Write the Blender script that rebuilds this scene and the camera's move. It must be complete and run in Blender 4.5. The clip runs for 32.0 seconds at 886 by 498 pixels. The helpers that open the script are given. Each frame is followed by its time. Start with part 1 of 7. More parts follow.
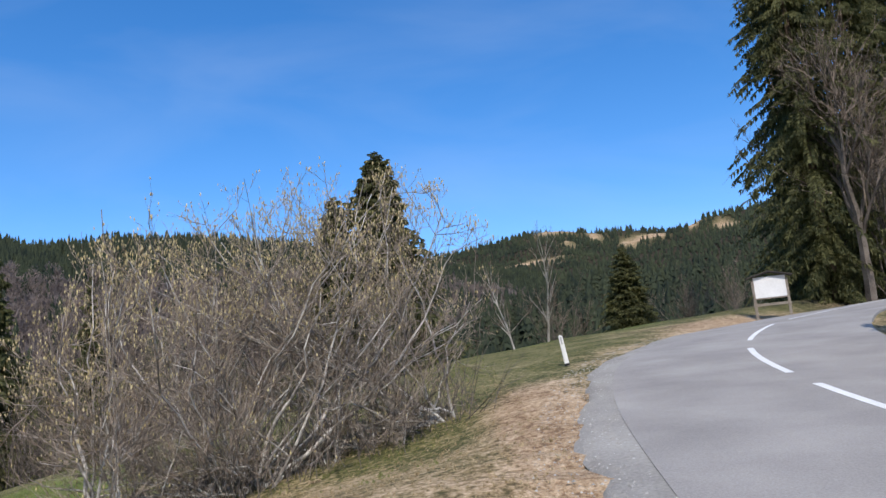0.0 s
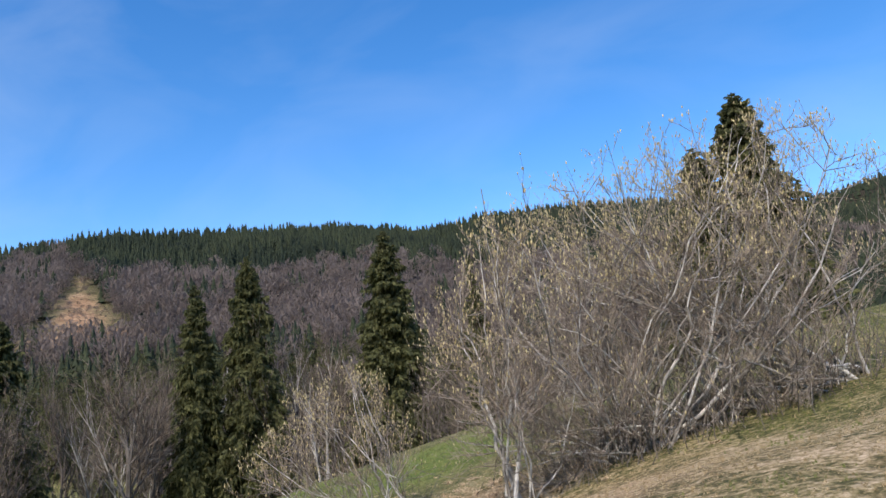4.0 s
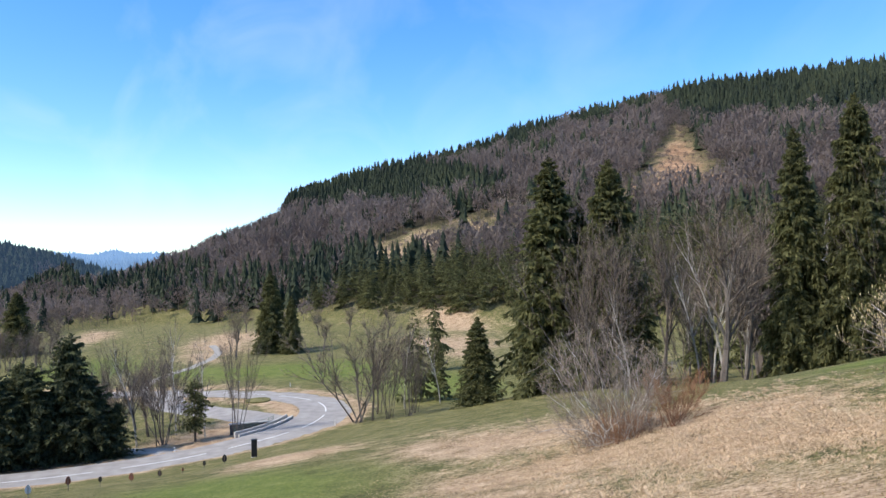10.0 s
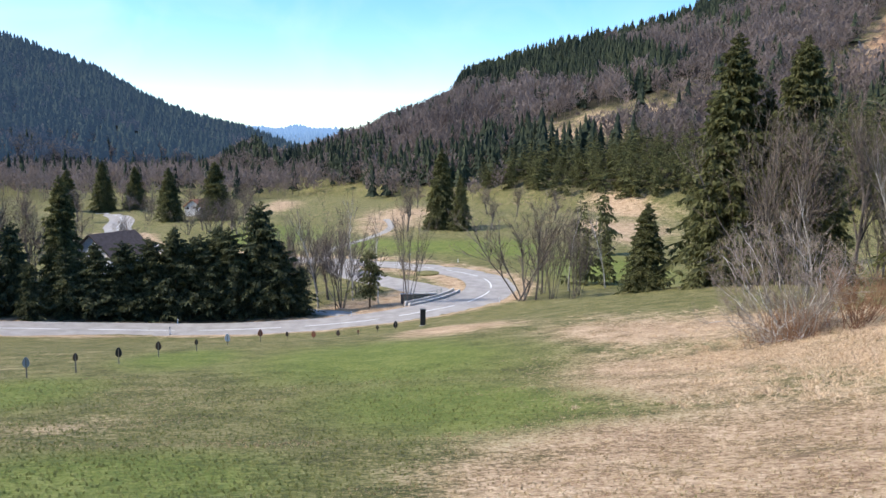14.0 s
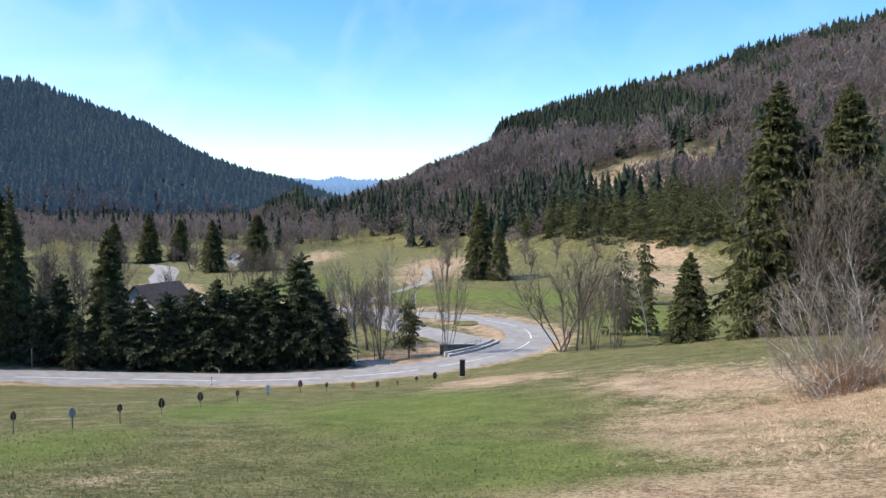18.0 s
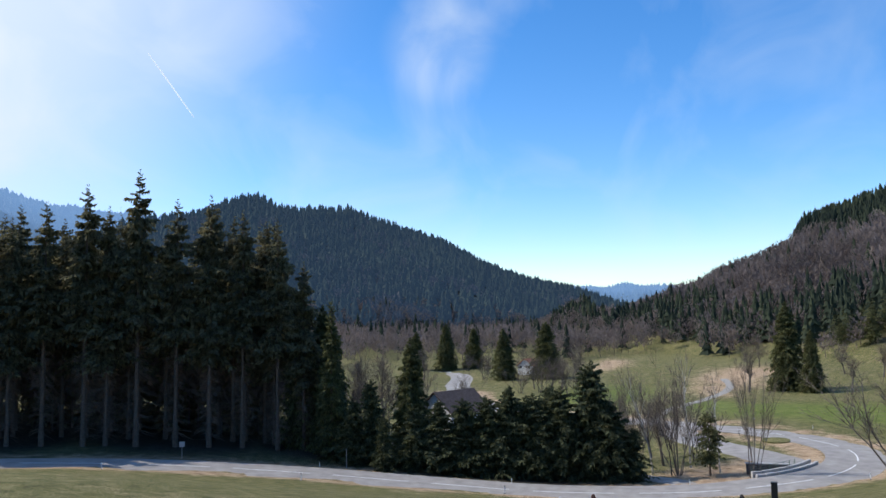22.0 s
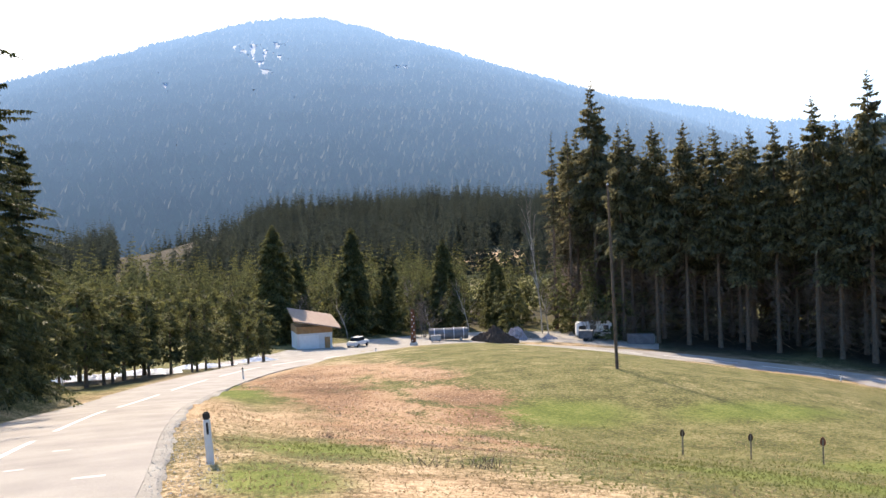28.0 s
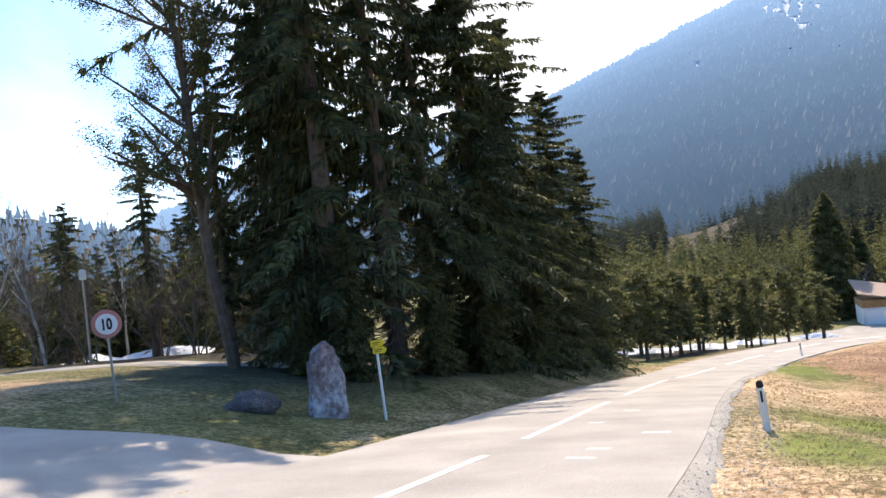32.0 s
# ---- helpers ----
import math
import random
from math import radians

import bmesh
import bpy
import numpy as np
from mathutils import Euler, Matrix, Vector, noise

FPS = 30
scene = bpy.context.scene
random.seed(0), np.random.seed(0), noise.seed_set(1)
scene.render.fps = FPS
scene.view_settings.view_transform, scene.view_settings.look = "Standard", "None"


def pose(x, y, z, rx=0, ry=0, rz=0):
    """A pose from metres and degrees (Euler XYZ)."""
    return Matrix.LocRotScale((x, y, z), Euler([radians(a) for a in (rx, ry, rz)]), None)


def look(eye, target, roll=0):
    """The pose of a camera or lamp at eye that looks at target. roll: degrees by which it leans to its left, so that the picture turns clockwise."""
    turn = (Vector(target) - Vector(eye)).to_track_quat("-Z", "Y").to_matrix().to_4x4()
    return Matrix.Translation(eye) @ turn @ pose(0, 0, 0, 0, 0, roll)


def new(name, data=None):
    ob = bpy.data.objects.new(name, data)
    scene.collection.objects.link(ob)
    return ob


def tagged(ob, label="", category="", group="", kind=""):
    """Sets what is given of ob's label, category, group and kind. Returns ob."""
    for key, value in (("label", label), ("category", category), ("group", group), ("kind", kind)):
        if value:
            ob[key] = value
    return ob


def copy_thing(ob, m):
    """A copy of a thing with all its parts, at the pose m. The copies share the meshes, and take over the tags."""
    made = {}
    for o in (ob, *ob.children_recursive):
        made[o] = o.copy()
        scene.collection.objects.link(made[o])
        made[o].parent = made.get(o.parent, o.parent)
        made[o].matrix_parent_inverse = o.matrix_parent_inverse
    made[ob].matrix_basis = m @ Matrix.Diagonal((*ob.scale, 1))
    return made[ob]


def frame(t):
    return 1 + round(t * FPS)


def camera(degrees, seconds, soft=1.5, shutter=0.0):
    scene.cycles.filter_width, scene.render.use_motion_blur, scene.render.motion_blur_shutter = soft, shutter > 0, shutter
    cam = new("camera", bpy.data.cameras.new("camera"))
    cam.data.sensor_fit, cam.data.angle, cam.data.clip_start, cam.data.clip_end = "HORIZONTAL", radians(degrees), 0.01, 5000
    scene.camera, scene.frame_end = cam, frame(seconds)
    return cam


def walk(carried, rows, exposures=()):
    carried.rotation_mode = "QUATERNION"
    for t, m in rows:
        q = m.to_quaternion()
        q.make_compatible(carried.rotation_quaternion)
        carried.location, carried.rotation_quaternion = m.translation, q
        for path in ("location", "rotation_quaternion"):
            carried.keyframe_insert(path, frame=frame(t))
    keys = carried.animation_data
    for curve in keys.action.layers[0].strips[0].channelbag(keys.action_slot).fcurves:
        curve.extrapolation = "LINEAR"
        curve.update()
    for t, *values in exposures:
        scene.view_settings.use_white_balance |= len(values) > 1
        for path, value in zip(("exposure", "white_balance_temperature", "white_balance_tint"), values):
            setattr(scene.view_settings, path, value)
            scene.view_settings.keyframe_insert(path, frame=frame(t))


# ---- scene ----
# A valley road seen by someone who turns on the spot at the roadside.
cam = camera(59.78, 32.0)
# seconds, place beside the standing point, turn to the left, upward tilt, lean
PATH = [
    (0.0, 0.28, 0.07, 0.02, 1.13, 11.35, 4.36),
    (0.5, 0.21, 0.07, 0.02, 4.18, 11.32, 5.35),
    (1.0, 0.13, 0.08, 0.01, 8.76, 11.42, 5.47),
    (1.5, 0.07, 0.11, 0.01, 12.71, 11.16, 5.37),
    (2.0, 0.01, 0.13, -0.01, 16.57, 10.88, 5.29),
    (2.5, -0.00, 0.14, 0.00, 20.25, 10.38, 5.10),
    (3.0, 0.03, 0.13, 0.02, 23.49, 10.79, 4.47),
    (3.5, 0.03, 0.12, 0.03, 26.01, 11.09, 5.07),
    (5.5, -0.05, 0.10, -0.02, 35.42, 9.14, 4.05),
    (6.0, -0.07, 0.08, -0.00, 39.48, 9.03, 4.20),
    (6.5, -0.07, 0.07, 0.01, 44.17, 9.01, 4.12),
    (7.0, -0.06, 0.07, 0.01, 48.50, 8.72, 2.84),
    (7.5, -0.06, 0.05, 0.00, 53.75, 8.32, 1.82),
    (8.0, -0.07, 0.04, -0.01, 59.09, 7.87, 1.21),
    (8.5, -0.09, 0.01, -0.01, 63.94, 7.29, 1.17),
    (9.0, -0.11, -0.03, -0.02, 65.63, 6.00, 1.50),
    (9.5, -0.10, -0.07, -0.03, 66.93, 4.36, 1.40),
    (10.0, -0.10, -0.09, -0.03, 69.90, 1.87, 1.05),
    (10.5, -0.10, -0.11, -0.04, 76.07, -0.57, 0.21),
    (11.0, -0.10, -0.09, -0.04, 80.55, -3.61, -0.82),
    (11.5, -0.08, -0.08, -0.03, 82.12, -6.23, -0.53),
    (12.0, -0.06, -0.08, -0.03, 82.94, -7.99, -0.04),
    (12.5, -0.05, -0.08, -0.02, 83.51, -8.90, 0.28),
    (13.0, -0.05, -0.08, -0.02, 84.11, -7.79, -0.13),
    (13.5, -0.06, -0.08, -0.03, 83.32, -7.43, -0.69),
    (14.0, -0.07, -0.08, -0.04, 82.42, -6.93, -0.75),
    (14.5, -0.06, -0.09, -0.03, 81.55, -6.64, -0.70),
    (16.5, -0.03, -0.11, -0.01, 80.08, -5.12, -0.00),
    (17.0, -0.03, -0.12, 0.01, 81.89, -4.64, -0.03),
    (17.5, -0.04, -0.11, 0.01, 83.89, -3.98, 0.05),
    (18.0, -0.05, -0.13, 0.02, 85.27, -3.26, -0.30),
    (18.5, -0.07, -0.17, 0.02, 88.32, -2.73, -0.32),
    (19.0, -0.11, -0.18, 0.04, 91.69, -1.88, 1.00),
    (19.5, -0.13, -0.18, 0.05, 93.60, -0.12, 1.31),
    (20.0, -0.12, -0.21, 0.03, 94.76, 1.27, 1.19),
    (20.5, -0.10, -0.24, 0.04, 96.98, 2.06, 1.11),
    (21.0, -0.08, -0.25, 0.04, 100.47, 3.14, 1.36),
    (21.5, -0.06, -0.24, 0.04, 103.63, 4.20, 1.03),
    (22.0, -0.03, -0.21, 0.02, 106.32, 4.85, 0.95),
    (22.5, -0.01, -0.22, 0.01, 109.16, 4.75, 0.94),
    (23.0, 0.02, -0.24, 0.02, 114.21, 4.75, 1.11),
    (23.5, 0.05, -0.28, 0.01, 119.49, 3.97, 1.12),
    (24.0, 0.07, -0.32, 0.02, 124.06, 2.83, 1.85),
    (24.5, 0.07, -0.35, 0.04, 128.79, 2.17, 2.71),
    (26.5, 0.08, -0.25, 0.00, 140.89, -0.28, 3.61),
    (27.0, 0.04, -0.19, -0.02, 147.94, -0.38, 2.91),
    (27.5, 0.12, -0.08, -0.05, 153.17, -0.31, 2.71),
    (28.0, 0.17, -0.01, -0.01, 156.96, -0.20, 2.00),
    (28.5, 0.15, 0.09, -0.00, 160.66, 0.16, 2.05),
    (29.0, 0.10, 0.17, 0.01, 164.82, 0.32, 1.86),
    (29.5, 0.11, 0.25, -0.01, 169.33, 1.11, 2.38),
    (30.0, 0.12, 0.32, -0.02, 173.05, 0.48, 3.05),
    (30.5, 0.09, 0.42, -0.01, 175.50, 0.53, 3.46),
    (31.0, 0.06, 0.54, 0.00, 180.83, 0.36, 4.62),
    (31.5, 0.09, 0.71, -0.00, 187.10, 0.65, 5.24),
    (32.0, 0.16, 0.85, -0.01, 196.09, 1.05, 6.39),
]
EYE = 1.6
walk(cam, [(t, pose(x, y, EYE + z, 90 + tilt, lean, turn)) for t, x, y, z, turn, tilt, lean in PATH],
     [(0.0, -0.27, 6500, 14), (3.0, -0.18, 6600, 14), (6.0, 0.05, 6750, 14), (9.0, 0.08, 6600, 13), (13.0, 0.32, 6700, 14), (17.0, 0.22, 6650, 13), (19.0, 0.07, 6600, 12), (21.0, -0.25, 6400, 11), (23.0, -0.25, 6600, 14), (24.5, 0.05, 7500, 16),
      (26.5, 0.65, 8100, 15), (28.0, 0.75, 8200, 16), (30.0, 0.68, 8100, 16), (32.0, 0.75, 7900, 16)])

# ---------------------------------------------------------------- light
SUN_AZ, SUN_EL = 186.0, 47.5          # turn to the left from +y; height
sun_way = Vector((-math.sin(radians(SUN_AZ)) * math.cos(radians(SUN_EL)),
                  math.cos(radians(SUN_AZ)) * math.cos(radians(SUN_EL)), math.sin(radians(SUN_EL))))
sun = new("sun", bpy.data.lights.new("sun", "SUN"))
sun.data.energy, sun.data.angle, sun.data.color = 4.4, radians(0.53), (1.0, 0.95, 0.87)
sun.matrix_world = look((0, 0, 60), Vector((0, 0, 60)) - sun_way)

world = bpy.data.worlds.new("sky")
scene.world = world
world.use_nodes = True
wn, wl = world.node_tree.nodes, world.node_tree.links
sky = wn.new("ShaderNodeTexSky")
sky.sky_type, sky.sun_disc = "NISHITA", False
sky.sun_elevation = radians(SUN_EL)
sky.sun_rotation = radians(-SUN_AZ)
sky.altitude, sky.air_density, sky.dust_density, sky.ozone_density = 900, 1.0, 0.8, 2.5
tone = wn.new("ShaderNodeHueSaturation")
tone.inputs["Hue"].default_value, tone.inputs["Saturation"].default_value, tone.inputs["Value"].default_value = 0.503, 1.34, 2.5
wl.new(sky.outputs[0], tone.inputs["Color"])
# thin high cloud, drawn out in streaks, and the bright veil round the sun
way = wn.new("ShaderNodeTexCoord")
place = wn.new("ShaderNodeMapping")
place.inputs["Rotation"].default_value = (0.3, 0.2, radians(35))
place.inputs["Scale"].default_value = (1.2, 4.5, 5.0)
wl.new(way.outputs["Generated"], place.inputs["Vector"])
wisp = wn.new("ShaderNodeTexNoise")
wisp.inputs["Scale"].default_value, wisp.inputs["Detail"].default_value, wisp.inputs["Distortion"].default_value = 1.6, 7, 0.6
wl.new(place.outputs[0], wisp.inputs["Vector"])
towards = wn.new("ShaderNodeVectorMath")
towards.operation = "DOT_PRODUCT"
towards.inputs[1].default_value = (-math.sin(radians(166)) * 0.86, math.cos(radians(166)) * 0.86, 0.51)
wl.new(way.outputs["Generated"], towards.inputs[0])
veil = wn.new("ShaderNodeMapRange")
veil.interpolation_type = "SMOOTHERSTEP"
for key, value in (("From Min", 0.62), ("From Max", 0.94), ("To Min", 0.0), ("To Max", 0.95)):
    veil.inputs[key].default_value = value
wl.new(towards.outputs["Value"], veil.inputs["Value"])
thick = wn.new("ShaderNodeMapRange")
for key, value in (("From Min", 0.44), ("From Max", 0.78), ("To Min", 0.0), ("To Max", 0.24)):
    thick.inputs[key].default_value = value
wl.new(wisp.outputs["Fac"], thick.inputs["Value"])
# one small feathery cloud over the western hill
puff = wn.new("ShaderNodeVectorMath")
puff.operation = "DOT_PRODUCT"
puff.inputs[1].default_value = Vector((-0.906, -0.265, 0.333)).normalized()
wl.new(way.outputs["Generated"], puff.inputs[0])
puff_edge = wn.new("ShaderNodeMapRange")
puff_edge.interpolation_type = "SMOOTHERSTEP"
for key, value in (("From Min", 0.9965), ("From Max", 0.9998), ("To Min", 0.0), ("To Max", 0.4)):
    puff_edge.inputs[key].default_value = value
wl.new(puff.outputs["Value"], puff_edge.inputs["Value"])
torn = wn.new("ShaderNodeMath")
torn.operation = "MULTIPLY"
wl.new(puff_edge.outputs[0], torn.inputs[0])
wl.new(wisp.outputs["Fac"], torn.inputs[1])
both_clouds = wn.new("ShaderNodeMath")
both_clouds.operation = "ADD"
west_more = wn.new("ShaderNodeMapRange")
for key, value in (("From Min", -0.2), ("From Max", 0.5), ("To Min", 0.4), ("To Max", 1.2)):
    west_more.inputs[key].default_value = value
wl.new(towards.outputs["Value"], west_more.inputs["Value"])
streaks = wn.new("ShaderNodeMath")
streaks.operation = "MULTIPLY"
wl.new(thick.outputs[0], streaks.inputs[0])
wl.new(west_more.outputs[0], streaks.inputs[1])
wl.new(streaks.outputs[0], both_clouds.inputs[0])
wl.new(torn.outputs[0], both_clouds.inputs[1])
cloud = wn.new("ShaderNodeMath")
cloud.operation, cloud.use_clamp = "ADD", True
wl.new(veil.outputs[0], cloud.inputs[0])
wl.new(both_clouds.outputs[0], cloud.inputs[1])
bright = wn.new("ShaderNodeMix")
bright.data_type = "RGBA"
bright.inputs[7].default_value = (9.2, 10.6, 12.2, 1)
wl.new(cloud.outputs[0], bright.inputs[0])
wl.new(tone.outputs[0], bright.inputs[6])
wn["Background"].inputs["Strength"].default_value = 0.1
wl.new(bright.outputs[2], wn["Background"].inputs["Color"])


# ---------------------------------------------------------------- materials
def material(name, rough=0.9):
    m = bpy.data.materials.new(name)
    m.use_nodes = True
    b = m.node_tree.nodes["Principled BSDF"]
    b.inputs["Roughness"].default_value = rough
    b.inputs["Specular IOR Level"].default_value = 0.25
    return m, m.node_tree.nodes, m.node_tree.links, b


def ramp(n, stops):
    r = n.new("ShaderNodeValToRGB")
    while len(r.color_ramp.elements) < len(stops):
        r.color_ramp.elements.new(0.5)
    for e, (p, c) in zip(r.color_ramp.elements, stops):
        e.position, e.color = p, (*c, 1)
    return r


def speckled(name, c0, c1, scale=4.0, rough=0.9, island=0.0, bump=0.0, c2=None, fine=8.0, metal=0.0, translucent=0.0):
    """Two or three tones mixed by noise at two scales; island: how much each loose piece varies by itself."""
    m, n, l, b = material(name, rough)
    co = n.new("ShaderNodeNewGeometry")
    t = n.new("ShaderNodeTexNoise")
    t.inputs["Scale"].default_value, t.inputs["Detail"].default_value = scale, 5
    l.new(co.outputs["Position"], t.inputs["Vector"])
    t2 = n.new("ShaderNodeTexNoise")
    t2.inputs["Scale"].default_value, t2.inputs["Detail"].default_value = scale * fine, 3
    l.new(co.outputs["Position"], t2.inputs["Vector"])
    mix = n.new("ShaderNodeMath")
    mix.operation = "MULTIPLY_ADD"
    mix.inputs[1].default_value, mix.inputs[2].default_value = 0.45, 0.0
    l.new(t2.outputs["Fac"], mix.inputs[0])
    add = n.new("ShaderNodeMath")
    add.operation = "MULTIPLY_ADD"
    add.inputs[1].default_value = 0.55
    l.new(t.outputs["Fac"], add.inputs[0])
    l.new(mix.outputs[0], add.inputs[2])
    out = add.outputs[0]
    if island:
        i = n.new("ShaderNodeMath")
        i.operation = "MULTIPLY_ADD"
        i.inputs[1].default_value = island
        l.new(co.outputs["Random Per Island"], i.inputs[0])
        sub = n.new("ShaderNodeMath")
        sub.operation = "SUBTRACT"
        sub.inputs[1].default_value = island / 2
        l.new(out, sub.inputs[0])
        l.new(sub.outputs[0], i.inputs[2])
        out = i.outputs[0]
    stops = [(0.32, c0), (0.68, c1)] if c2 is None else [(0.3, c0), (0.5, c1), (0.72, c2)]
    r = ramp(n, stops)
    l.new(out, r.inputs["Fac"])
    l.new(r.outputs["Color"], b.inputs["Base Color"])
    b.inputs["Metallic"].default_value = metal
    if translucent:
        tr = n.new("ShaderNodeBsdfTranslucent")
        both = n.new("ShaderNodeMixShader")
        both.inputs[0].default_value = translucent
        l.new(r.outputs["Color"], tr.inputs["Color"])
        l.new(b.outputs[0], both.inputs[1])
        l.new(tr.outputs[0], both.inputs[2])
        l.new(both.outputs[0], n["Material Output"].inputs["Surface"])
    if bump:
        bp = n.new("ShaderNodeBump")
        bp.inputs["Strength"].default_value = bump
        bp.inputs["Distance"].default_value = 0.085
        l.new(t2.outputs["Fac"], bp.inputs["Height"])
        l.new(bp.outputs["Normal"], b.inputs["Normal"])
    return m


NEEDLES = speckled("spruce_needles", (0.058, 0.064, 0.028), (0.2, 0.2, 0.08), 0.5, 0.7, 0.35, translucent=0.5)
# darker copy of the spruce needles: shade of the backlit near trees put into the colour
SHADED_NEEDLES = speckled("shaded_spruce_needles", (0.032, 0.042, 0.02), (0.115, 0.125, 0.05), 0.5, 0.7, 0.35, translucent=0.32)
NEEDLES_DARK = speckled("fir_needles", (0.036, 0.046, 0.025), (0.125, 0.135, 0.062), 0.5, 0.75, 0.35, translucent=0.4)
STAND_NEEDLES = speckled("stand_needles", (0.085, 0.082, 0.05), (0.25, 0.225, 0.12), 0.5, 0.75, 0.35, translucent=0.55)
FAR_NEEDLES = speckled("far_spruce_needles", (0.022, 0.035, 0.027), (0.078, 0.094, 0.05), 0.015, 0.9, 0.14, fine=6, translucent=0.3)
MID_NEEDLES = speckled("mid_spruce_needles", (0.036, 0.047, 0.04), (0.092, 0.106, 0.078), 0.03, 0.9, 0.1, fine=5, translucent=0.5)
# emission stands in for the blue haze before the far mountain, growing with distance
HAZY_NEEDLES = speckled("distant_haze_spruce", (0.02, 0.031, 0.025), (0.04, 0.054, 0.036), 0.012, 0.95, 0.14, fine=7)
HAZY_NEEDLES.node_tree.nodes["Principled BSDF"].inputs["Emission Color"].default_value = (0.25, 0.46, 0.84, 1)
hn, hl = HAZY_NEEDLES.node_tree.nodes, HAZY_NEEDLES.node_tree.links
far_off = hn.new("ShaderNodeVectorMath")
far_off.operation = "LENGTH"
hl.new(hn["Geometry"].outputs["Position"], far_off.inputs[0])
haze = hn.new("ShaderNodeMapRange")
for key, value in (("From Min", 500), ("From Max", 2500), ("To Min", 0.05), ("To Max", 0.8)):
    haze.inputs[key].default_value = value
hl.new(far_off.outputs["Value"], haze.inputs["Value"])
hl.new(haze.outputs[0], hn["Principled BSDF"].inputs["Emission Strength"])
# western hill: its shaded slope darkens the base colour, emission paints the haze
WEST_HAZE_NEEDLES = speckled("western_haze_spruce", (0.01, 0.019, 0.014), (0.036, 0.05, 0.028), 0.012, 0.95, 0.1, fine=6)
WEST_HAZE_NEEDLES.node_tree.nodes["Principled BSDF"].inputs["Emission Color"].default_value = (0.25, 0.46, 0.84, 1)
WEST_HAZE_NEEDLES.node_tree.nodes["Principled BSDF"].inputs["Emission Strength"].default_value = 0.085
# darkened copy of the far bare twigs with the same haze glow
WEST_HAZE_TWIGS = speckled("western_haze_twigs", (0.036, 0.034, 0.032), (0.09, 0.08, 0.072), 0.015, 0.95, 0.1, fine=6)
WEST_HAZE_TWIGS.node_tree.nodes["Principled BSDF"].inputs["Emission Color"].default_value = (0.25, 0.46, 0.84, 1)
WEST_HAZE_TWIGS.node_tree.nodes["Principled BSDF"].inputs["Emission Strength"].default_value = 0.085
FAR_TWIGS = speckled("far_bare_twigs", (0.125, 0.099, 0.088), (0.31, 0.25, 0.215), 0.02, 0.95, 0.1, fine=5, translucent=0.4)
BARK = speckled("bark", (0.085, 0.06, 0.044), (0.215, 0.155, 0.115), 3.0, 0.95, bump=0.5)
GREY_BARK = speckled("grey_bark", (0.14, 0.122, 0.1), (0.52, 0.49, 0.44), 2.0, 0.9, 0.3, bump=0.3)
TWIG = speckled("twigs", (0.09, 0.068, 0.052), (0.26, 0.21, 0.165), 2.0, 0.9, 0.5)
BROWN_BARK = speckled("brown_bark", (0.07, 0.058, 0.048), (0.2, 0.17, 0.145), 2.0, 0.9, 0.3)
CATKIN = speckled("willow_catkins", (0.34, 0.275, 0.13), (0.6, 0.51, 0.28), 2.0, 0.9, 0.5)
ASPHALT = speckled("asphalt", (0.24, 0.224, 0.206), (0.42, 0.395, 0.362), 0.6, 0.85, bump=0.35, fine=75)
PAINT = speckled("road_paint", (0.7, 0.7, 0.68), (0.85, 0.85, 0.83), 3.0, 0.7)
WHITE = speckled("white_plastic", (0.7, 0.7, 0.69), (0.82, 0.82, 0.81), 2.0, 0.5)
BLACK = speckled("black_plastic", (0.012, 0.012, 0.013), (0.03, 0.03, 0.032), 4.0, 0.5)
WOOD = speckled("weathered_wood", (0.16, 0.13, 0.1), (0.33, 0.29, 0.24), 3.0, 0.9, bump=0.3)


# ---------------------------------------------------------------- mesh helpers
def mesh_from(name, verts, tris, mat=None, smooth=False):
    verts, tris = np.asarray(verts, np.float32), np.asarray(tris, np.int32)
    k = tris.shape[1]
    me = bpy.data.meshes.new(name)
    me.vertices.add(len(verts))
    me.vertices.foreach_set("co", verts.ravel())
    me.loops.add(tris.size)
    me.loops.foreach_set("vertex_index", tris.ravel())
    me.polygons.add(len(tris))
    me.polygons.foreach_set("loop_start", np.arange(0, tris.size, k, dtype=np.int32))
    me.polygons.foreach_set("use_smooth", np.full(len(tris), smooth))
    me.update(calc_edges=True)
    if mat:
        me.materials.append(mat)
    return me


def part(name, me, mat, parent, label=""):
    """Links a bmesh or a mesh as one object under a thing or a part."""
    if isinstance(me, bmesh.types.BMesh):
        bm, me = me, bpy.data.meshes.new(name)
        bm.to_mesh(me)
        bm.free()
    if mat and not me.materials:
        me.materials.append(mat)
    ob = new(name, me)
    ob.parent = parent
    if label:
        ob["label"] = label
    return ob


def empty(name, x, y, z, rz=0.0):
    ob = new(name)
    ob.matrix_basis = pose(x, y, z, 0, 0, rz)
    return ob


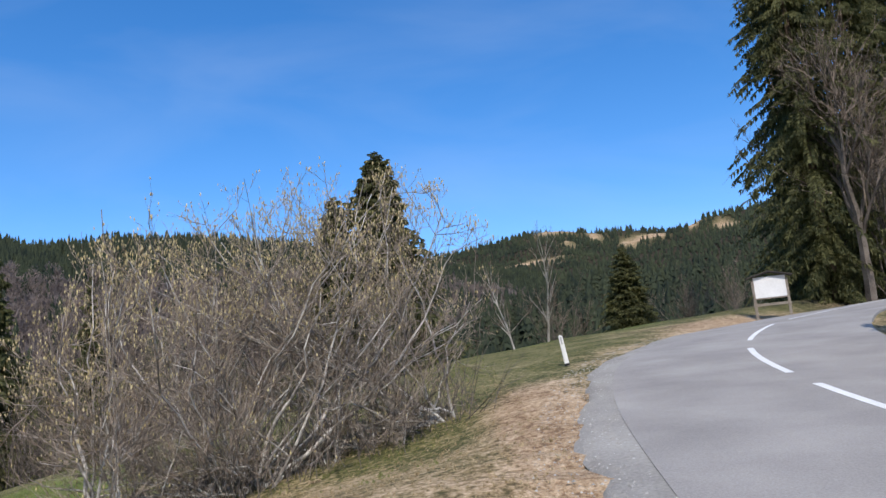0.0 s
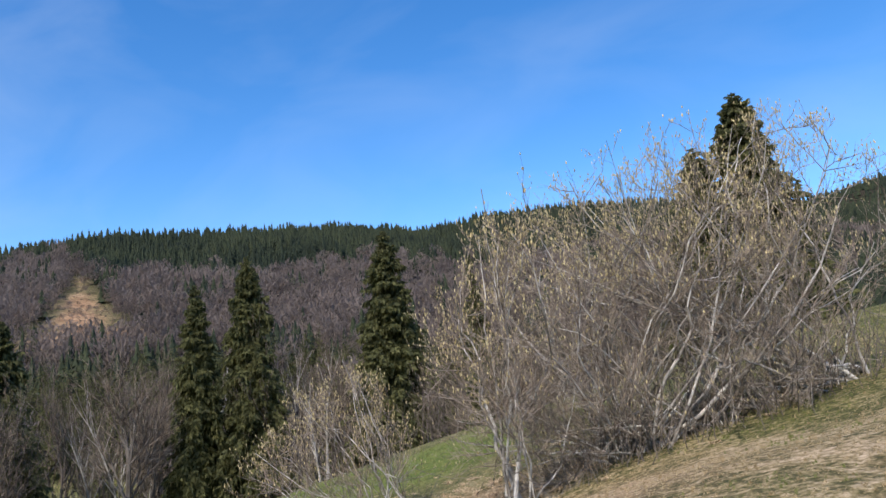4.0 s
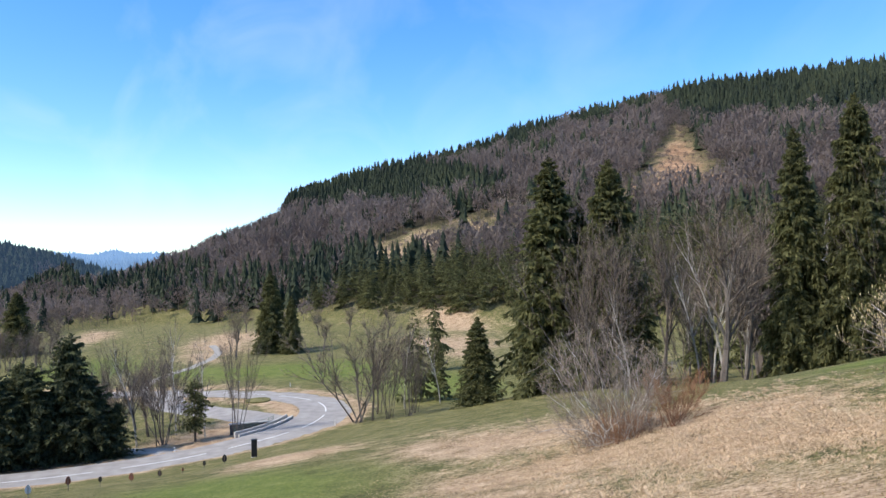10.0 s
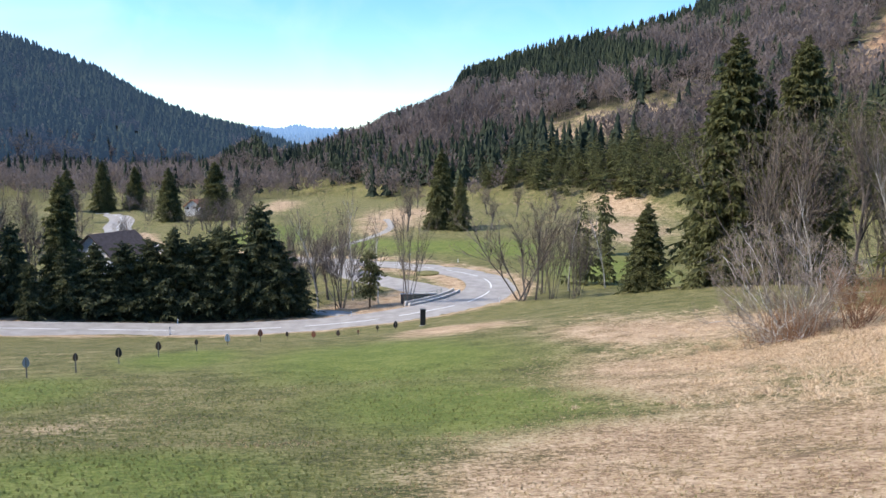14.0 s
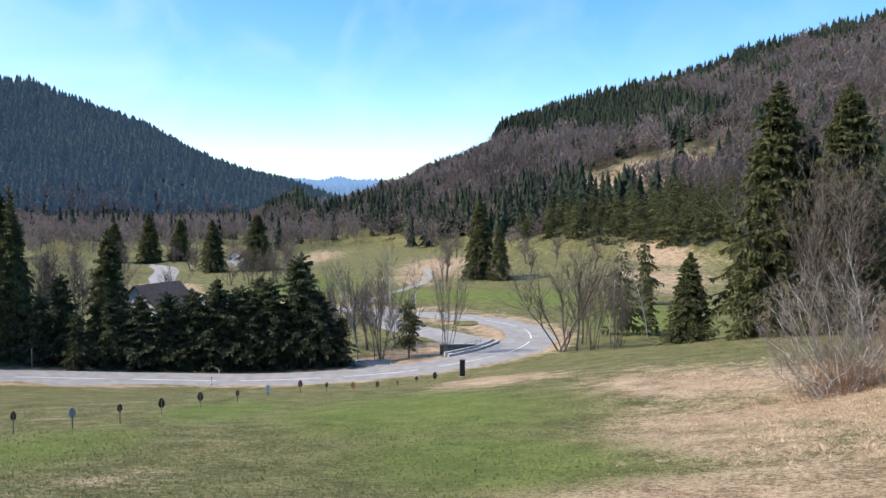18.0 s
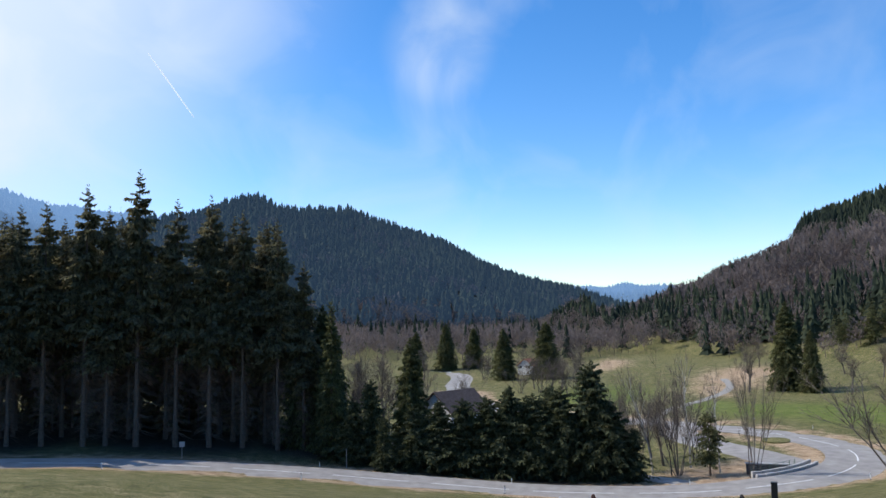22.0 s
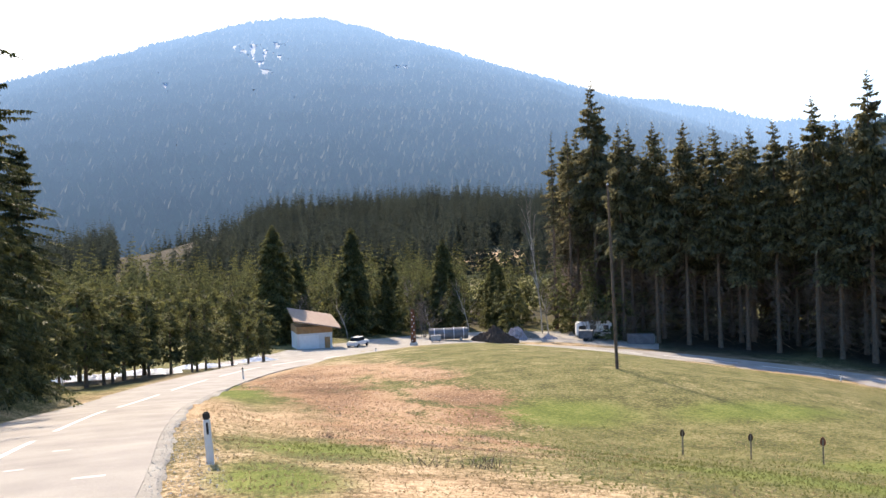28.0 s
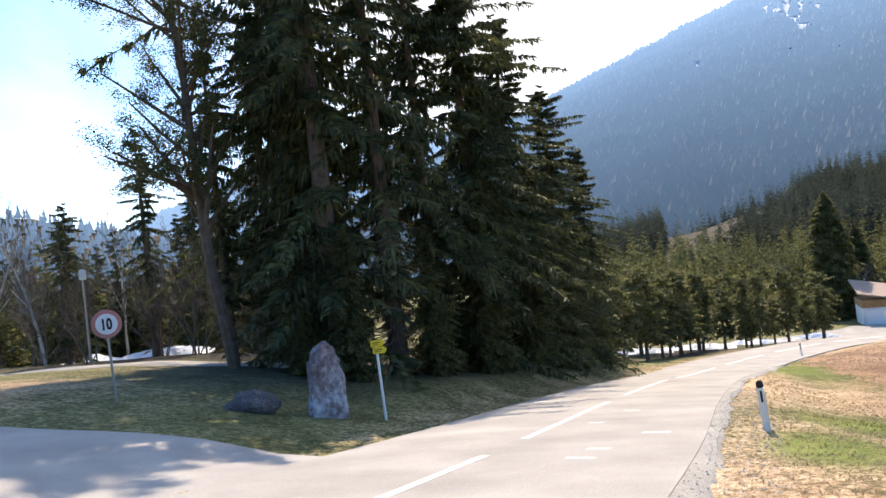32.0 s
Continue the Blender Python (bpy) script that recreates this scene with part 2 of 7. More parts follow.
def tubes(p0, p1, r0, r1, sides=3):
    """Open prisms along many segments at once."""
    p0, p1 = np.asarray(p0, float), np.asarray(p1, float)
    r0, r1 = np.asarray(r0, float)[:, None], np.asarray(r1, float)[:, None]
    d = p1 - p0
    d /= np.linalg.norm(d, axis=1)[:, None] + 1e-9
    ref = np.where(np.abs(d[:, 2:3]) > 0.9, [[1.0, 0, 0]], [[0, 0, 1.0]])
    u = np.cross(d, ref)
    u /= np.linalg.norm(u, axis=1)[:, None] + 1e-9
    w = np.cross(d, u)
    rings = []
    for p, r in ((p0, r0), (p1, r1)):
        for k in range(sides):
            a = 2 * math.pi * k / sides
            rings.append(p + r * (math.cos(a) * u + math.sin(a) * w))
    v = np.stack(rings, 1).reshape(-1, 3)
    base = (np.arange(len(p0)) * 2 * sides)[:, None]
    f = []
    for k in range(sides):
        j = (k + 1) % sides
        f.append(np.concatenate([base + k, base + j, base + sides + j, base + sides + k], 1))
    return v, np.concatenate(f, 0)


def repeat(tv, tf, place, size, turn):
    """Many copies of one small mesh, joined: place N x 3, size N x 3, turn N."""
    c, s = np.cos(turn)[:, None], np.sin(turn)[:, None]
    x, y, z = (tv[None, :, k] * size[:, k, None] for k in range(3))
    v = np.stack([x * c - y * s + place[:, 0, None], x * s + y * c + place[:, 1, None], z + place[:, 2, None]], -1)
    f = tf[None] + (np.arange(len(place)) * len(tv))[:, None, None]
    return v.reshape(-1, 3), f.reshape(-1, tf.shape[1])


# ---------------------------------------------------------------- the lie of the land
# the road's centre line, from the hill above to the valley's end
ROAD = np.array([
    (60, 50, 7.9), (40, 45, 6.2), (29, 41, 5.7), (20.5, 36, 4.75), (14.6, 30.4, 3.95), (10.7, 25.5, 3.3), (7.6, 19.5, 2.42), (5.62, 11.5, 1.4), (4.3, 0, 0.0),
    (3.0, -11, -1.45), (2.2, -21, -2.81), (0.95, -31.5, -4.2), (-0.6, -40, -5.4), (-4.7, -54, -6.95), (-11, -68, -8.4),
    (-20, -82, -10.1), (-30, -95, -11.9), (-42, -104, -13.1), (-56, -106, -14.3), (-70, -99, -15.5), (-82, -86, -16.8),
    (-92, -68, -18.2), (-98.5, -50, -19.8), (-102, -32, -21.2), (-103.5, -16, -21.9), (-106, 0, -21.8), (-110, 11, -21.3),
    (-117, 20, -21.0), (-128, 25.5, -21.0), (-141, 26, -21.1), (-154, 19, -21.3), (-165, 6, -21.6)])
ROAD_ON = np.array([(-174, -10, -22.0), (-186, -30, -22.5), (-214, -54, -23.2), (-262, -72, -23.8), (-325, -90, -24.2), (-420, -150, -26)])
NEAR = np.array([
    (0, 0, 0.0), (-1.2, 3, 0.2), (-1.5, -4, -0.5), (-4.9, 3.4, -0.9), (-7.5, 0.8, -2.0), (-6.9, -3, -1.6), (-3.5, -8.3, -1.4),
    (-11.1, -8.5, -2.7), (-18, -0.4, -4.9), (-1.4, -14, -2.1), (-2.4, 10.7, 0.35), (-1.2, 15, 1.0), (-4.3, 14.4, 0.2), (-4.9, 12, -0.4), (-1.36, 8.8, 0.7),
    (12.4, -11.6, -0.8), (13, -16, -0.9), (8.8, -18, -2.1), (15, -23.3, -1.3), (21, -26, -1.3), (30, -27, -1.3), (25, -36, -1.9), (38, -34, -1.6), (25, 0, 0.8), (20, -60, -6.5), (22, 15, 2.4), (1.5, 20, 2.0)])
MEADOW = np.array([
    (-19, -23, -6.5), (-26.3, -14.3, -6.6), (-37, -12.3, -8.8), (-51, -9.4, -11.4), (-64, -6.6, -14.0), (-80, -0.3, -17.6),
    (-29, -41, -6.6), (-60, -55, -12.6), (-26, 15, -5.4), (-22, 20.3, -3.05), (-25, 31, -2.4), (-31.7, 38.7, -3.3), (-21.5, 45, -0.5), (-12.7, 48.4, 0.8), (-4.4, 49.8, 2.7), (7.2, 49.5, 4.8),
    (-54, 44.4, -8.1), (-60, 16, -11.6), (-40.5, 19.7, -7.7), (2.5, 50, 3.9), (15.8, 47.4, 5.8), (-13, 22, -0.9), (-30, -75, -8.6)])
VALLEY = np.array([
    (-45, 73, -6.5), (-57, 63, -9.0), (-20, 75, -5), (0, 80, -2), (15, 80, 3), (-83, 42, -12.9), (-110, 52, -18.5), (-150, 50, -21), (-200, 20, -21), (-237, 31, -21),
    (-160, -25, -22.2), (-130, -20, -22.6), (-122, -60, -20), (-120, -115, -15.5), (-60, -150, -13.5), (0, -130, -12), (-20, -260, -14),
    (45, 62, 9), (0, 115, -2), (-60, 120, -12), (-110, 90, -17), (-310, 60, -17), (-300, -80, -24), (-300, -210, -20), (60, -40, -3), (70, -130, -9)])


def along(points, step):
    """A smooth line through points, at even steps."""
    p = np.vstack([2 * points[0] - points[1], points, 2 * points[-1] - points[-2]])
    out = []
    for i in range(1, len(p) - 2):
        a, b, c, d = p[i - 1:i + 3]
        n = max(2, int(np.linalg.norm(c - b) / step))
        t = (np.arange(n) / n)[:, None]
        out.append(0.5 * (2 * b + (c - a) * t + (2 * a - 5 * b + 4 * c - d) * t ** 2 + (3 * b - a - 3 * c + d) * t ** 3))
    return np.vstack(out + [p[-2][None]])


ROAD_LINE = along(np.vstack([ROAD, ROAD_ON]), 1.0)
SPOTS = np.vstack([ROAD, ROAD_ON[:-1], NEAR, MEADOW, VALLEY])


def kernel(r2):
    return 0.5 * r2 * np.log(r2 + 1e-6)


def plate(spots, soft):
    """The smooth plate through spot heights."""
    n = len(spots)
    d2 = ((spots[:, None, :2] - spots[None, :, :2]) ** 2).sum(-1)
    a = np.zeros((n + 3, n + 3))
    a[:n, :n] = kernel(d2) + soft * np.eye(n)
    a[:n, n], a[:n, n + 1:] = 1, spots[:, :2]
    a[n:, :n] = a[:n, n:].T
    return np.linalg.solve(a, np.concatenate([spots[:, 2], np.zeros(3)]))


PLATE = plate(SPOTS, 3.0)


def waves(x, y, size, seed):
    """Smooth unevenness between about -1 and 1."""
    g = np.random.RandomState(seed)
    z = 0
    for k in range(9):
        a, f, p = g.uniform(0, 6.283), g.uniform(0.6, 1.8) * 6.283 / size, g.uniform(0, 6.283)
        z = z + np.sin((x * math.cos(a) + y * math.sin(a)) * f + p)
    return z / 4.5


# crests of the hills: points of the line, and how steep the flanks fall
CRESTS = {
    "north": (0.36, [(-1150, -60, -22), (-1000, -30, -36), (-900, 43, -8), (-825, 108, 14), (-700, 150, 56), (-724, 200, 96), (-690, 295, 120),
                     (-635, 399, 147), (-591, 462, 159), (-533, 528, 164), (-431, 614, 167), (-362, 657, 155), (-222, 716, 164), (-130, 740, 152), (0, 850, 140), (200, 900, 120)]),
    "alp": (0.45, [(-300, 2500, 430), (125, 2497, 500), (333, 2478, 535), (510, 2447, 500), (698, 2401, 490), (926, 2322, 515), (1400, 2200, 640)]),
    "near_north": (0.3, [(-60, 520, 40), (82, 493, 62), (176, 468, 60), (300, 420, 52), (500, 250, 40)]),
    "west": (0.36, [(-930, -760, 120), (-991, -677, 147), (-1037, -603, 171), (-1101, -477, 150), (-1149, -346, 74), (-1177, -232, 0), (-1194, -121, -20), (-1300, 0, -40)]),
    "west_far": (0.36, [(-1580, -500, 128), (-1663, -353, 85), (-1680, -257, 55), (-1692, -160, 25), (-1700, -80, 6), (-1750, -20, -22)]),
    "plateau": (0.06, [(-3100, -500, 84), (-3100, -150, 90), (-3100, 0, 78), (-3100, 400, 60)]),
    "south": (0.42, [(-2500, -1100, 260), (-1884, -1791, 338), (-1680, -1984, 422), (-1483, -2135, 470), (-1232, -2289, 575), (-889, -2443, 695), (-658, -2515, 760), (-532, -2545, 758),
                     (-389, -2571, 728), (-300, -2583, 650), (-10, -2600, 497), (254, -2588, 418), (700, -2500, 420), (1300, -2200, 330)]),
    "south_wood": (0.16, [(0, -600, -45), (-62, -555, -22), (-120, -545, 20), (-226, -512, 26), (-277, -487, 22), (-420, -430, 18)]),
    "south_east": (0.3, [(1300, -800, 220), (1070, -1052, 155), (900, -1250, 110)]),
}


def ridge(x, y, steep, line):
    best = np.full(x.shape, -1e9)
    for (ax, ay, az), (bx, by, bz) in zip(line[:-1], line[1:]):
        dx, dy = bx - ax, by - ay
        t = np.clip(((x - ax) * dx + (y - ay) * dy) / (dx * dx + dy * dy), 0, 1)
        d = np.hypot(x - ax - t * dx, y - ay - t * dy)
        best = np.maximum(best, az + t * (bz - az) - steep * d)
    return best


def hills(x, y):
    h = np.full(x.shape, -500.0)
    for steep, line in CRESTS.values():
        h = np.maximum(h, ridge(x, y, steep, line))
    return h


# where the two hills run out into the valley: bearing, and the fall of the land's skyline there
SHOULDER = ((80.2, 81.0, 82.0, 84, 87, 88, 89.5, 91.5, 93.5, 95.4, 96.2, 100.3, 103.2, 106.4, 110, 114), (0.12, 0.088, 0.056, 0.041, 0.024, 0.010, 0.004, -0.012, -0.023, -0.016, 0.012, 0.029, 0.048, 0.082, 0.105, 0.2))


def ground(x, y):
    """The height of the land at plan points."""
    x, y = np.asarray(x, float), np.asarray(y, float)
    shape = x.shape
    x, y = x.ravel(), y.ravel()
    r = np.hypot(x + 60, y)
    z = np.full(x.shape, -20.0)
    near = r < 420
    if near.any():
        xs, ys = x[near], y[near]
        zz = np.empty(len(xs))
        for i in range(0, len(xs), 20000):
            a, b = xs[i:i + 20000], ys[i:i + 20000]
            d2 = (a[:, None] - SPOTS[None, :, 0]) ** 2 + (b[:, None] - SPOTS[None, :, 1]) ** 2
            n = len(SPOTS)
            zz[i:i + 20000] = kernel(d2) @ PLATE[:n] + PLATE[n] + a * PLATE[n + 1] + b * PLATE[n + 2]
        w = np.clip((r[near] - 270) / 150, 0, 1)
        w = w * w * (3 - 2 * w)
        z[near] = zz * (1 - w) - 20 * w
    eye = np.hypot(x, y)
    z = z + waves(x, y, 9, 3) * 0.06 * np.clip(eye / 10, 0.1, 1) + waves(x, y, 31, 4) * 0.12 * np.clip(eye / 30, 0.1, 1)
    hh = hills(x, y) + waves(x, y, 160, 5) * np.clip(eye / 200, 0, 8) + waves(x, y, 60, 6) * np.clip(eye / 400, 0, 2)
    turn = np.degrees(np.arctan2(-x, y))
    side = (turn > 80.2) & (turn < 114) & (eye > 400) & (eye < 1500)
    hh = np.where(side, np.minimum(hh, 1.6 + eye * np.interp(turn, *SHOULDER)), hh)
    z = np.where(hh > z, hh, z)
    # the road's bed
    near = np.flatnonzero(np.hypot(x + 90, y + 30) < 260)
    for i in range(0, len(near), 20000):
        k = near[i:i + 20000]
        d2 = (x[k, None] - ROAD_LINE[None, :, 0]) ** 2 + (y[k, None] - ROAD_LINE[None, :, 1]) ** 2
        j = d2.argmin(1)
        d = np.sqrt(d2[np.arange(len(k)), j])
        w = np.clip((d - 3.4) / 2.6, 0, 1)
        w = w * w * (3 - 2 * w)
        z[k] = z[k] * w + (ROAD_LINE[j, 2] - 0.085) * (1 - w)
    return z.reshape(shape)


def ground_at(x, y):
    return float(ground(np.array([x]), np.array([y]))[0])


# the one sheet of ground
def blobs(x, y, spots):
    """How far points lie inside soft round patches: (x, y, radius across, radius along)."""
    out = np.zeros(np.shape(x))
    for cx, cy, rx, ry in spots:
        out = np.maximum(out, np.exp(-(((x - cx) / rx) ** 2 + ((y - cy) / ry) ** 2)))
    return out


CLEARINGS = [(-497, 381, 5, 5), (-483, 370, 7, 7), (-468, 357, 8, 8), (-452, 344, 9, 10), (-436, 331, 11, 12), (-418, 318, 12, 14), (-400, 304, 14, 16), (-383, 290, 16, 18), (-366, 278, 18, 19), (-350, 268, 20, 18), (-338, 262, 20, 14), (-352, 248, 16, 14), (-332, 278, 16, 14),
             (-385, 112, 35, 9), (-388, 134, 35, 12), (-385, 160, 32, 9), (-385, 184, 28, 7), (-245, 435, 10, 14), (-180, -334, 34, 16), (-160, -322, 20, 12),
             (345, 2440, 60, 50), (400, 2440, 30, 40), (555, 2300, 30, 60), (600, 2330, 30, 50), (640, 2330, 40, 40), (750, 2330, 14, 60), (780, 2360, 14, 50), (830, 2240, 30, 60), (228, 2120, 90, 36), (160, 2130, 50, 30), (470, 2400, 26, 50), (370, 2260, 16, 40)]
DRY = [(-285, 24, 20, 16), (-122, 8, 7, 5), (-130, 12, 6, 4), (-120, 1, 6, 5), (-6, 5, 6, 3), (-10, 8, 9, 5), (-17, 15, 7, 4), (-8, 14.5, 5, 2.5), (-22, 18.5, 7, 3.5), (-26, 14, 8, 5), (-36, 21, 11, 5), (-4, 9, 4, 4), (-40, 17, 14, 5), (-6, -26, 4.5, 13), (-13, -55, 6, 9), (-3, -9, 3, 6), (-24, -80, 12, 8),
       (-265, 18, 30, 12), (-240, 10, 20, 8), (-350, -26, 30, 8), (-212, -10, 16, 5), (-222, 84, 22, 13), (-264, 100, 24, 10), (-196, 78, 12, 6), (-205, -22, 20, 5), (-120, -14, 8, 4), (19, -16, 5, 3), (13, 34, 5, 3), (1.6, 12, 0.8, 7), (-12, 4.8, 6, 3), (-20, 8.5, 8, 4), (-28, 11.5, 9, 4), (-8, 2.6, 4, 2), (-38, 15, 10, 4), (-62, 8, 12, 4)]
BAND = [(-17, -6.2, 4, 1.6), (-27, -6.4, 6, 1.8), (-34, -5, 6, 1.8), (-41, -3.3, 7, 2.0), (-53, 4.5, 8, 2.4), (-58, 12, 6, 3)]
LUSH = [(-1.8, -11, 1.0, 2.6), (-3.6, -17, 1.6, 3.5), (-16, 27, 8, 4), (-26, 33, 8, 4), (-12, 24, 6, 4), (-190, 24, 16, 22), (-200, 8, 14, 10), (-27, -12, 9, 4), (-45, -9, 9, 4), (-30, -30, 7, 2.5), (-40, 2, 14, 9), (-150, 52, 30, 16), (-185, 38, 22, 18), (-230, -20, 40, 18), (-22, 3, 9, 5), (5, 45, 12, 6), (-19, -31.8, 5, 3.5), (-13.4, -11.7, 5, 3), (-24.7, -18.2, 5, 2.5), (-5.8, -43.9, 2.2, 7), (-9, -3, 4, 3)]
SNOW = [(-300 - 15 * k, -1900 + 60 * ((k * 3) % 4 - 1.5), 11 + (k * 5) % 6, 90 + 25 * ((k * 7) % 3)) for k in range(6)] + [(-292 - 14 * k, -2010 + 70 * ((k * 5) % 4 - 1.5), 8 + (k * 3) % 6, 110 + 30 * ((k * 7) % 3)) for k in range(10)] + [
        (-345, -1850, 13, 120), (-322, -1760, 10, 130), (-305, -1620, 8, 100), (-250, -1440, 7, 80), (-322, -1490, 7, 80), (-100, -1720, 9, 130), (-112, -1620, 9, 130), (-455, -2150, 11, 120), (-440, -1960, 9, 110),
        (-640, -1670, 15, 70), (-655, -1700, 9, 90), (-694, -1857, 10, 100), (-616, -1746, 9, 90), (-442, -1680, 8, 70)]
SOIL = [(-10, -46, 4, 8), (-13, -52, 6, 5), (-10.5, -36, 3.5, 8), (-9, -27, 3, 6), (-7.5, -20, 2.5, 5), (-16, -37, 3, 4), (-14, -31, 2.5, 3), (-17, -46, 3, 5), (-12, -24, 2, 3)]


STANDS = [(-123, -49, 13, 12), (-98, -102, 20, 14), (-112, -80, 14, 20), (-118, -55, 10, 16), (-112, -25, 5, 16), (-55, -150, 40, 20), (14, -32, 6, 12), (24, -34, 12, 6), (0, -72, 6, 12), (-60, 75, 30, 14), (28, 46, 14, 6)]


def wooded(x, y):
    """Where the hillsides carry forest."""
    h = hills(x, y)
    w = np.clip((h + 14) / 6, 0, 1) * np.clip((np.hypot(x, y) - 170) / 40, 0, 1)
    w = w * np.where((x < -1900) & (y > -500) & (y < 600), 0, 1)
    w = w * (1 - np.clip(1.6 * blobs(x, y, CLEARINGS), 0, 1))
    return np.maximum(w, np.clip(1.5 * blobs(x, y, STANDS), 0, 1))


def meadow_material():
    m, n, l, b = material("meadow", 0.95)
    geo = n.new("ShaderNodeNewGeometry")

    def noise_of(scale, detail=5):
        t = n.new("ShaderNodeTexNoise")
        t.inputs["Scale"].default_value, t.inputs["Detail"].default_value = scale, detail
        l.new(geo.outputs["Position"], t.inputs["Vector"])
        return t.outputs["Fac"]

    def math_of(op, a, c, d=None):
        k = n.new("ShaderNodeMath")
        k.operation = op
        for i, v in enumerate((a, c, d)):
            if v is None:
                continue
            if isinstance(v, (int, float)):
                k.inputs[i].default_value = v
            else:
                l.new(v, k.inputs[i])
        return k.outputs[0]

    def attr(name):
        k = n.new("ShaderNodeAttribute")
        k.attribute_name = name
        return k.outputs["Fac"]

    def mixed(fac, a, c):
        k = n.new("ShaderNodeMix")
        k.data_type = "RGBA"
        l.new(fac, k.inputs[0])
        l.new(a, k.inputs[6])
        l.new(c, k.inputs[7])
        return k.outputs[2]

    big, mid, small, tuft, grain = noise_of(0.11), noise_of(0.6), noise_of(5.0), noise_of(13.0, 3), noise_of(38.0, 3)
    v = math_of("MULTIPLY_ADD", mid, 0.35, math_of("MULTIPLY_ADD", small, 0.45, math_of("MULTIPLY_ADD", tuft, 0.55, math_of("MULTIPLY_ADD", grain, 0.4, -0.395))))
    v = math_of("MULTIPLY_ADD", v, 1.45, -0.225)
    green = ramp(n, [(0.34, (0.06, 0.065, 0.02)), (0.5, (0.165, 0.155, 0.05)), (0.66, (0.28, 0.24, 0.115))])
    straw = ramp(n, [(0.3, (0.22, 0.135, 0.076)), (0.5, (0.45, 0.315, 0.188)), (0.7, (0.64, 0.49, 0.33))])
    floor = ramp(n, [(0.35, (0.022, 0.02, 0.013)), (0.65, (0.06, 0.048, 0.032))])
    stone = ramp(n, [(0.35, (0.16, 0.15, 0.14)), (0.65, (0.36, 0.34, 0.31))])
    # snow greyed and blued: far haze and the backlit slope put into its colour
    white = ramp(n, [(0.35, (0.4, 0.45, 0.5)), (0.65, (0.6, 0.66, 0.72))])
    for r in (green, straw, floor, stone, white):
        l.new(v, r.inputs["Fac"])
    d = math_of("ADD", attr("dry"), math_of("MULTIPLY_ADD", big, 0.9, math_of("MULTIPLY_ADD", mid, 0.75, math_of("MULTIPLY_ADD", small, 0.6, math_of("MULTIPLY_ADD", tuft, 0.7, -1.5)))))
    step = ramp(n, [(0.25, (0, 0, 0)), (0.75, (1, 1, 1))])
    l.new(d, step.inputs["Fac"])
    c = mixed(step.outputs["Color"], green.outputs["Color"], straw.outputs["Color"])
    vivid = ramp(n, [(0.3, (0.08, 0.108, 0.02)), (0.5, (0.145, 0.18, 0.036)), (0.7, (0.23, 0.24, 0.075))])
    earth = ramp(n, [(0.3, (0.13, 0.07, 0.04)), (0.5, (0.31, 0.18, 0.1)), (0.7, (0.5, 0.34, 0.21))])
    l.new(v, vivid.inputs["Fac"])
    l.new(math_of("ADD", math_of("MULTIPLY", v, 0.6), math_of("MULTIPLY_ADD", big, 0.5, math_of("MULTIPLY_ADD", noise_of(0.25), 0.5, -0.3))), earth.inputs["Fac"])
    for key, tone in (("lush", vivid), ("soil", earth)):
        hard = key == "soil"
        cut = ramp(n, [(0.36, (0, 0, 0)), (0.6, (1, 1, 1))] if hard else [(0.3, (0, 0, 0)), (0.75, (1, 1, 1))])
        k = 1.3 if hard else 0.5
        l.new(math_of("ADD", attr(key), math_of("MULTIPLY_ADD", mid, k, math_of("MULTIPLY_ADD", small, k, -k))), cut.inputs["Fac"])
        inside = math_of("MINIMUM", math_of("MULTIPLY", attr(key), 4.0), 1.0)
        c = mixed(math_of("MULTIPLY", cut.outputs["Color"], inside), c, tone.outputs["Color"])
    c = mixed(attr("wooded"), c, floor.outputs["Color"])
    g = ramp(n, [(0.45, (0, 0, 0)), (0.6, (1, 1, 1))])
    l.new(math_of("ADD", attr("gravel"), math_of("MULTIPLY_ADD", small, 0.5, -0.25)), g.inputs["Fac"])
    c = mixed(g.outputs["Color"], c, stone.outputs["Color"])
    s2 = ramp(n, [(0.5, (0, 0, 0)), (0.58, (1, 1, 1))])
    l.new(math_of("ADD", attr("snow"), math_of("MULTIPLY_ADD", noise_of(0.03, 6), 0.9, -0.45)), s2.inputs["Fac"])
    c = mixed(s2.outputs["Color"], c, white.outputs["Color"])
    l.new(c, b.inputs["Base Color"])
    bp = n.new("ShaderNodeBump")
    bp.inputs["Strength"].default_value, bp.inputs["Distance"].default_value = 0.7, 0.06
    l.new(math_of("ADD", math_of("ADD", small, tuft), grain), bp.inputs["Height"])
    l.new(bp.outputs["Normal"], b.inputs["Normal"])
    return m


GRASS = meadow_material()
rad = np.concatenate([[0.0], np.geomspace(0.5, 1000, 250), np.arange(1020, 2700, 20), np.geomspace(2720, 4600, 20)])
ang = np.sort(np.concatenate([np.linspace(0, 2 * math.pi, 520, endpoint=False), np.radians(np.arange(154.07, 182, 0.16))]))
gx, gy = rad[:, None] * -np.sin(ang), rad[:, None] * np.cos(ang)
gz = ground(gx, gy)
verts = np.stack([gx, gy, gz], -1).reshape(-1, 3)
na = len(ang)
i, j = np.meshgrid(np.arange(len(rad) - 1), np.arange(na), indexing="ij")
quads = np.stack([i * na + j, (i + 1) * na + j, (i + 1) * na + (j + 1) % na, i * na + (j + 1) % na], -1).reshape(-1, 4)[:, ::-1]
land = new("ground", mesh_from("ground", verts, quads, GRASS, True))
fx, fy = verts[:, 0], verts[:, 1]
near_road = np.full(len(verts), 50.0)
close = np.flatnonzero(np.hypot(fx + 60, fy) < 200)
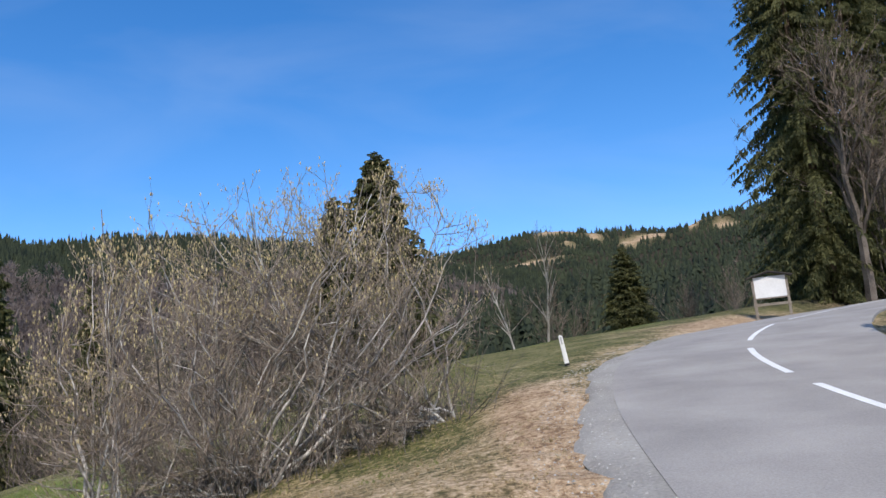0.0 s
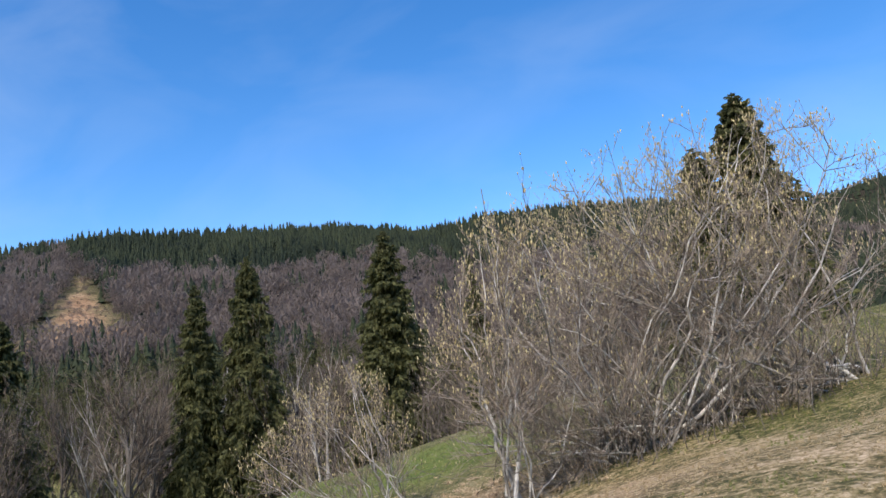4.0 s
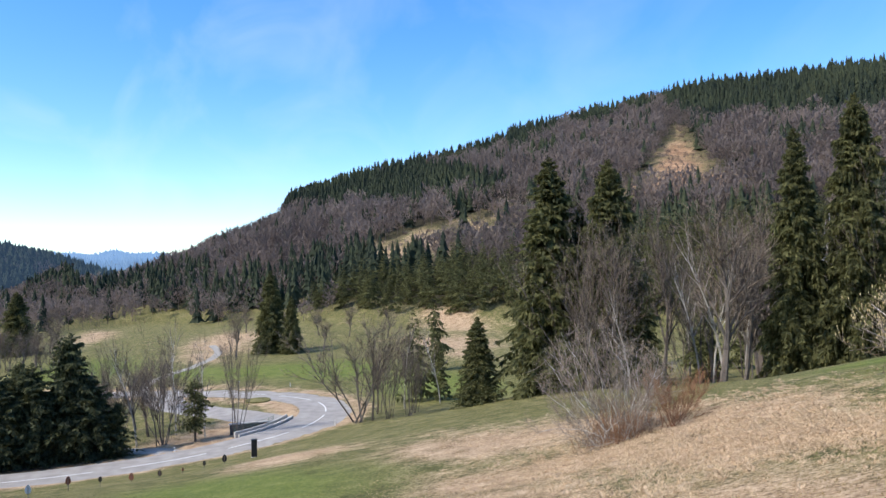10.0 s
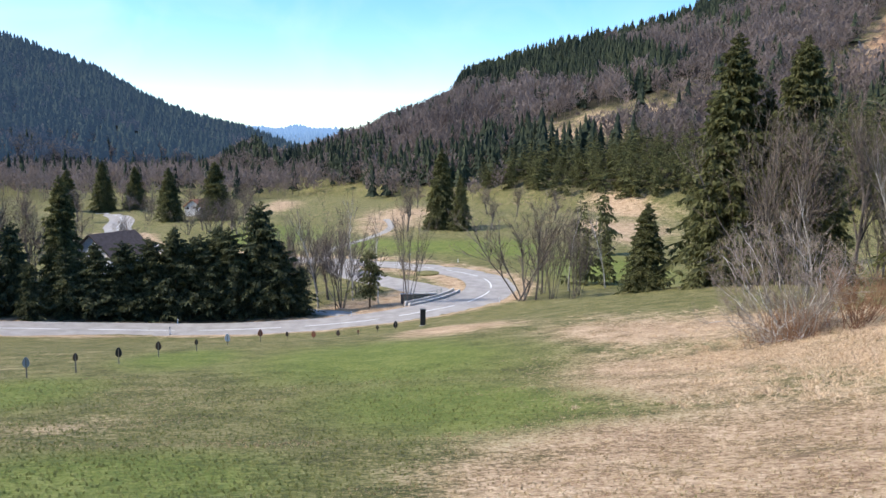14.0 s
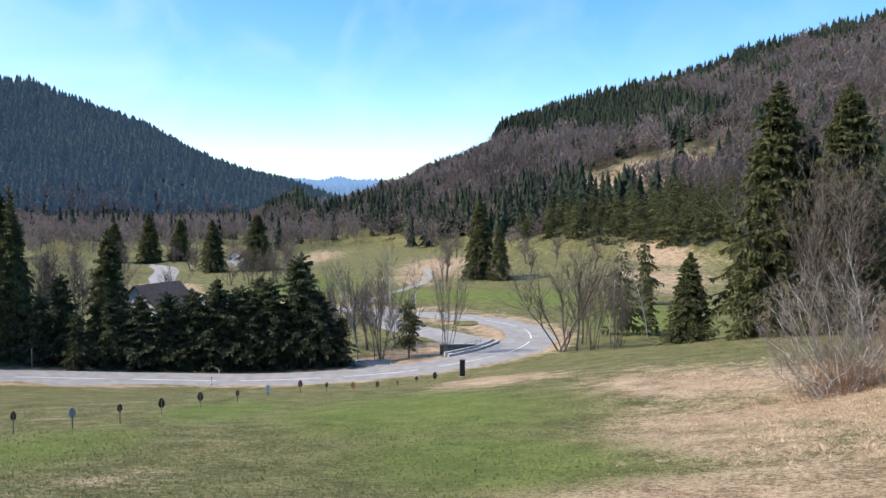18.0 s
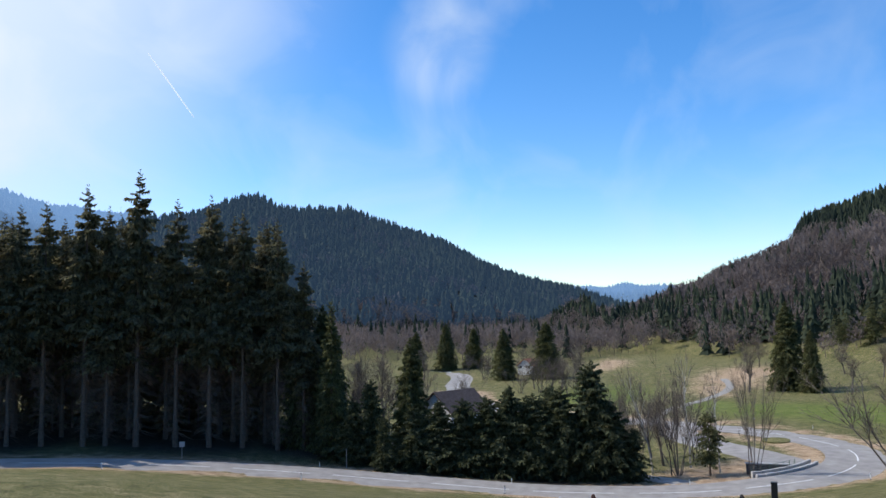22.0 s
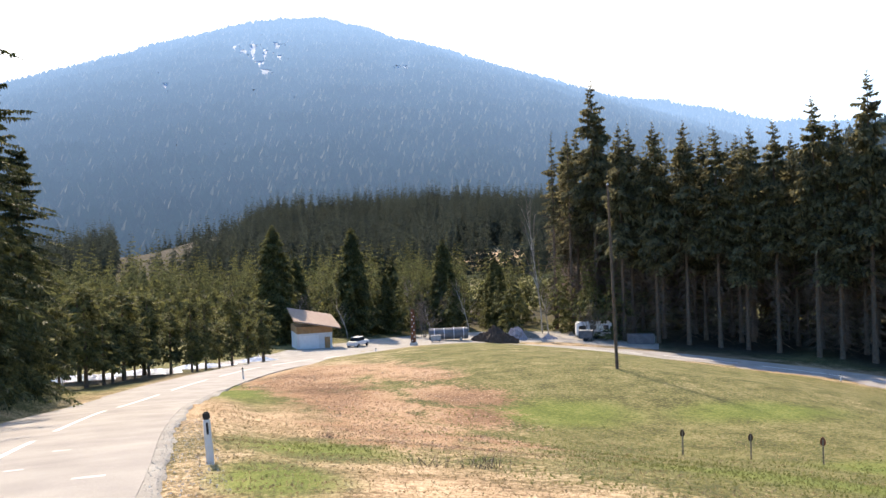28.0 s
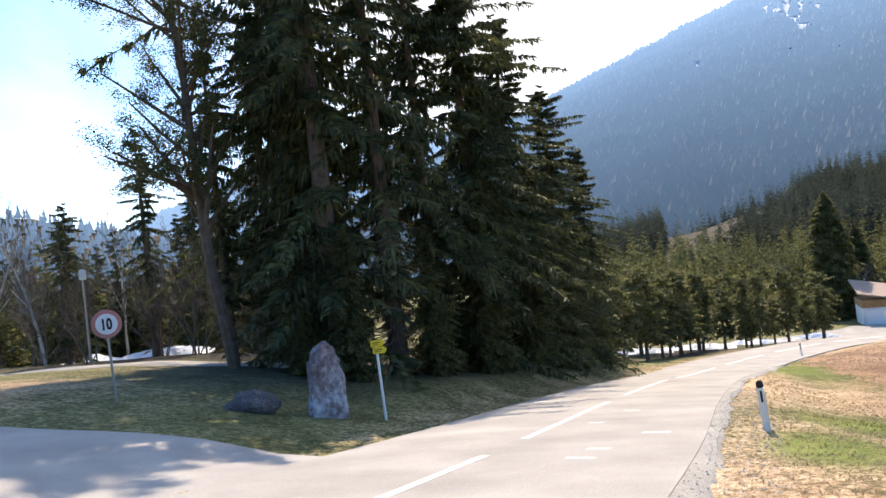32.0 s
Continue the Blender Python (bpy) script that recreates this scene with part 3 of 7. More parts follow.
for k in range(0, len(close), 20000):
    q = close[k:k + 20000]
    near_road[q] = np.sqrt(((fx[q, None] - ROAD_LINE[None, :, 0]) ** 2 + (fy[q, None] - ROAD_LINE[None, :, 1]) ** 2).min(1))
verge = np.where(fx < -60, np.exp(-((near_road - 6.0) / 2.5) ** 2), np.exp(-((near_road - 3.8) / 1.3) ** 2))
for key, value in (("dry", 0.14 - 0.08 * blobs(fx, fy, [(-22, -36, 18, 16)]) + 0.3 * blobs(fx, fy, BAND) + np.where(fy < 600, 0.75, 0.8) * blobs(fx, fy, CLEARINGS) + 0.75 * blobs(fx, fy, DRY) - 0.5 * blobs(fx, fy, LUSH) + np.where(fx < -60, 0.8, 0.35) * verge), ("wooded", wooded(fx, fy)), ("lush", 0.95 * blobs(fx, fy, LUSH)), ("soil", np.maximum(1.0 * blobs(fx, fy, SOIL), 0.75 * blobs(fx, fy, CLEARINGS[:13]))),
                   ("gravel", np.where(fx < -60, 0.4, 0.2) * np.exp(-((near_road - 3.3) / 0.75) ** 2)), ("snow", 2.6 * blobs(fx, fy, SNOW))):
    layer = land.data.attributes.new(key, "FLOAT", "POINT")
    layer.data.foreach_set("value", np.ascontiguousarray(value, np.float32))
tagged(land, "sloping valley meadow of short spring grass and straw", "ground", kind="structure")


def ribbon(name, line, half, mat, lift, label):
    """A paved strip along a line, with a low crown and real edges."""
    t = np.gradient(line[:, :2], axis=0)
    t /= np.linalg.norm(t, axis=1)[:, None]
    nrm = np.stack([-t[:, 1], t[:, 0]], 1)
    cols = []
    half = np.asarray(half)[:, None] if np.ndim(half) else half
    for s, dz in ((-1, -0.15), (-1, 0.0), (-0.5, 0.02), (0, 0.03), (0.5, 0.02), (1, 0.0), (1, -0.15)):
        cols.append(np.concatenate([line[:, :2] + nrm * s * half, (line[:, 2] + lift + dz)[:, None]], 1))
    v = np.stack(cols, 1)
    n, k = v.shape[:2]
    i, j = np.meshgrid(np.arange(n - 1), np.arange(k - 1), indexing="ij")
    q = np.stack([i * k + j, i * k + j + 1, (i + 1) * k + j + 1, (i + 1) * k + j], -1).reshape(-1, 4)
    ob = new(name, mesh_from(name, v.reshape(-1, 3), q, mat, False))
    return tagged(ob, label, "road", kind="structure")


# a little wider in the valley
ROAD_HALF = np.interp(ROAD_LINE[:, 1] - 2 * ROAD_LINE[:, 0], [40, 120, 190], [3.3, 4.0, 4.4])
ROAD_HALF[ROAD_LINE[:, 0] > -2] = 3.0
ribbon("road", ROAD_LINE, ROAD_HALF, ASPHALT, 0.0, "grey asphalt country road curving down the hillside")
# ---------------------------------------------------------------- trees
def kites(base, way, length, width, g):
    """Needle sprays: slim four-sided blades from base along way, each turned at random about its own length."""
    way = way / (np.linalg.norm(way, axis=1)[:, None] + 1e-9)
    other = np.cross(way, g.normal(0, 1, way.shape))
    other /= np.linalg.norm(other, axis=1)[:, None] + 1e-9
    mid = base + way * (length * 0.42)[:, None]
    tip = base + way * length[:, None]
    tip[:, 2] -= length * 0.12
    w = other * (width / 2)[:, None]
    return np.stack([base, mid + w, tip, mid - w], 1).reshape(-1, 3)


def spruce_crown(seed, tall, wide, low=0.12, whorl=0.55, per=6, lets=8, hang=1, spray=0.9, broad=0.3, droop=0.3, ragged=0.35, lump=0.2, power=0.75):
    """Branches in loose whorls, each with drooping side sprays; uneven all round."""
    g = np.random.RandomState(seed)
    n = int(tall * (1 - low) / whorl)
    base = np.repeat(np.linspace(low * tall, tall * 0.985, n), per) + g.uniform(-0.5, 0.5, n * per) * whorl
    az = g.uniform(0, 6.283, len(base))
    f = np.clip(1 - base / tall, 0.004, 1)
    uneven = sum(np.sin(az * k + base * 6.283 / size + p) for k, size, p in zip((1, 2, 3, 2), (9.0, 5.0, 3.0, 2.2), g.uniform(0, 6.28, 4))) / 2.2
    length = wide * f ** power * (1 + lump * uneven) * g.uniform(1 - ragged, 1.08, len(f))
    length *= np.where(base < low * tall + 2.5, g.uniform(0.35, 1, len(f)), 1)
    keep = (g.uniform(0, 1, len(f)) > 0.1) & (uneven > -1.5)
    base, az, f, length = base[keep], az[keep], f[keep], np.maximum(length[keep], 0.15)
    out = np.stack([np.cos(az), np.sin(az), np.zeros_like(az)], 1)
    side = np.stack([-np.sin(az), np.cos(az), np.zeros_like(az)], 1)
    rise = 0.55 - 0.85 * np.clip(f * 2.2, 0, 1) + g.uniform(-0.15, 0.15, len(f))
    vs = []

    def spine(s):
        p = out * (length * s)[:, None]
        p[:, 2] = base + length * (rise * s - droop * s * s + 0.5 * droop * s ** 3)
        return p

    for m in range(lets):
        s = 0.1 + 0.9 * (m + g.uniform(0, 1, len(f))) / lets
        p = spine(s)
        reach = np.minimum(length * 0.55, spray) * (1.15 - 0.55 * s) * g.uniform(0.6, 1.15, len(f))
        for sg in (-1, 1):
            way = side * sg + out * g.uniform(0.5, 1.1, (len(f), 1))
            way[:, 2] -= g.uniform(0.05, 0.6, len(f))
            vs.append(kites(p, way, reach, np.minimum(broad, reach * 0.5) * g.uniform(0.7, 1.2, len(f)), g))
            for h in range(hang):
                way = side * sg * g.uniform(0.1, 0.5, (len(f), 1)) + out * g.uniform(0, 0.5, (len(f), 1))
                way[:, 2] -= g.uniform(0.7, 1.3, len(f))
                q = p + side * (sg * reach * g.uniform(0.05, 0.7, len(f)))[:, None]
                vs.append(kites(q, way, reach * g.uniform(0.5, 0.95, len(f)), np.minimum(broad, reach * 0.5) * g.uniform(0.6, 1.0, len(f)), g))
    p = spine(np.full(len(f), 0.8))
    vs.append(kites(p, spine(np.full(len(f), 1.0)) - p, length * 0.3 + 0.05, np.minimum(broad, length * 0.16), g))
    v = np.vstack(vs)
    return v, np.arange(len(v)).reshape(-1, 4)


def trunk_mesh(tall, r, seed, lean=0.0):
    g = np.random.RandomState(seed)
    h = np.linspace(0, tall, 9)
    x, y = np.cumsum(g.normal(0, 0.03, 9)) * lean, np.cumsum(g.normal(0, 0.03, 9)) * lean
    p = np.stack([x, y, h], 1)
    p[0, 2] = -0.6
    rr = r * (1 - h / tall) ** 0.8 + 0.02
    rr[0] *= 1.3
    return tubes(p[:-1], p[1:], rr[:-1], rr[1:], 8)


LIBRARY = {}
DEAD_TWIG = speckled("dead_spruce_twigs", (0.1, 0.07, 0.052), (0.23, 0.165, 0.12), 1.2, 0.95, 0.4)
PALE_TWIG = speckled("pale_twigs", (0.15, 0.125, 0.105), (0.34, 0.3, 0.26), 2.0, 0.9, 0.5)


def spruce(kind, x, y, tall, wide=1.0, label="", group="", rz=None, z=None):
    """Places a spruce of one of the shapes; the first of a shape is built, the rest are copies."""
    shapes = {
        "near": dict(tall=18, wide=4.4, low=0.02, whorl=0.34, per=6, lets=20, hang=2, spray=0.46, broad=0.085, ragged=0.65, droop=0.4, lump=0.42, power=0.62),
        "near_b": dict(tall=18, wide=4.0, low=0.06, whorl=0.42, per=5, lets=20, hang=2, spray=0.48, broad=0.09, ragged=0.7, droop=0.5, lump=0.45, power=0.55),
        "near_d": dict(tall=18, wide=4.0, low=0.03, whorl=0.3, per=8, lets=15, hang=2, spray=0.5, broad=0.14, ragged=0.5, droop=0.4, lump=0.3, power=0.6),
        "near_c": dict(tall=18, wide=3.5, low=0.16, whorl=0.62, per=5, lets=20, hang=2, spray=0.48, broad=0.09, ragged=0.75, droop=0.45, lump=0.5, power=0.5),
        "tall": dict(tall=29, wide=6.0, low=0.02, whorl=0.42, per=9, lets=17, hang=2, spray=0.62, broad=0.14, ragged=0.4, droop=0.45, lump=0.3, power=0.55),
        "full": dict(tall=26, wide=7.4, low=0.03, whorl=0.5, per=13, lets=9, hang=2, spray=1.3, broad=0.34, ragged=0.28, lump=0.13, droop=0.45, power=0.72),
        "full_b": dict(tall=26, wide=7.8, low=0.02, whorl=0.52, per=13, lets=9, hang=2, spray=1.3, broad=0.34, ragged=0.32, droop=0.5, lump=0.15, power=0.7),
        "slim": dict(tall=26, wide=4.2, low=0.1, whorl=0.5, per=7, lets=8, hang=1, spray=1.1, broad=0.32, ragged=0.55, lump=0.25, power=0.65),
        "stand": dict(tall=26, wide=6.2, low=0.44, whorl=0.5, per=8, lets=8, hang=1, spray=1.1, broad=0.34, ragged=0.55, lump=0.25, power=0.82),
        "spindly": dict(tall=26, wide=3.6, low=0.55, whorl=0.6, per=6, lets=7, hang=1, spray=0.9, broad=0.26, ragged=0.65, lump=0.3, power=0.8),
        "stand_b": dict(tall=26, wide=6.6, low=0.36, whorl=0.5, per=8, lets=8, hang=1, spray=1.1, broad=0.34, ragged=0.55, lump=0.25, power=0.82),
        "fir": dict(tall=9, wide=4.2, power=0.75, low=0.01, whorl=0.24, per=9, lets=8, hang=1, spray=0.65, broad=0.24, droop=0.15, ragged=0.65, lump=0.4),
        "young": dict(tall=9, wide=2.9, power=0.45, low=0.27, whorl=0.34, per=6, lets=6, hang=1, spray=0.7, broad=0.22, ragged=0.55, lump=0.25),
    }
    s = shapes[kind]
    z = ground_at(x, y) - 0.1 if z is None else z
    rz = (x * 37.7 + y * 91.3) % 360 if rz is None else rz
    k = tall / s["tall"]
    if kind not in LIBRARY:
        seed = len(LIBRARY) + 11
        top = empty("spruce_tree", 0, 0, 0)
        part("trunk", mesh_from("trunk", *trunk_mesh(s["tall"] * 0.97, (0.009 if kind in ("stand", "stand_b", "spindly") else 0.013) * s["tall"], seed), BARK), None, top)
        part("crown", mesh_from("crown", *spruce_crown(seed, **s), NEEDLES_DARK if kind == "fir" else STAND_NEEDLES if kind in ("stand", "stand_b", "spindly") else SHADED_NEEDLES if kind in ("near", "near_b", "near_c") else NEEDLES), None, top)
        if kind in ("stand", "stand_b", "spindly", "near_c"):
            g, n = np.random.RandomState(seed), 620
            a, h = g.uniform(0, 6.283, n), g.uniform(0.04, s["low"] + 0.12, n) * s["tall"]
            way = np.stack([np.cos(a), np.sin(a), g.uniform(-0.45, 0.15, n)], 1)
            size = s["tall"] * g.uniform(0.02, 0.095, n)
            v = kites(np.stack([0 * a, 0 * a, h], 1), way, size, np.full(n, 0.0015 * s["tall"]), g)
            tagged(part("dead_brush", mesh_from("dead_brush", v, np.arange(len(v)).reshape(-1, 4), DEAD_TWIG), None, top, "bare grey-brown dead lower branches"), kind="stuff")
        LIBRARY[kind] = top
        ob = top
    else:
        ob = copy_thing(LIBRARY[kind], Matrix())
    ob.matrix_basis = pose(x, y, z, 0, 0, rz) @ Matrix.Diagonal((k * wide, k * wide, k, 1))
    return tagged(ob, label or "tall dark green spruce standing in the meadow", "tree", group)


def bare_segments(seed, stems, levels, spread=0.5, up=0.35, kids=(4, 5, 5, 4), shrink=0.62, trunk_bits=5, bend=0.14):
    """Segments of a leafless tree: stems is a list of (start, direction, length, radius). Returns arrays and the twig tips."""
    g = np.random.RandomState(seed)
    p0, p1, r0, r1, lv, tips = [], [], [], [], [], []
    todo = [(np.array(s, float), np.array(d, float), L, r, 0) for s, d, L, r in stems]
    while todo:
        s, d, L, r, level = todo.pop()
        bits = trunk_bits if level == 0 else (4 if level == 1 else 3 if level == 2 else 2)
        pts, dirs = [s], [d / np.linalg.norm(d)]
        for b in range(bits):
            q = dirs[-1] + g.normal(0, bend, 3) + np.array([0, 0, up * 0.12])
            q /= np.linalg.norm(q)
            dirs.append(q)
            pts.append(pts[-1] + q * L / bits)
        rr = np.linspace(r, r * (0.35 if level < levels else 0.25), bits + 1)
        for b in range(bits):
            p0.append(pts[b]), p1.append(pts[b + 1]), r0.append(rr[b]), r1.append(rr[b + 1]), lv.append(level)
        if level < levels:
            for c in range(kids[min(level, len(kids) - 1)]):
                t = g.uniform(0.25 if level else 0.3, 1.0) if c else 1.0
                k = min(bits - 1, int(t * bits))
                at = pts[k] + (pts[k + 1] - pts[k]) * (t * bits - k if t < 1 else 1)
                q = dirs[k + 1] + g.normal(0, spread, 3) + np.array([0, 0, up])
                todo.append((at, q / np.linalg.norm(q), L * shrink * g.uniform(0.7, 1.15), max(0.004, rr[k] * 0.54), level + 1))
        else:
            tips.append(pts[-1])
    return np.array(p0), np.array(p1), np.array(r0), np.array(r1), np.array(lv), np.array(tips)


def ribbons(p0, p1, r0, r1, seed):
    """One flat blade for each thin twig."""
    g = np.random.RandomState(seed)
    d = p1 - p0
    w = np.cross(d, g.normal(0, 1, d.shape))
    w /= np.linalg.norm(w, axis=1)[:, None] + 1e-9
    v = np.stack([p0 - w * r0[:, None], p0 + w * r0[:, None], p1 + w * r1[:, None], p1 - w * r1[:, None]], 1).reshape(-1, 3)
    return v, np.arange(len(v)).reshape(-1, 4)


def bare_tree(kind, x, y, tall, wide=1.0, label="", group="", rz=None):
    """A leafless tree: one trunk, or several stems from one stool."""
    if kind not in LIBRARY:
        seed = 40 + len(LIBRARY)
        g = np.random.RandomState(seed)
        if kind == "round":
            stems = [((0, 0, -0.3), (0, 0, 1), 6.0, 0.24)]
            seg = bare_segments(seed, stems, 4, 0.5, 0.2, (9, 7, 6, 5), 0.58, 5, 0.08)
        elif kind == "birch":
            stems = [((0, 0, -0.3), (0.03, 0, 1), 9.5, 0.13)]
            seg = bare_segments(seed, stems, 3, 0.42, 0.22, (15, 7, 4), 0.33, 8, 0.06)
        else:
            stems = [((g.normal(0, 0.3), g.normal(0, 0.3), -0.3), (g.normal(0, 0.2), g.normal(0, 0.2), 1), g.uniform(5.0, 9.0), g.uniform(0.05, 0.09)) for _ in range(7)]
            seg = bare_segments(seed, stems, 3, 0.42, 0.2, (11, 7, 4), 0.4, 7, 0.08)
        p0, p1, r0, r1, lv, tips = seg
        top = empty("bare_tree", 0, 0, 0)
        thick = lv < 2
        mat = GREY_BARK if kind == "birch" else BROWN_BARK
        part("trunk", mesh_from("trunk", *tubes(p0[thick], p1[thick], r0[thick], r1[thick], 5), mat), None, top)
        tagged(part("crown", mesh_from("crown", *ribbons(p0[~thick], p1[~thick], r0[~thick] * 1.5 + 0.004, r1[~thick] * 1.5 + 0.004, seed), TWIG), None, top), kind="stuff")
        LIBRARY[kind] = top
        top["tall"] = float(p1[:, 2].max())
        ob = top
    else:
        ob = copy_thing(LIBRARY[kind], Matrix())
    k = tall / LIBRARY[kind]["tall"]
    z = ground_at(x, y) - 0.05
    rz = (x * 57.7 + y * 31.3) % 360 if rz is None else rz
    ob.matrix_basis = pose(x, y, z, 0, 0, rz) @ Matrix.Diagonal((k * wide, k * wide, k, 1))
    return tagged(ob, label or "leafless grey-brown deciduous tree in early spring", "tree", group)


# far woods
def cone_template(sides, tiers, g):
    v, f = [], []
    for t in range(tiers):
        z0, z1 = t / tiers * 0.85 + 0.05, min(1.0, (t + 1.5) / tiers * 0.85 + 0.15)
        r = 0.5 * (1 - t / tiers * 0.8)
        k = len(v)
        v.append((0, 0, z1))
        for i in range(sides):
            a = 6.283 * (i + 0.5 * (t % 2)) / sides
            rr = r * (1.0 if i % 2 else 0.62)
            v.append((rr * math.cos(a), rr * math.sin(a), z0))
        for i in range(sides):
            f.append((k, k + 1 + i, k + 1 + (i + 1) % sides))
    return np.array(v), np.array(f)


def bare_template(seed, n=84):
    g = np.random.RandomState(seed)
    v, f = [(-0.015, 0, 0), (0.015, 0, 0), (0, 0.0, 0.7)], [(0, 1, 2)]
    for i in range(n):
        q = g.normal(0, 1, 3)
        q *= g.uniform(0.45, 1.0) / np.linalg.norm(q)
        c = np.array((q[0] * 0.36, q[1] * 0.36, 0.6 + q[2] * 0.38))
        way = np.array((q[0] * 0.6, q[1] * 0.6, 0.6)) + g.normal(0, 0.3, 3)
        way *= g.uniform(0.05, 0.11) / np.linalg.norm(way)
        w = np.cross(way, g.normal(0, 1, 3))
        w *= g.uniform(0.016, 0.034) / np.linalg.norm(w)
        k = len(v)
        v += [c - way - w * 0.4, c + way - w, c + way + w]
        f.append((k, k + 1, k + 2))
    return np.array(v), np.array(f)


def scatter(seed, x0, x1, y0, y1, step):
    g = np.random.RandomState(seed)
    xs, ys = np.meshgrid(np.arange(x0, x1, step), np.arange(y0, y1, step))
    x, y = xs.ravel() + g.uniform(-0.5, 0.5, xs.size) * step, ys.ravel() + g.uniform(-0.5, 0.5, xs.size) * step
    return x, y, g


def wood(name, label, tmpl, x, y, g, tall, wide, mat, sink=0.0):
    z = ground(x, y) - sink
    s = g.uniform(0.65, 1.15, len(x)) * tall
    size = np.stack([s * wide * g.uniform(0.8, 1.2, len(x))] * 2 + [s], 1)
    v, f = repeat(*tmpl, np.stack([x, y, z], 1), size, g.uniform(0, 6.283, len(x)))
    ob = new(name, mesh_from(name, v, f, mat))
    return tagged(ob, label, "forest", kind="stuff")


def far_spruce(seed):
    """A far spruce: six ragged skirts of branches, one over the other."""
    g = np.random.RandomState(seed)
    v, f = [], []
    for t in range(6):
        z0, r = 0.04 + 0.145 * t, 0.5 * (1 - t / 6.6) ** 0.9
        n = len(v)
        v.append((g.normal(0, 0.012), g.normal(0, 0.012), min(1.0, z0 + 0.27)))
        for k in range(8):
            a, rr = 6.283 * (k + 0.5 * (t % 2)) / 8 + g.uniform(-0.2, 0.2), r * (g.uniform(0.85, 1.15) if k % 2 else g.uniform(0.45, 0.62))
            v.append((rr * math.cos(a), rr * math.sin(a), z0 + (0.0 if k % 2 else 0.05) + g.uniform(-0.03, 0.03)))
        f += [(n, n + 1 + k, n + 1 + (k + 1) % 8) for k in range(8)]
    return np.array(v, float), np.array(f)


MEDIUM = spruce_crown(93, 17.0, 3.6, low=0.03, whorl=1.25, per=6, lets=3, hang=1, spray=1.9, broad=0.9, ragged=0.45, lump=0.2, droop=0.4, power=0.7)
MEDIUM = (MEDIUM[0] / 17.0, MEDIUM[1])
CONE_NEAR, CONE_FAR = far_spruce(3), cone_template(5, 2, None)
BARE_FAR = bare_template(5)


def bearing(x, y):
    return np.degrees(np.arctan2(-x, y))


# the north hill: spruce on the crest and at the foot, bare beech between
x, y, g = scatter(1, -1150, 120, -90, 900, 6.0)
zr = ridge(x, y, *CRESTS["north"])
on = (zr > -14) & (zr > ground(x, y) - 8) & (np.hypot(x, y) < 960) & (np.hypot(x, y) > 190) & (blobs(x, y, CLEARINGS) < g.uniform(0.2, 0.45, len(x)))
x, y, zr = x[on], y[on], zr[on]
crest = np.array(CRESTS["north"][1])
d2 = (x[:, None] - crest[None, :, 0]) ** 2 + (y[:, None] - crest[None, :, 1]) ** 2
top = crest[d2.argmin(1), 2]
share = (zr + 20) / (top + 20)
mask = waves(x, y, 130, 8) + 0.7 * waves(x, y, 40, 9)
streak = waves(x * 1.0 + y * 0.9, (y - x * 0.9) * 0.25, 36, 18)
az = bearing(x, y)
crest_from = np.interp(az, [20, 46, 52, 54, 66, 72, 80], [0.62, 0.66, 0.72, 0.91, 0.9, 0.84, 0.9])
foot_to = np.interp(az, [20, 44, 50, 58, 66, 74, 84], [0.2, 0.2, 0.22, 0.2, 0.33, 0.42, 0.28])
green = (share > crest_from + 0.05 * mask + 0.08 * streak) | (share < foot_to + 0.08 * mask + 0.05 * streak) | (0.6 * mask + 0.8 * streak > 0.84) | (g.uniform(0, 1, len(x)) < 0.07)
behind = y > np.interp(x, crest[::-1, 0][::-1], crest[::-1, 1][::-1]) + 60
keep = ~behind
crest_band = green & keep & (share > 0.74)
jx, jy = x[crest_band] + g.uniform(-3, 3, crest_band.sum()), y[crest_band] + g.uniform(-3, 3, crest_band.sum())
sx, sy = np.concatenate([x[green & keep], jx]), np.concatenate([y[green & keep], jy])
close_by = np.hypot(sx, sy) < 340
wood("hill_spruce_wood", "dense dark spruce wood on the hillside", CONE_NEAR, sx[~close_by], sy[~close_by], g, 17, 0.48, FAR_NEEDLES)
wood("foot_spruce_wood", "dark spruces at the foot of the hillside", MEDIUM, sx[close_by], sy[close_by], g, 17, 1.3, NEEDLES)
b = keep & ~green
wood("hill_beech_wood", "leafless grey-brown beech wood on the hillside", BARE_FAR, x[b], y[b], g, 16, 0.8, FAR_TWIGS)
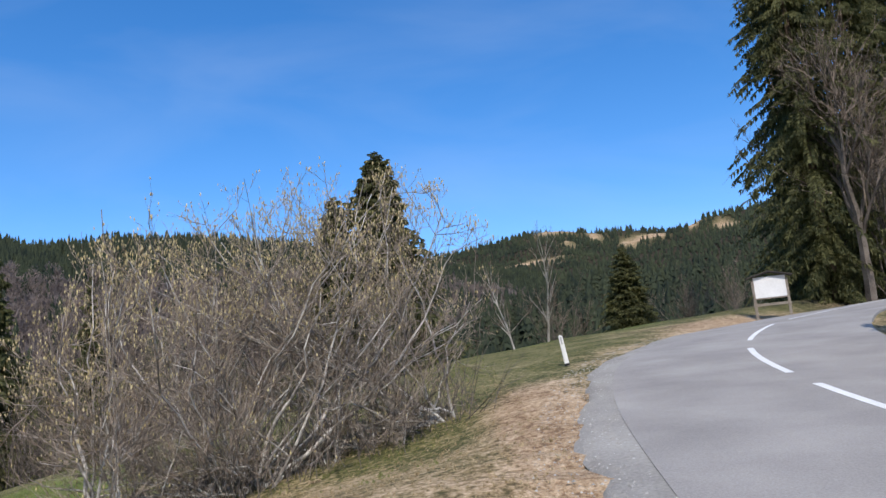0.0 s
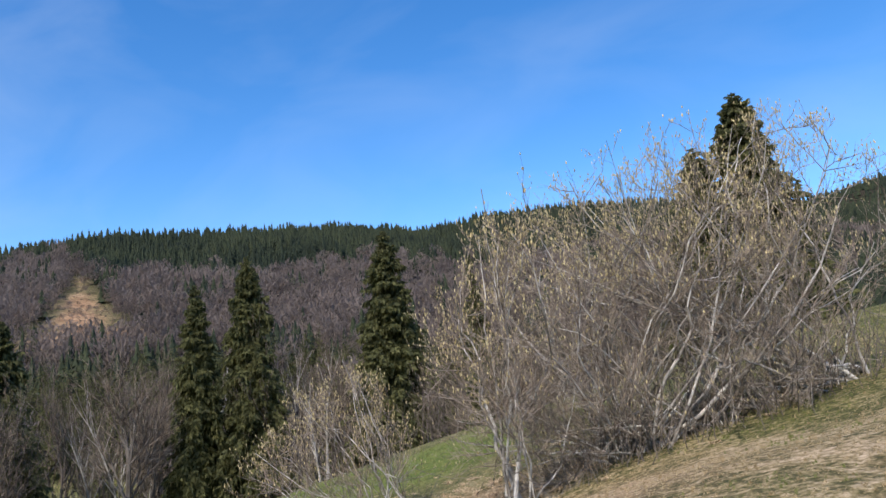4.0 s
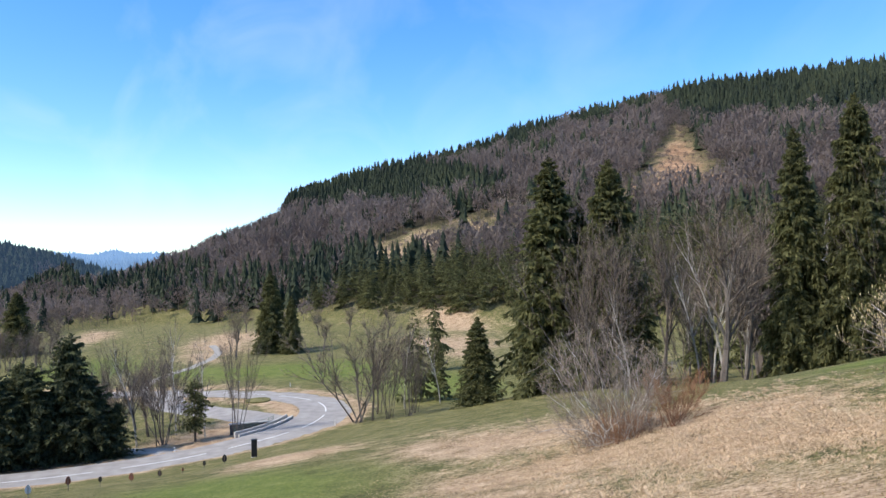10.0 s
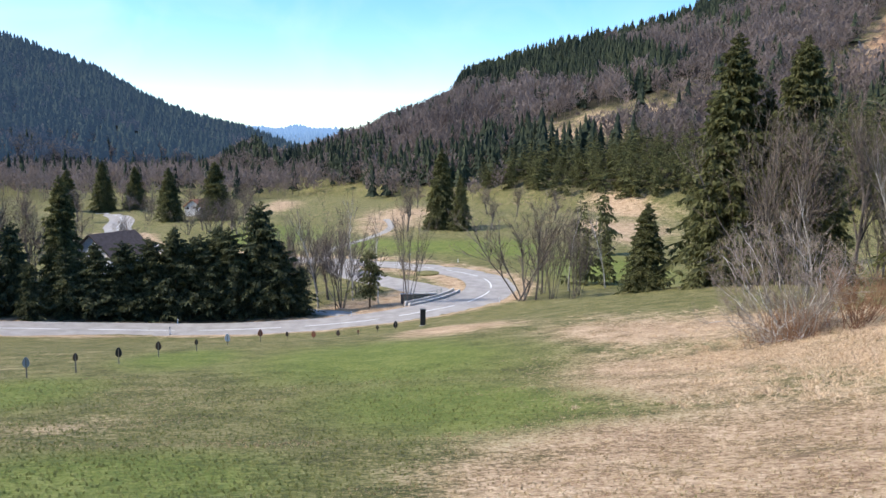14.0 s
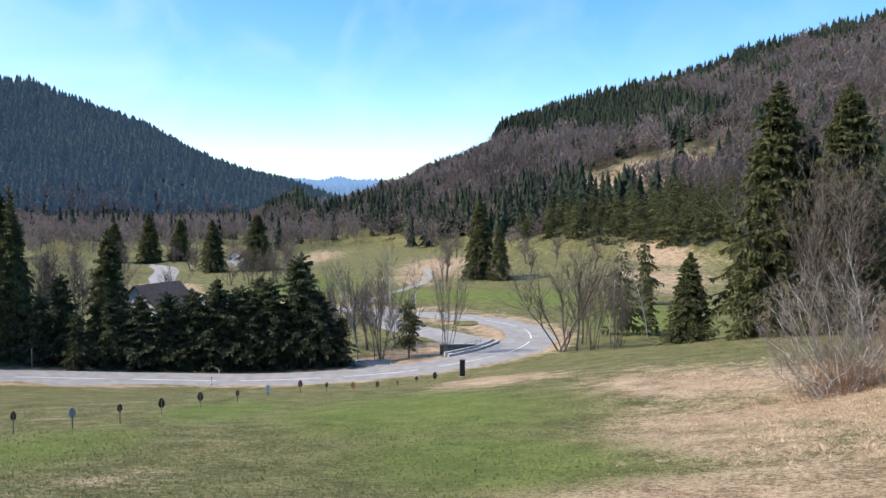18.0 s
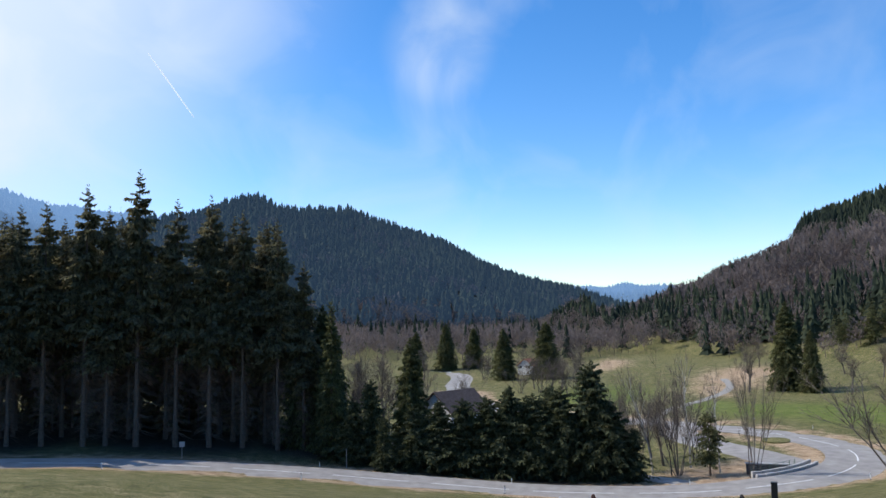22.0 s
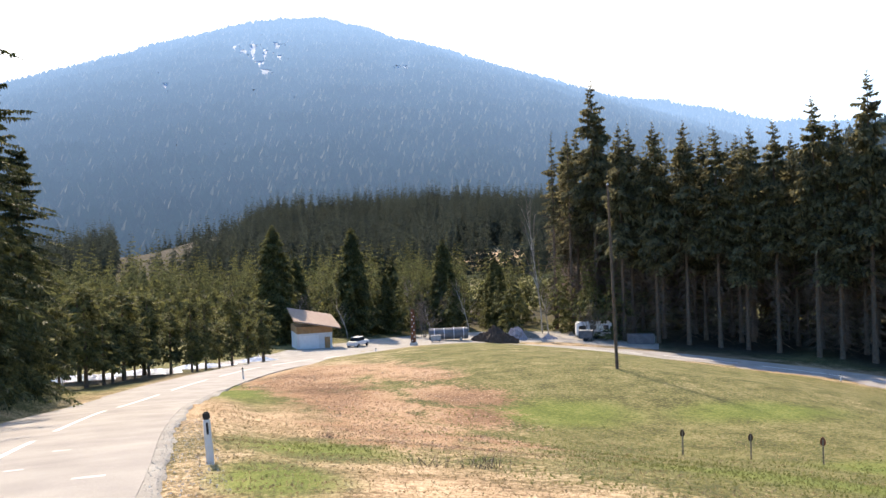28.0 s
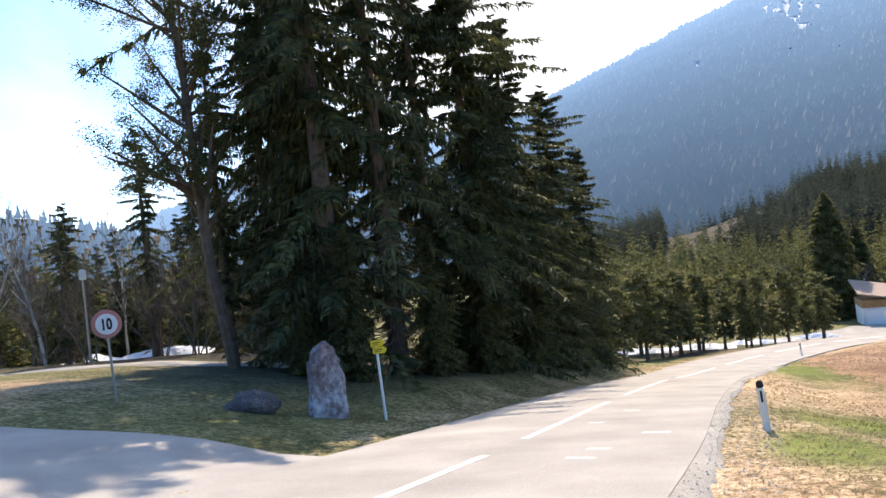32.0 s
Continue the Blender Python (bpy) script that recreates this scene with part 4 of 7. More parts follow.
# bare wood along the foot of the western hills
x, y, g = scatter(31, -800, -300, -330, 160, 8.0)
az, dist = bearing(x, y), np.hypot(x, y)
on = (az > 77) & (az < 119) & (dist > np.where(az < 88, 340, 400) + 60 * waves(x, y, 90, 33)) & (dist < 820) & (hills(x, y) < 8)
wood("valley_beech_wood", "leafless grey-brown wood along the valley foot", BARE_FAR, x[on], y[on], g, 13, 0.85, FAR_TWIGS)
on = on & (g.uniform(0, 1, len(x)) < 0.12)
wood("valley_spruce_wood", "scattered dark spruces along the valley foot", CONE_NEAR, x[on], y[on], g, 17, 0.42, FAR_NEEDLES)
for name, step, tall, tm in (("near_north", 8, 20, CONE_NEAR), ("west", 7.8, 21, CONE_NEAR), ("west_far", 11, 21, CONE_FAR), ("south_wood", 6, 24, MEDIUM), ("alp", 14, 20, CONE_FAR), ("south", 9.5, 23, CONE_FAR), ("south_east", 20, 24, CONE_FAR)):
    line = np.array(CRESTS[name][1])
    pad = 1700 if name == "south" else 1100 if name == "alp" else 450
    x, y, g = scatter(len(name), line[:, 0].min() - pad, line[:, 0].max() + pad, line[:, 1].min() - pad, line[:, 1].max() + pad, step)
    zr = ridge(x, y, *CRESTS[name])
    c = line[((x[:, None] - line[None, :, 0]) ** 2 + (y[:, None] - line[None, :, 1]) ** 2).argmin(1)]
    facing = np.hypot(x, y) < np.hypot(c[:, 0], c[:, 1]) + 60
    on = (zr > ground(x, y) - 12) & (zr > -12) & facing & (np.hypot(x, y) > 250)
    on &= ((blobs(x, y, SNOW) + 0.15 * waves(x, y, 40, 91) < 0.26) | (g.uniform(0, 1, len(x)) < 0.1)) & (blobs(x, y, CLEARINGS) < 0.3)
    if name == "south_wood":
        on &= ground(x, y) + 22 < 1.6 + np.hypot(x, y) * np.interp(bearing(x, y), [140, 150.4, 155.4, 162.7, 169.1, 171.5, 173.5, 177.8, 185], [0.08, 0.0806, 0.0844, 0.0782, 0.0779, 0.06, 0.044, 0.024, 0.015])
    if name == "west":
        bare = on & (zr < 130) & (waves(x, y, 170, 61) + 0.6 * waves(x, y, 50, 62) + 0.5 * g.uniform(-1, 1, len(x)) > 0.62)
        wood("west_beech_wood", "leafless brownish beech wood on the western hill", BARE_FAR, x[bare], y[bare], g, 17, 0.9, WEST_HAZE_TWIGS)
        on &= ~bare
    # south and west woods take the needles with haze painted in
    wood(name + "_spruce_wood", "dark spruce forest covering the mountainside", tm, x[on], y[on], g, tall, 1.25 if name == "south" else 0.95 if name == "south_wood" else 0.7 if name in ("alp", "west", "west_far") else 0.55, MID_NEEDLES if name == "south_wood" else HAZY_NEEDLES if name in ("south", "south_east") else WEST_HAZE_NEEDLES if name in ("west", "west_far") else FAR_NEEDLES)

# woods added on the far plateau at the valley's end; their glow paints its haze
x, y, g = scatter(83, -3300, -1950, -520, 520, 17)
on = waves(x, y, 260, 84) + 0.6 * waves(x, y, 90, 85) > -0.25
wood("plateau_spruce_wood", "distant woods glowing haze-blue on the plateau at the valley's end", CONE_FAR, x[on], y[on], g, 20, 0.9, HAZY_NEEDLES)

# cut branches, stumps and scrub on the felled slopes
x, y, g = scatter(47, -520, -220, 90, 460, 4.0)
on = (blobs(x, y, CLEARINGS) > 0.3) & (g.uniform(0, 1, len(x)) < 0.4) & (hills(x, y) > -14)
wood("clearing_scrub", "cut brushwood and scrub on the felled slope", BARE_FAR, x[on], y[on], g, 2.6, 1.5, FAR_TWIGS, 0.8)

# ---------------------------------------------------------------- trees, one by one
for x, y, tall, wide, kind in (
        (-44.9, 73.4, 27.5, 0.92, "full"), (-56.2, 63.3, 27.5, 0.72, "full_b"), (-60.6, 60, 25.5, 0.7, "full"),
        (-81.2, 43.2, 28, 1.05, "full"), (-76.5, 48.3, 26.5, 0.9, "full_b"), (-80.5, 46.8, 22, 0.8, "full"), (-236, 31, 25, 1.0, "full"), (-229, 36, 17, 0.9, "full_b"),
        (-84.5, 35, 10.5, 1.2, "full"), (-3.7, 46, 14.5, 1.2, "full_b"), (-6.3, 45, 12, 1.2, "full"), (-30, 64, 19, 0.8, "slim"), (17, 73, 11, 1.3, "full"),
        (-119, 4.5, 9, 1.2, "young"), (-293, -62, 20, 1.2, "full"), (-296, -46, 22, 1.3, "full_b"), (-345, -100, 21, 1.2, "full"), (-350, -88, 19, 1.2, "full_b"), (-338, -112, 18, 1.2, "full")):
    spruce(kind, x, y, tall, wide, "dark green spruce standing by itself on the slope", "spruces on the slope")

# the tall spruces above the road, behind the notice board
for x, y, tall in ((21.6, 43.0, 30), (26.0, 45, 32), (31, 49, 31), (26, 54, 33), (37, 51.5, 30)):
    spruce("tall", x, y, tall, 0.74, "very tall dense spruce beside the upper road bend", "spruces at the upper bend")

# out of view; added for the shadow it throws on the upper road
spruce("full", 12.4, 12.4, 11, 0.8, "unseen spruce on the uphill side, added to shade the road")

# the tall stand behind the lower road: its front row, then the trees behind
FRONT = [(-78, -123, 36), (-76, -125.5, 36), (-81.5, -120, 44.5), (-80, -110, 36), (-84, -106, 36), (-87.5, -102.5, 36), (-91, -99, 35), (-94, -96, 33), (-97, -92.5, 36), (-100, -87.5, 39),
         (-102, -85, 36), (-104, -81, 42), (-107, -76, 38), (-109.5, -71.5, 39), (-112, -67, 37), (-113.5, -61.5, 35), (-110.9, -50.8, 25), (-115.4, -39.4, 20), (-111.5, -44.5, 13), (-107.5, -41, 8)]
g = np.random.RandomState(77)
for k, (x, y, tall) in enumerate(FRONT):
    spruce("spindly" if k < 2 else ("stand", "stand_b", "stand")[k % 3] if k < 16 else ("slim", "full", "fir", "fir")[k - 16], x, y, tall * (1.05 if k < 16 else 1), 0.95 if k < 16 else 0.85, "tall dark spruce at the edge of the roadside stand", "stand of tall spruces")
BACK = []
for row in range(1, 6):
    for k in range(17):
        x0, y0 = np.interp(k, range(16), [f[0] for f in FRONT[:16]]), np.interp(k, range(16), [f[1] for f in FRONT[:16]])
        if row > 2:
            BACK.append((x0 - row * 5.2 + g.uniform(-2, 2), y0 - row * 3.6 + g.uniform(-2, 2)))
            continue
        spruce("stand" if (k + row) % 2 else "stand_b", x0 - row * 5.2 + g.uniform(-2, 2), y0 - row * 3.6 + g.uniform(-2, 2), g.uniform(33, 39), 1.0, "tall dark spruce inside the roadside stand", "stand of tall spruces")

for x, y, tall in ((-117, -64, 33), (-118, -70, 36), (-125, -68, 35), (-115.8, -58, 31)):
    spruce("stand_b", x, y, tall, 0.95, "dark spruce at the end of the roadside stand", "stand of tall spruces")

for x, y, tall in ((-118.5, -60, 25), (-120, -55, 22), (-123, -58, 24), (-116, -53.5, 19)):
    spruce("full_b", x, y, tall, 0.7, "dark spruce at the end of the roadside stand", "stand of tall spruces")

# the row of dense dark firs along the lower road
for x, y, tall, wide in ((-110, -47, 9, 1.0), (-112, -51, 9, 1.0), (-112, -34, 10, 1.1), (-112.5, -30.5, 10.4, 1.1), (-113, -27, 11, 1.05), (-113.5, -23.5, 12.5, 0.9), (-114, -20, 11.5, 1.05), (-114.6, -16, 12.5, 0.95), (-115.5, -11.5, 16, 0.85),
                         (-114.8, -8.5, 10, 1.0), (-114.8, -6, 7, 1.0), (-117, -25, 10.5, 1.0), (-117.5, -18, 12.5, 1.0), (-116.5, -30, 8, 1.1), (-117, -21.5, 11, 1.1), (-116.5, -13.5, 11, 1.0), (-111, -37.5, 9, 1.0)):
    spruce("fir", x, y, tall * 1.08, wide * 1.12, "dense dark fir in the roadside row", "row of dark firs")

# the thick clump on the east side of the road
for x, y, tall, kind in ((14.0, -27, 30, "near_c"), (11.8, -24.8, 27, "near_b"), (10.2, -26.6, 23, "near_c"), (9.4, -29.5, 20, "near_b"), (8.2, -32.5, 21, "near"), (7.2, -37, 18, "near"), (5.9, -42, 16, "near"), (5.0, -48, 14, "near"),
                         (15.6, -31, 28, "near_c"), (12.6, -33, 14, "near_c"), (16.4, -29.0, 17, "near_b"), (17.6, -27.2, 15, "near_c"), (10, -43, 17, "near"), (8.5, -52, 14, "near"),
                         # low near_d spruces added to imitate the dark shade at the clump's foot
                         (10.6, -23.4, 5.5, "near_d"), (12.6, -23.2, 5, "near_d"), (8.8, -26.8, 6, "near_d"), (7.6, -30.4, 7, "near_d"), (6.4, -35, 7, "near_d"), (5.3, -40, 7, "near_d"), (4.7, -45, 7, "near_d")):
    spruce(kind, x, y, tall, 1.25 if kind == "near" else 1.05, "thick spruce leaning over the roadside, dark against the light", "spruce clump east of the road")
for x, y, tall, kind in ((27.5, -35.5, 13, "near_c"), (31.5, -33.5, 8, "near_c"), (35, -38, 10, "near_b"), (24.5, -38, 9, "near_b"), (22, -41, 11, "near_c"), (40, -37, 8, "near_c"), (30, -44, 12, "near_b"), (38, -46, 10, "near_c"), (20, -45, 14, "near_b"), (46, -42, 9, "near_b"), (26, -52, 14, "near_c"), (52, -50, 10, "near_b"), (21, -37, 8, "near_b"), (34, -48, 11, "near_b"), (43, -50, 10, "near_c")):
    spruce(kind, x, y, tall, 1.15, "spruce in the mixed trees beyond the gravel path", "trees beyond the gravel path")
for x, y, tall in ((4.5, -57, 11), (2, -61.5, 9.5), (-0.5, -66, 10), (-3, -70.5, 9), (-6, -75, 10), (-8.5, -78.5, 9), (-11.5, -82.5, 9.5), (-14, -86, 9), (-15.5, -89, 14), (6, -63, 12), (3, -70, 11), (-2, -77, 11), (3.2, -59.2, 9), (0.8, -63.8, 10.5), (-1.7, -68.2, 9), (-4.5, -72.8, 10), (-7.2, -76.8, 9.5), (-10, -80.5, 9), (-12.8, -84.2, 9.5), (8, -57, 13), (7.5, -54, 13)):
    spruce("young", x + 0.9 * math.sin(y * 3.1), y, tall * (0.66 + 0.14 * math.sin(x * 5.3 + y)), 1.35 + 0.25 * math.sin(y * 1.7), "young spruce with bare lower stem along the road", "row of young spruces")

# conifers behind the yard
g = np.random.RandomState(5)
for x, y, tall in ((-22.8, -123, 19), (-37.6, -129.6, 19), (-30, -140, 14), (-57, -135, 17), (-49, -142, 13), (-66, -131, 14), (-44, -131, 11)):
    spruce("full", x, y, tall, 1.1, "broad spruce at the back of the yard", "spruces behind the yard")
SLIGHT = spruce_crown(91, 14.0, 2.9, low=0.03, whorl=0.75, per=6, lets=4, hang=1, spray=1.3, broad=0.55, ragged=0.5, lump=0.25, droop=0.35, power=0.7)
SLIGHT_TALL = spruce_crown(92, 36.0, 5.2, low=0.25, whorl=1.3, per=6, lets=5, hang=1, spray=1.9, broad=0.8, ragged=0.5, lump=0.25, droop=0.35)
SLIGHT, SLIGHT_TALL = (SLIGHT[0] / 14.0, SLIGHT[1]), (SLIGHT_TALL[0] / 36.0, SLIGHT_TALL[1])
a, d = np.radians(g.uniform(144, 187, 440)), 136 + 230 * g.uniform(0, 1, 440) ** 1.2
keep = (np.abs(np.degrees(a) - 152) > 3.5) | (d < 190)
wood("yard_spruce_wood", "mixed dark spruce wood beyond the yard", MEDIUM, (-np.sin(a) * d)[keep], (np.cos(a) * d)[keep], g, 15.5, 1.05, NEEDLES)
BACK = np.array(BACK)
wood("stand_interior_wood", "dense tall spruces deep inside the roadside stand", SLIGHT_TALL, BACK[:, 0], BACK[:, 1], g, 36, 1.1, STAND_NEEDLES)
a, d = np.radians(g.uniform(-152, -131, 90)), g.uniform(58, 110, 90)
wood("thicket_spruce_wood", "young mixed spruce thicket beyond the gravel path", SLIGHT, -np.sin(a) * d, np.cos(a) * d, g, 9.5, 1.4, NEEDLES)
LOW = np.vstack([BACK[::2] + np.array((3.0, 1.0)), BACK[1::3] + np.array((-2.0, -2.0))])
# low spruces added inside the stand, standing in for the darkness between its trunks
wood("stand_dark_filler", "young spruces added to fill the dark gaps of the stand", SLIGHT, LOW[:, 0], LOW[:, 1], g, 24, 1.35, STAND_NEEDLES)
LOW = np.vstack([LOW + np.array((3.0, 2.0)), LOW + g.uniform(-3, 3, LOW.shape), LOW + g.uniform(-3, 3, LOW.shape)])
wood("stand_brush", "brown leafless brush and dead branches filling the floor of the stand", BARE_FAR, LOW[:, 0], LOW[:, 1], g, 17, 0.9, FAR_TWIGS)
a, d = np.radians(g.uniform(14, 74, 34)), g.uniform(105, 190, 34)
wood("foothill_spruce_wood", "dark spruces in the mixed wood below the hill", SLIGHT, -np.sin(a) * d, np.cos(a) * d, g, 19, 1.0, NEEDLES)

# leafless trees
for x, y, tall, wide, kind in (
        (-123, -6, 18, 0.8, "stool"), (-126, 2, 19, 0.8, "birch"), (-122, 6, 16, 0.8, "birch"), (-130, -8, 17, 0.9, "stool"), (-118, 32, 17, 0.6, "stool"), (-121, 37, 16, 0.7, "birch"), (-109, 31, 18, 0.6, "stool"),
       
        (-110.6, 26.7, 20, 1.5, "stool"), (-117, 10.4, 21.5, 0.5, "stool"), (-119.5, 0, 19, 0.9, "stool"), (-112, 36, 16, 0.55, "stool"), (-121, -3.5, 17, 0.9, "birch"),
        (-123, 44, 15, 0.8, "birch"), (-62, 51.5, 20, 1.05, "round"), (-66, 62, 15, 1.0, "round"), (-52, 75, 14, 1.0, "stool"), (-47, 62, 13, 1.0, "birch"), (-38, 68, 13, 0.9, "stool"),
        (-68, 45, 12, 0.8, "birch"), (-50, 84, 15, 1.1, "round"), (-36, 80, 14, 1.1, "stool"), (-72, 70, 16, 1.1, "round"), (-26, 72, 12, 1.0, "stool"), (5, 58, 9.5, 1.0, "birch"), (7.3, 58, 10.5, 1.1, "birch"),
        (9, 62, 8, 1.2, "stool"), (22, 70, 7, 1.3, "stool"), (28, 76, 8, 1.3, "stool"), (22.6, 41.2, 18, 0.9, "round"), (24.6, 42.2, 16, 0.8, "stool"), (-245, -40, 14, 1.2, "stool"), (-255, -30, 13, 1.2, "round"), (-240, -28, 12, 1.3, "stool"), (-150, 0, 14, 1.0, "stool"),
        (-230, 20, 15, 1.2, "round"), (-150, -12, 12, 1.2, "stool"), (-70.2, -121, 27, 0.5, "birch"), (-170, -60, 11, 1.3, "stool"), (-160, -70, 12, 1.3, "stool"), (-136, -52, 15, 1.0, "stool"), (-141, -58, 16, 1.0, "round"), (-133, -56, 14, 1.0, "stool"), (-147, -56, 15, 1.1, "round"), (-138, -45, 14, 1.1, "stool"), (-150, -66, 15, 1.1, "stool"), (-180, -75, 12, 1.3, "round"), (37, -33.5, 10, 1.0, "birch"), (34.5, -35, 11.5, 0.9, "birch"), (39, -39, 10, 1.0, "stool"), (24, -34, 8, 1.0, "stool"), (19.5, -33, 9, 0.8, "stool"), (29.5, -32.5, 7, 1.0, "stool"), (36, -36.5, 9, 1.0, "stool"), (33, -40, 10, 0.9, "birch"), (26, -34, 7, 1.1, "stool"), (42, -38, 11, 1.0, "birch")):
    bare_tree(kind, x, y, tall, wide, group="leafless trees")
g = np.random.RandomState(9)
for k in range(84):
    a, d = radians(g.uniform(12, 62)), g.uniform(84, 150)
    bare_tree(("stool", "round", "birch")[k % 3], -math.sin(a) * d, math.cos(a) * d, g.uniform(16, 25), g.uniform(0.65, 0.95), "leafless alder or ash in the wood below the hill", "wood below the hill")
for x, y, tall, wide in ((-238, -36, 12, 1.2), (-243, -46, 11, 1.3), (-250, -34, 12, 1.2), (-232, -30, 10, 1.3), (-226, -24, 9, 1.4), (-256, -44, 12, 1.2), (-262, -36, 11, 1.3), (-285, 42, 12, 1.3), (-270, 52, 11, 1.3), (-258, 60, 12, 1.3), (-246, 70, 11, 1.3), (-232, 46, 10, 1.3), (-300, 30, 12, 1.3),
                         (-128, -2, 13, 1.0), (-131, 3, 12, 1.0), (-134, -4, 11, 1.1), (-105, 33, 15, 0.6)):
    bare_tree("stool" if int(x) % 2 else "round", x, y, tall, wide, "leafless brownish scrub tree in the valley", "scrub in the valley")
for k in range(22):
    a, d = radians(g.uniform(143, 172)), g.uniform(126, 165)
    bare_tree(("stool", "birch")[k % 2], -math.sin(a) * d, math.cos(a) * d, g.uniform(6, 11), g.uniform(0.9, 1.4), "leafless grey shrub tree at the wood edge", "shrubs behind the yard")
for k in range(24):
    a, d = radians(g.uniform(96, 116)), g.uniform(200, 420)
    bare_tree(("stool", "round")[k % 2], -math.sin(a) * d, math.cos(a) * d, g.uniform(9, 14), 1.3, "leafless tree on the valley floor", "trees on the valley floor")

WHITE_BARK = speckled("pale_bark", (0.17, 0.155, 0.135), (0.62, 0.59, 0.54), 1.6, 0.9, 0.4, bump=0.3)
RUSTY = speckled("rusty_twigs", (0.16, 0.08, 0.045), (0.34, 0.19, 0.11), 2.0, 0.9, 0.5)

# ---------------------------------------------------------------- bushes
def big_bush(name, label, seed, stools, spec, mats, height):
    """A many-stemmed bush grown from several stools: branches and twigs."""
    g = np.random.RandomState(seed)
    stems = []
    for sx, sy, n, reach in stools:
        sz = ground_at(sx, sy) - 0.1
        for _ in range(n):
            a = g.uniform(0, 6.283)
            out = g.uniform(0.15, reach)
            stems.append(((sx + g.normal(0, 0.2), sy + g.normal(0, 0.2), sz), (math.cos(a) * out, math.sin(a) * out, 1), g.uniform(0.5, 0.85) * height, g.uniform(*spec["r"])))
    p0, p1, r0, r1, lv, tips = bare_segments(seed, stems, spec["levels"], spec["spread"], spec["up"], spec["kids"], spec["shrink"], 7, spec["bend"])
    top = empty(name, *stools[0][:2], ground_at(*stools[0][:2]))
    o = np.array(top.matrix_basis.translation)
    for nm, sel, sides, mat, grow in (("stem_frame", lv < 1, 6, mats[0], 1.0), ("branchwork", lv == 1, 4, mats[0], 1.0), ("crown", lv > 1, 3, mats[1], 1.0)):
        v, f = tubes(p0[sel] - o, p1[sel] - o, r0[sel] * grow, r1[sel] * grow, sides) if sides > 3 else ribbons(p0[sel] - o, p1[sel] - o, r0[sel] * 1.15, r1[sel] * 1.15, seed)
        tagged(part(nm, mesh_from(nm, v, f, mat, sides > 3), None, top), kind="stuff")
    return tagged(top, label, "bush")


def bent(start, way, length, bits, bend, up, g):
    """Many bent shoots at once: the points of each."""
    d = way / np.linalg.norm(way, axis=1)[:, None]
    pts = [start]
    for k in range(bits):
        d = d + g.normal(0, bend, d.shape)
        d[:, 2] += up
        d = d / np.linalg.norm(d, axis=1)[:, None]
        pts.append(pts[-1] + d * (length / bits)[:, None])
    return np.stack(pts, 1)


def forks(lines, n, low, g):
    """Places along lines where side shoots start, and the way the line runs there."""
    bits = lines.shape[1] - 1
    t = g.uniform(low, 0.999, (len(lines), n)) * bits
    k = t.astype(int)
    row = np.arange(len(lines))[:, None]
    a, b = lines[row, k], lines[row, k + 1]
    at = a + (b - a) * (t - k)[..., None]
    way = (b - a) / np.linalg.norm(b - a, axis=-1, keepdims=True)
    return at.reshape(-1, 3), way.reshape(-1, 3)


def pieces(lines, r0, r1):
    """The straight pieces of many lines, thinning from r0 to r1."""
    bits = lines.shape[1] - 1
    s = np.linspace(0, 1, bits + 1)
    r = np.broadcast_to(r0, len(lines))[:, None] * (1 - s) + np.broadcast_to(r1, len(lines))[:, None] * s
    return lines[:, :-1].reshape(-1, 3), lines[:, 1:].reshape(-1, 3), r[:, :-1].ravel(), r[:, 1:].ravel()


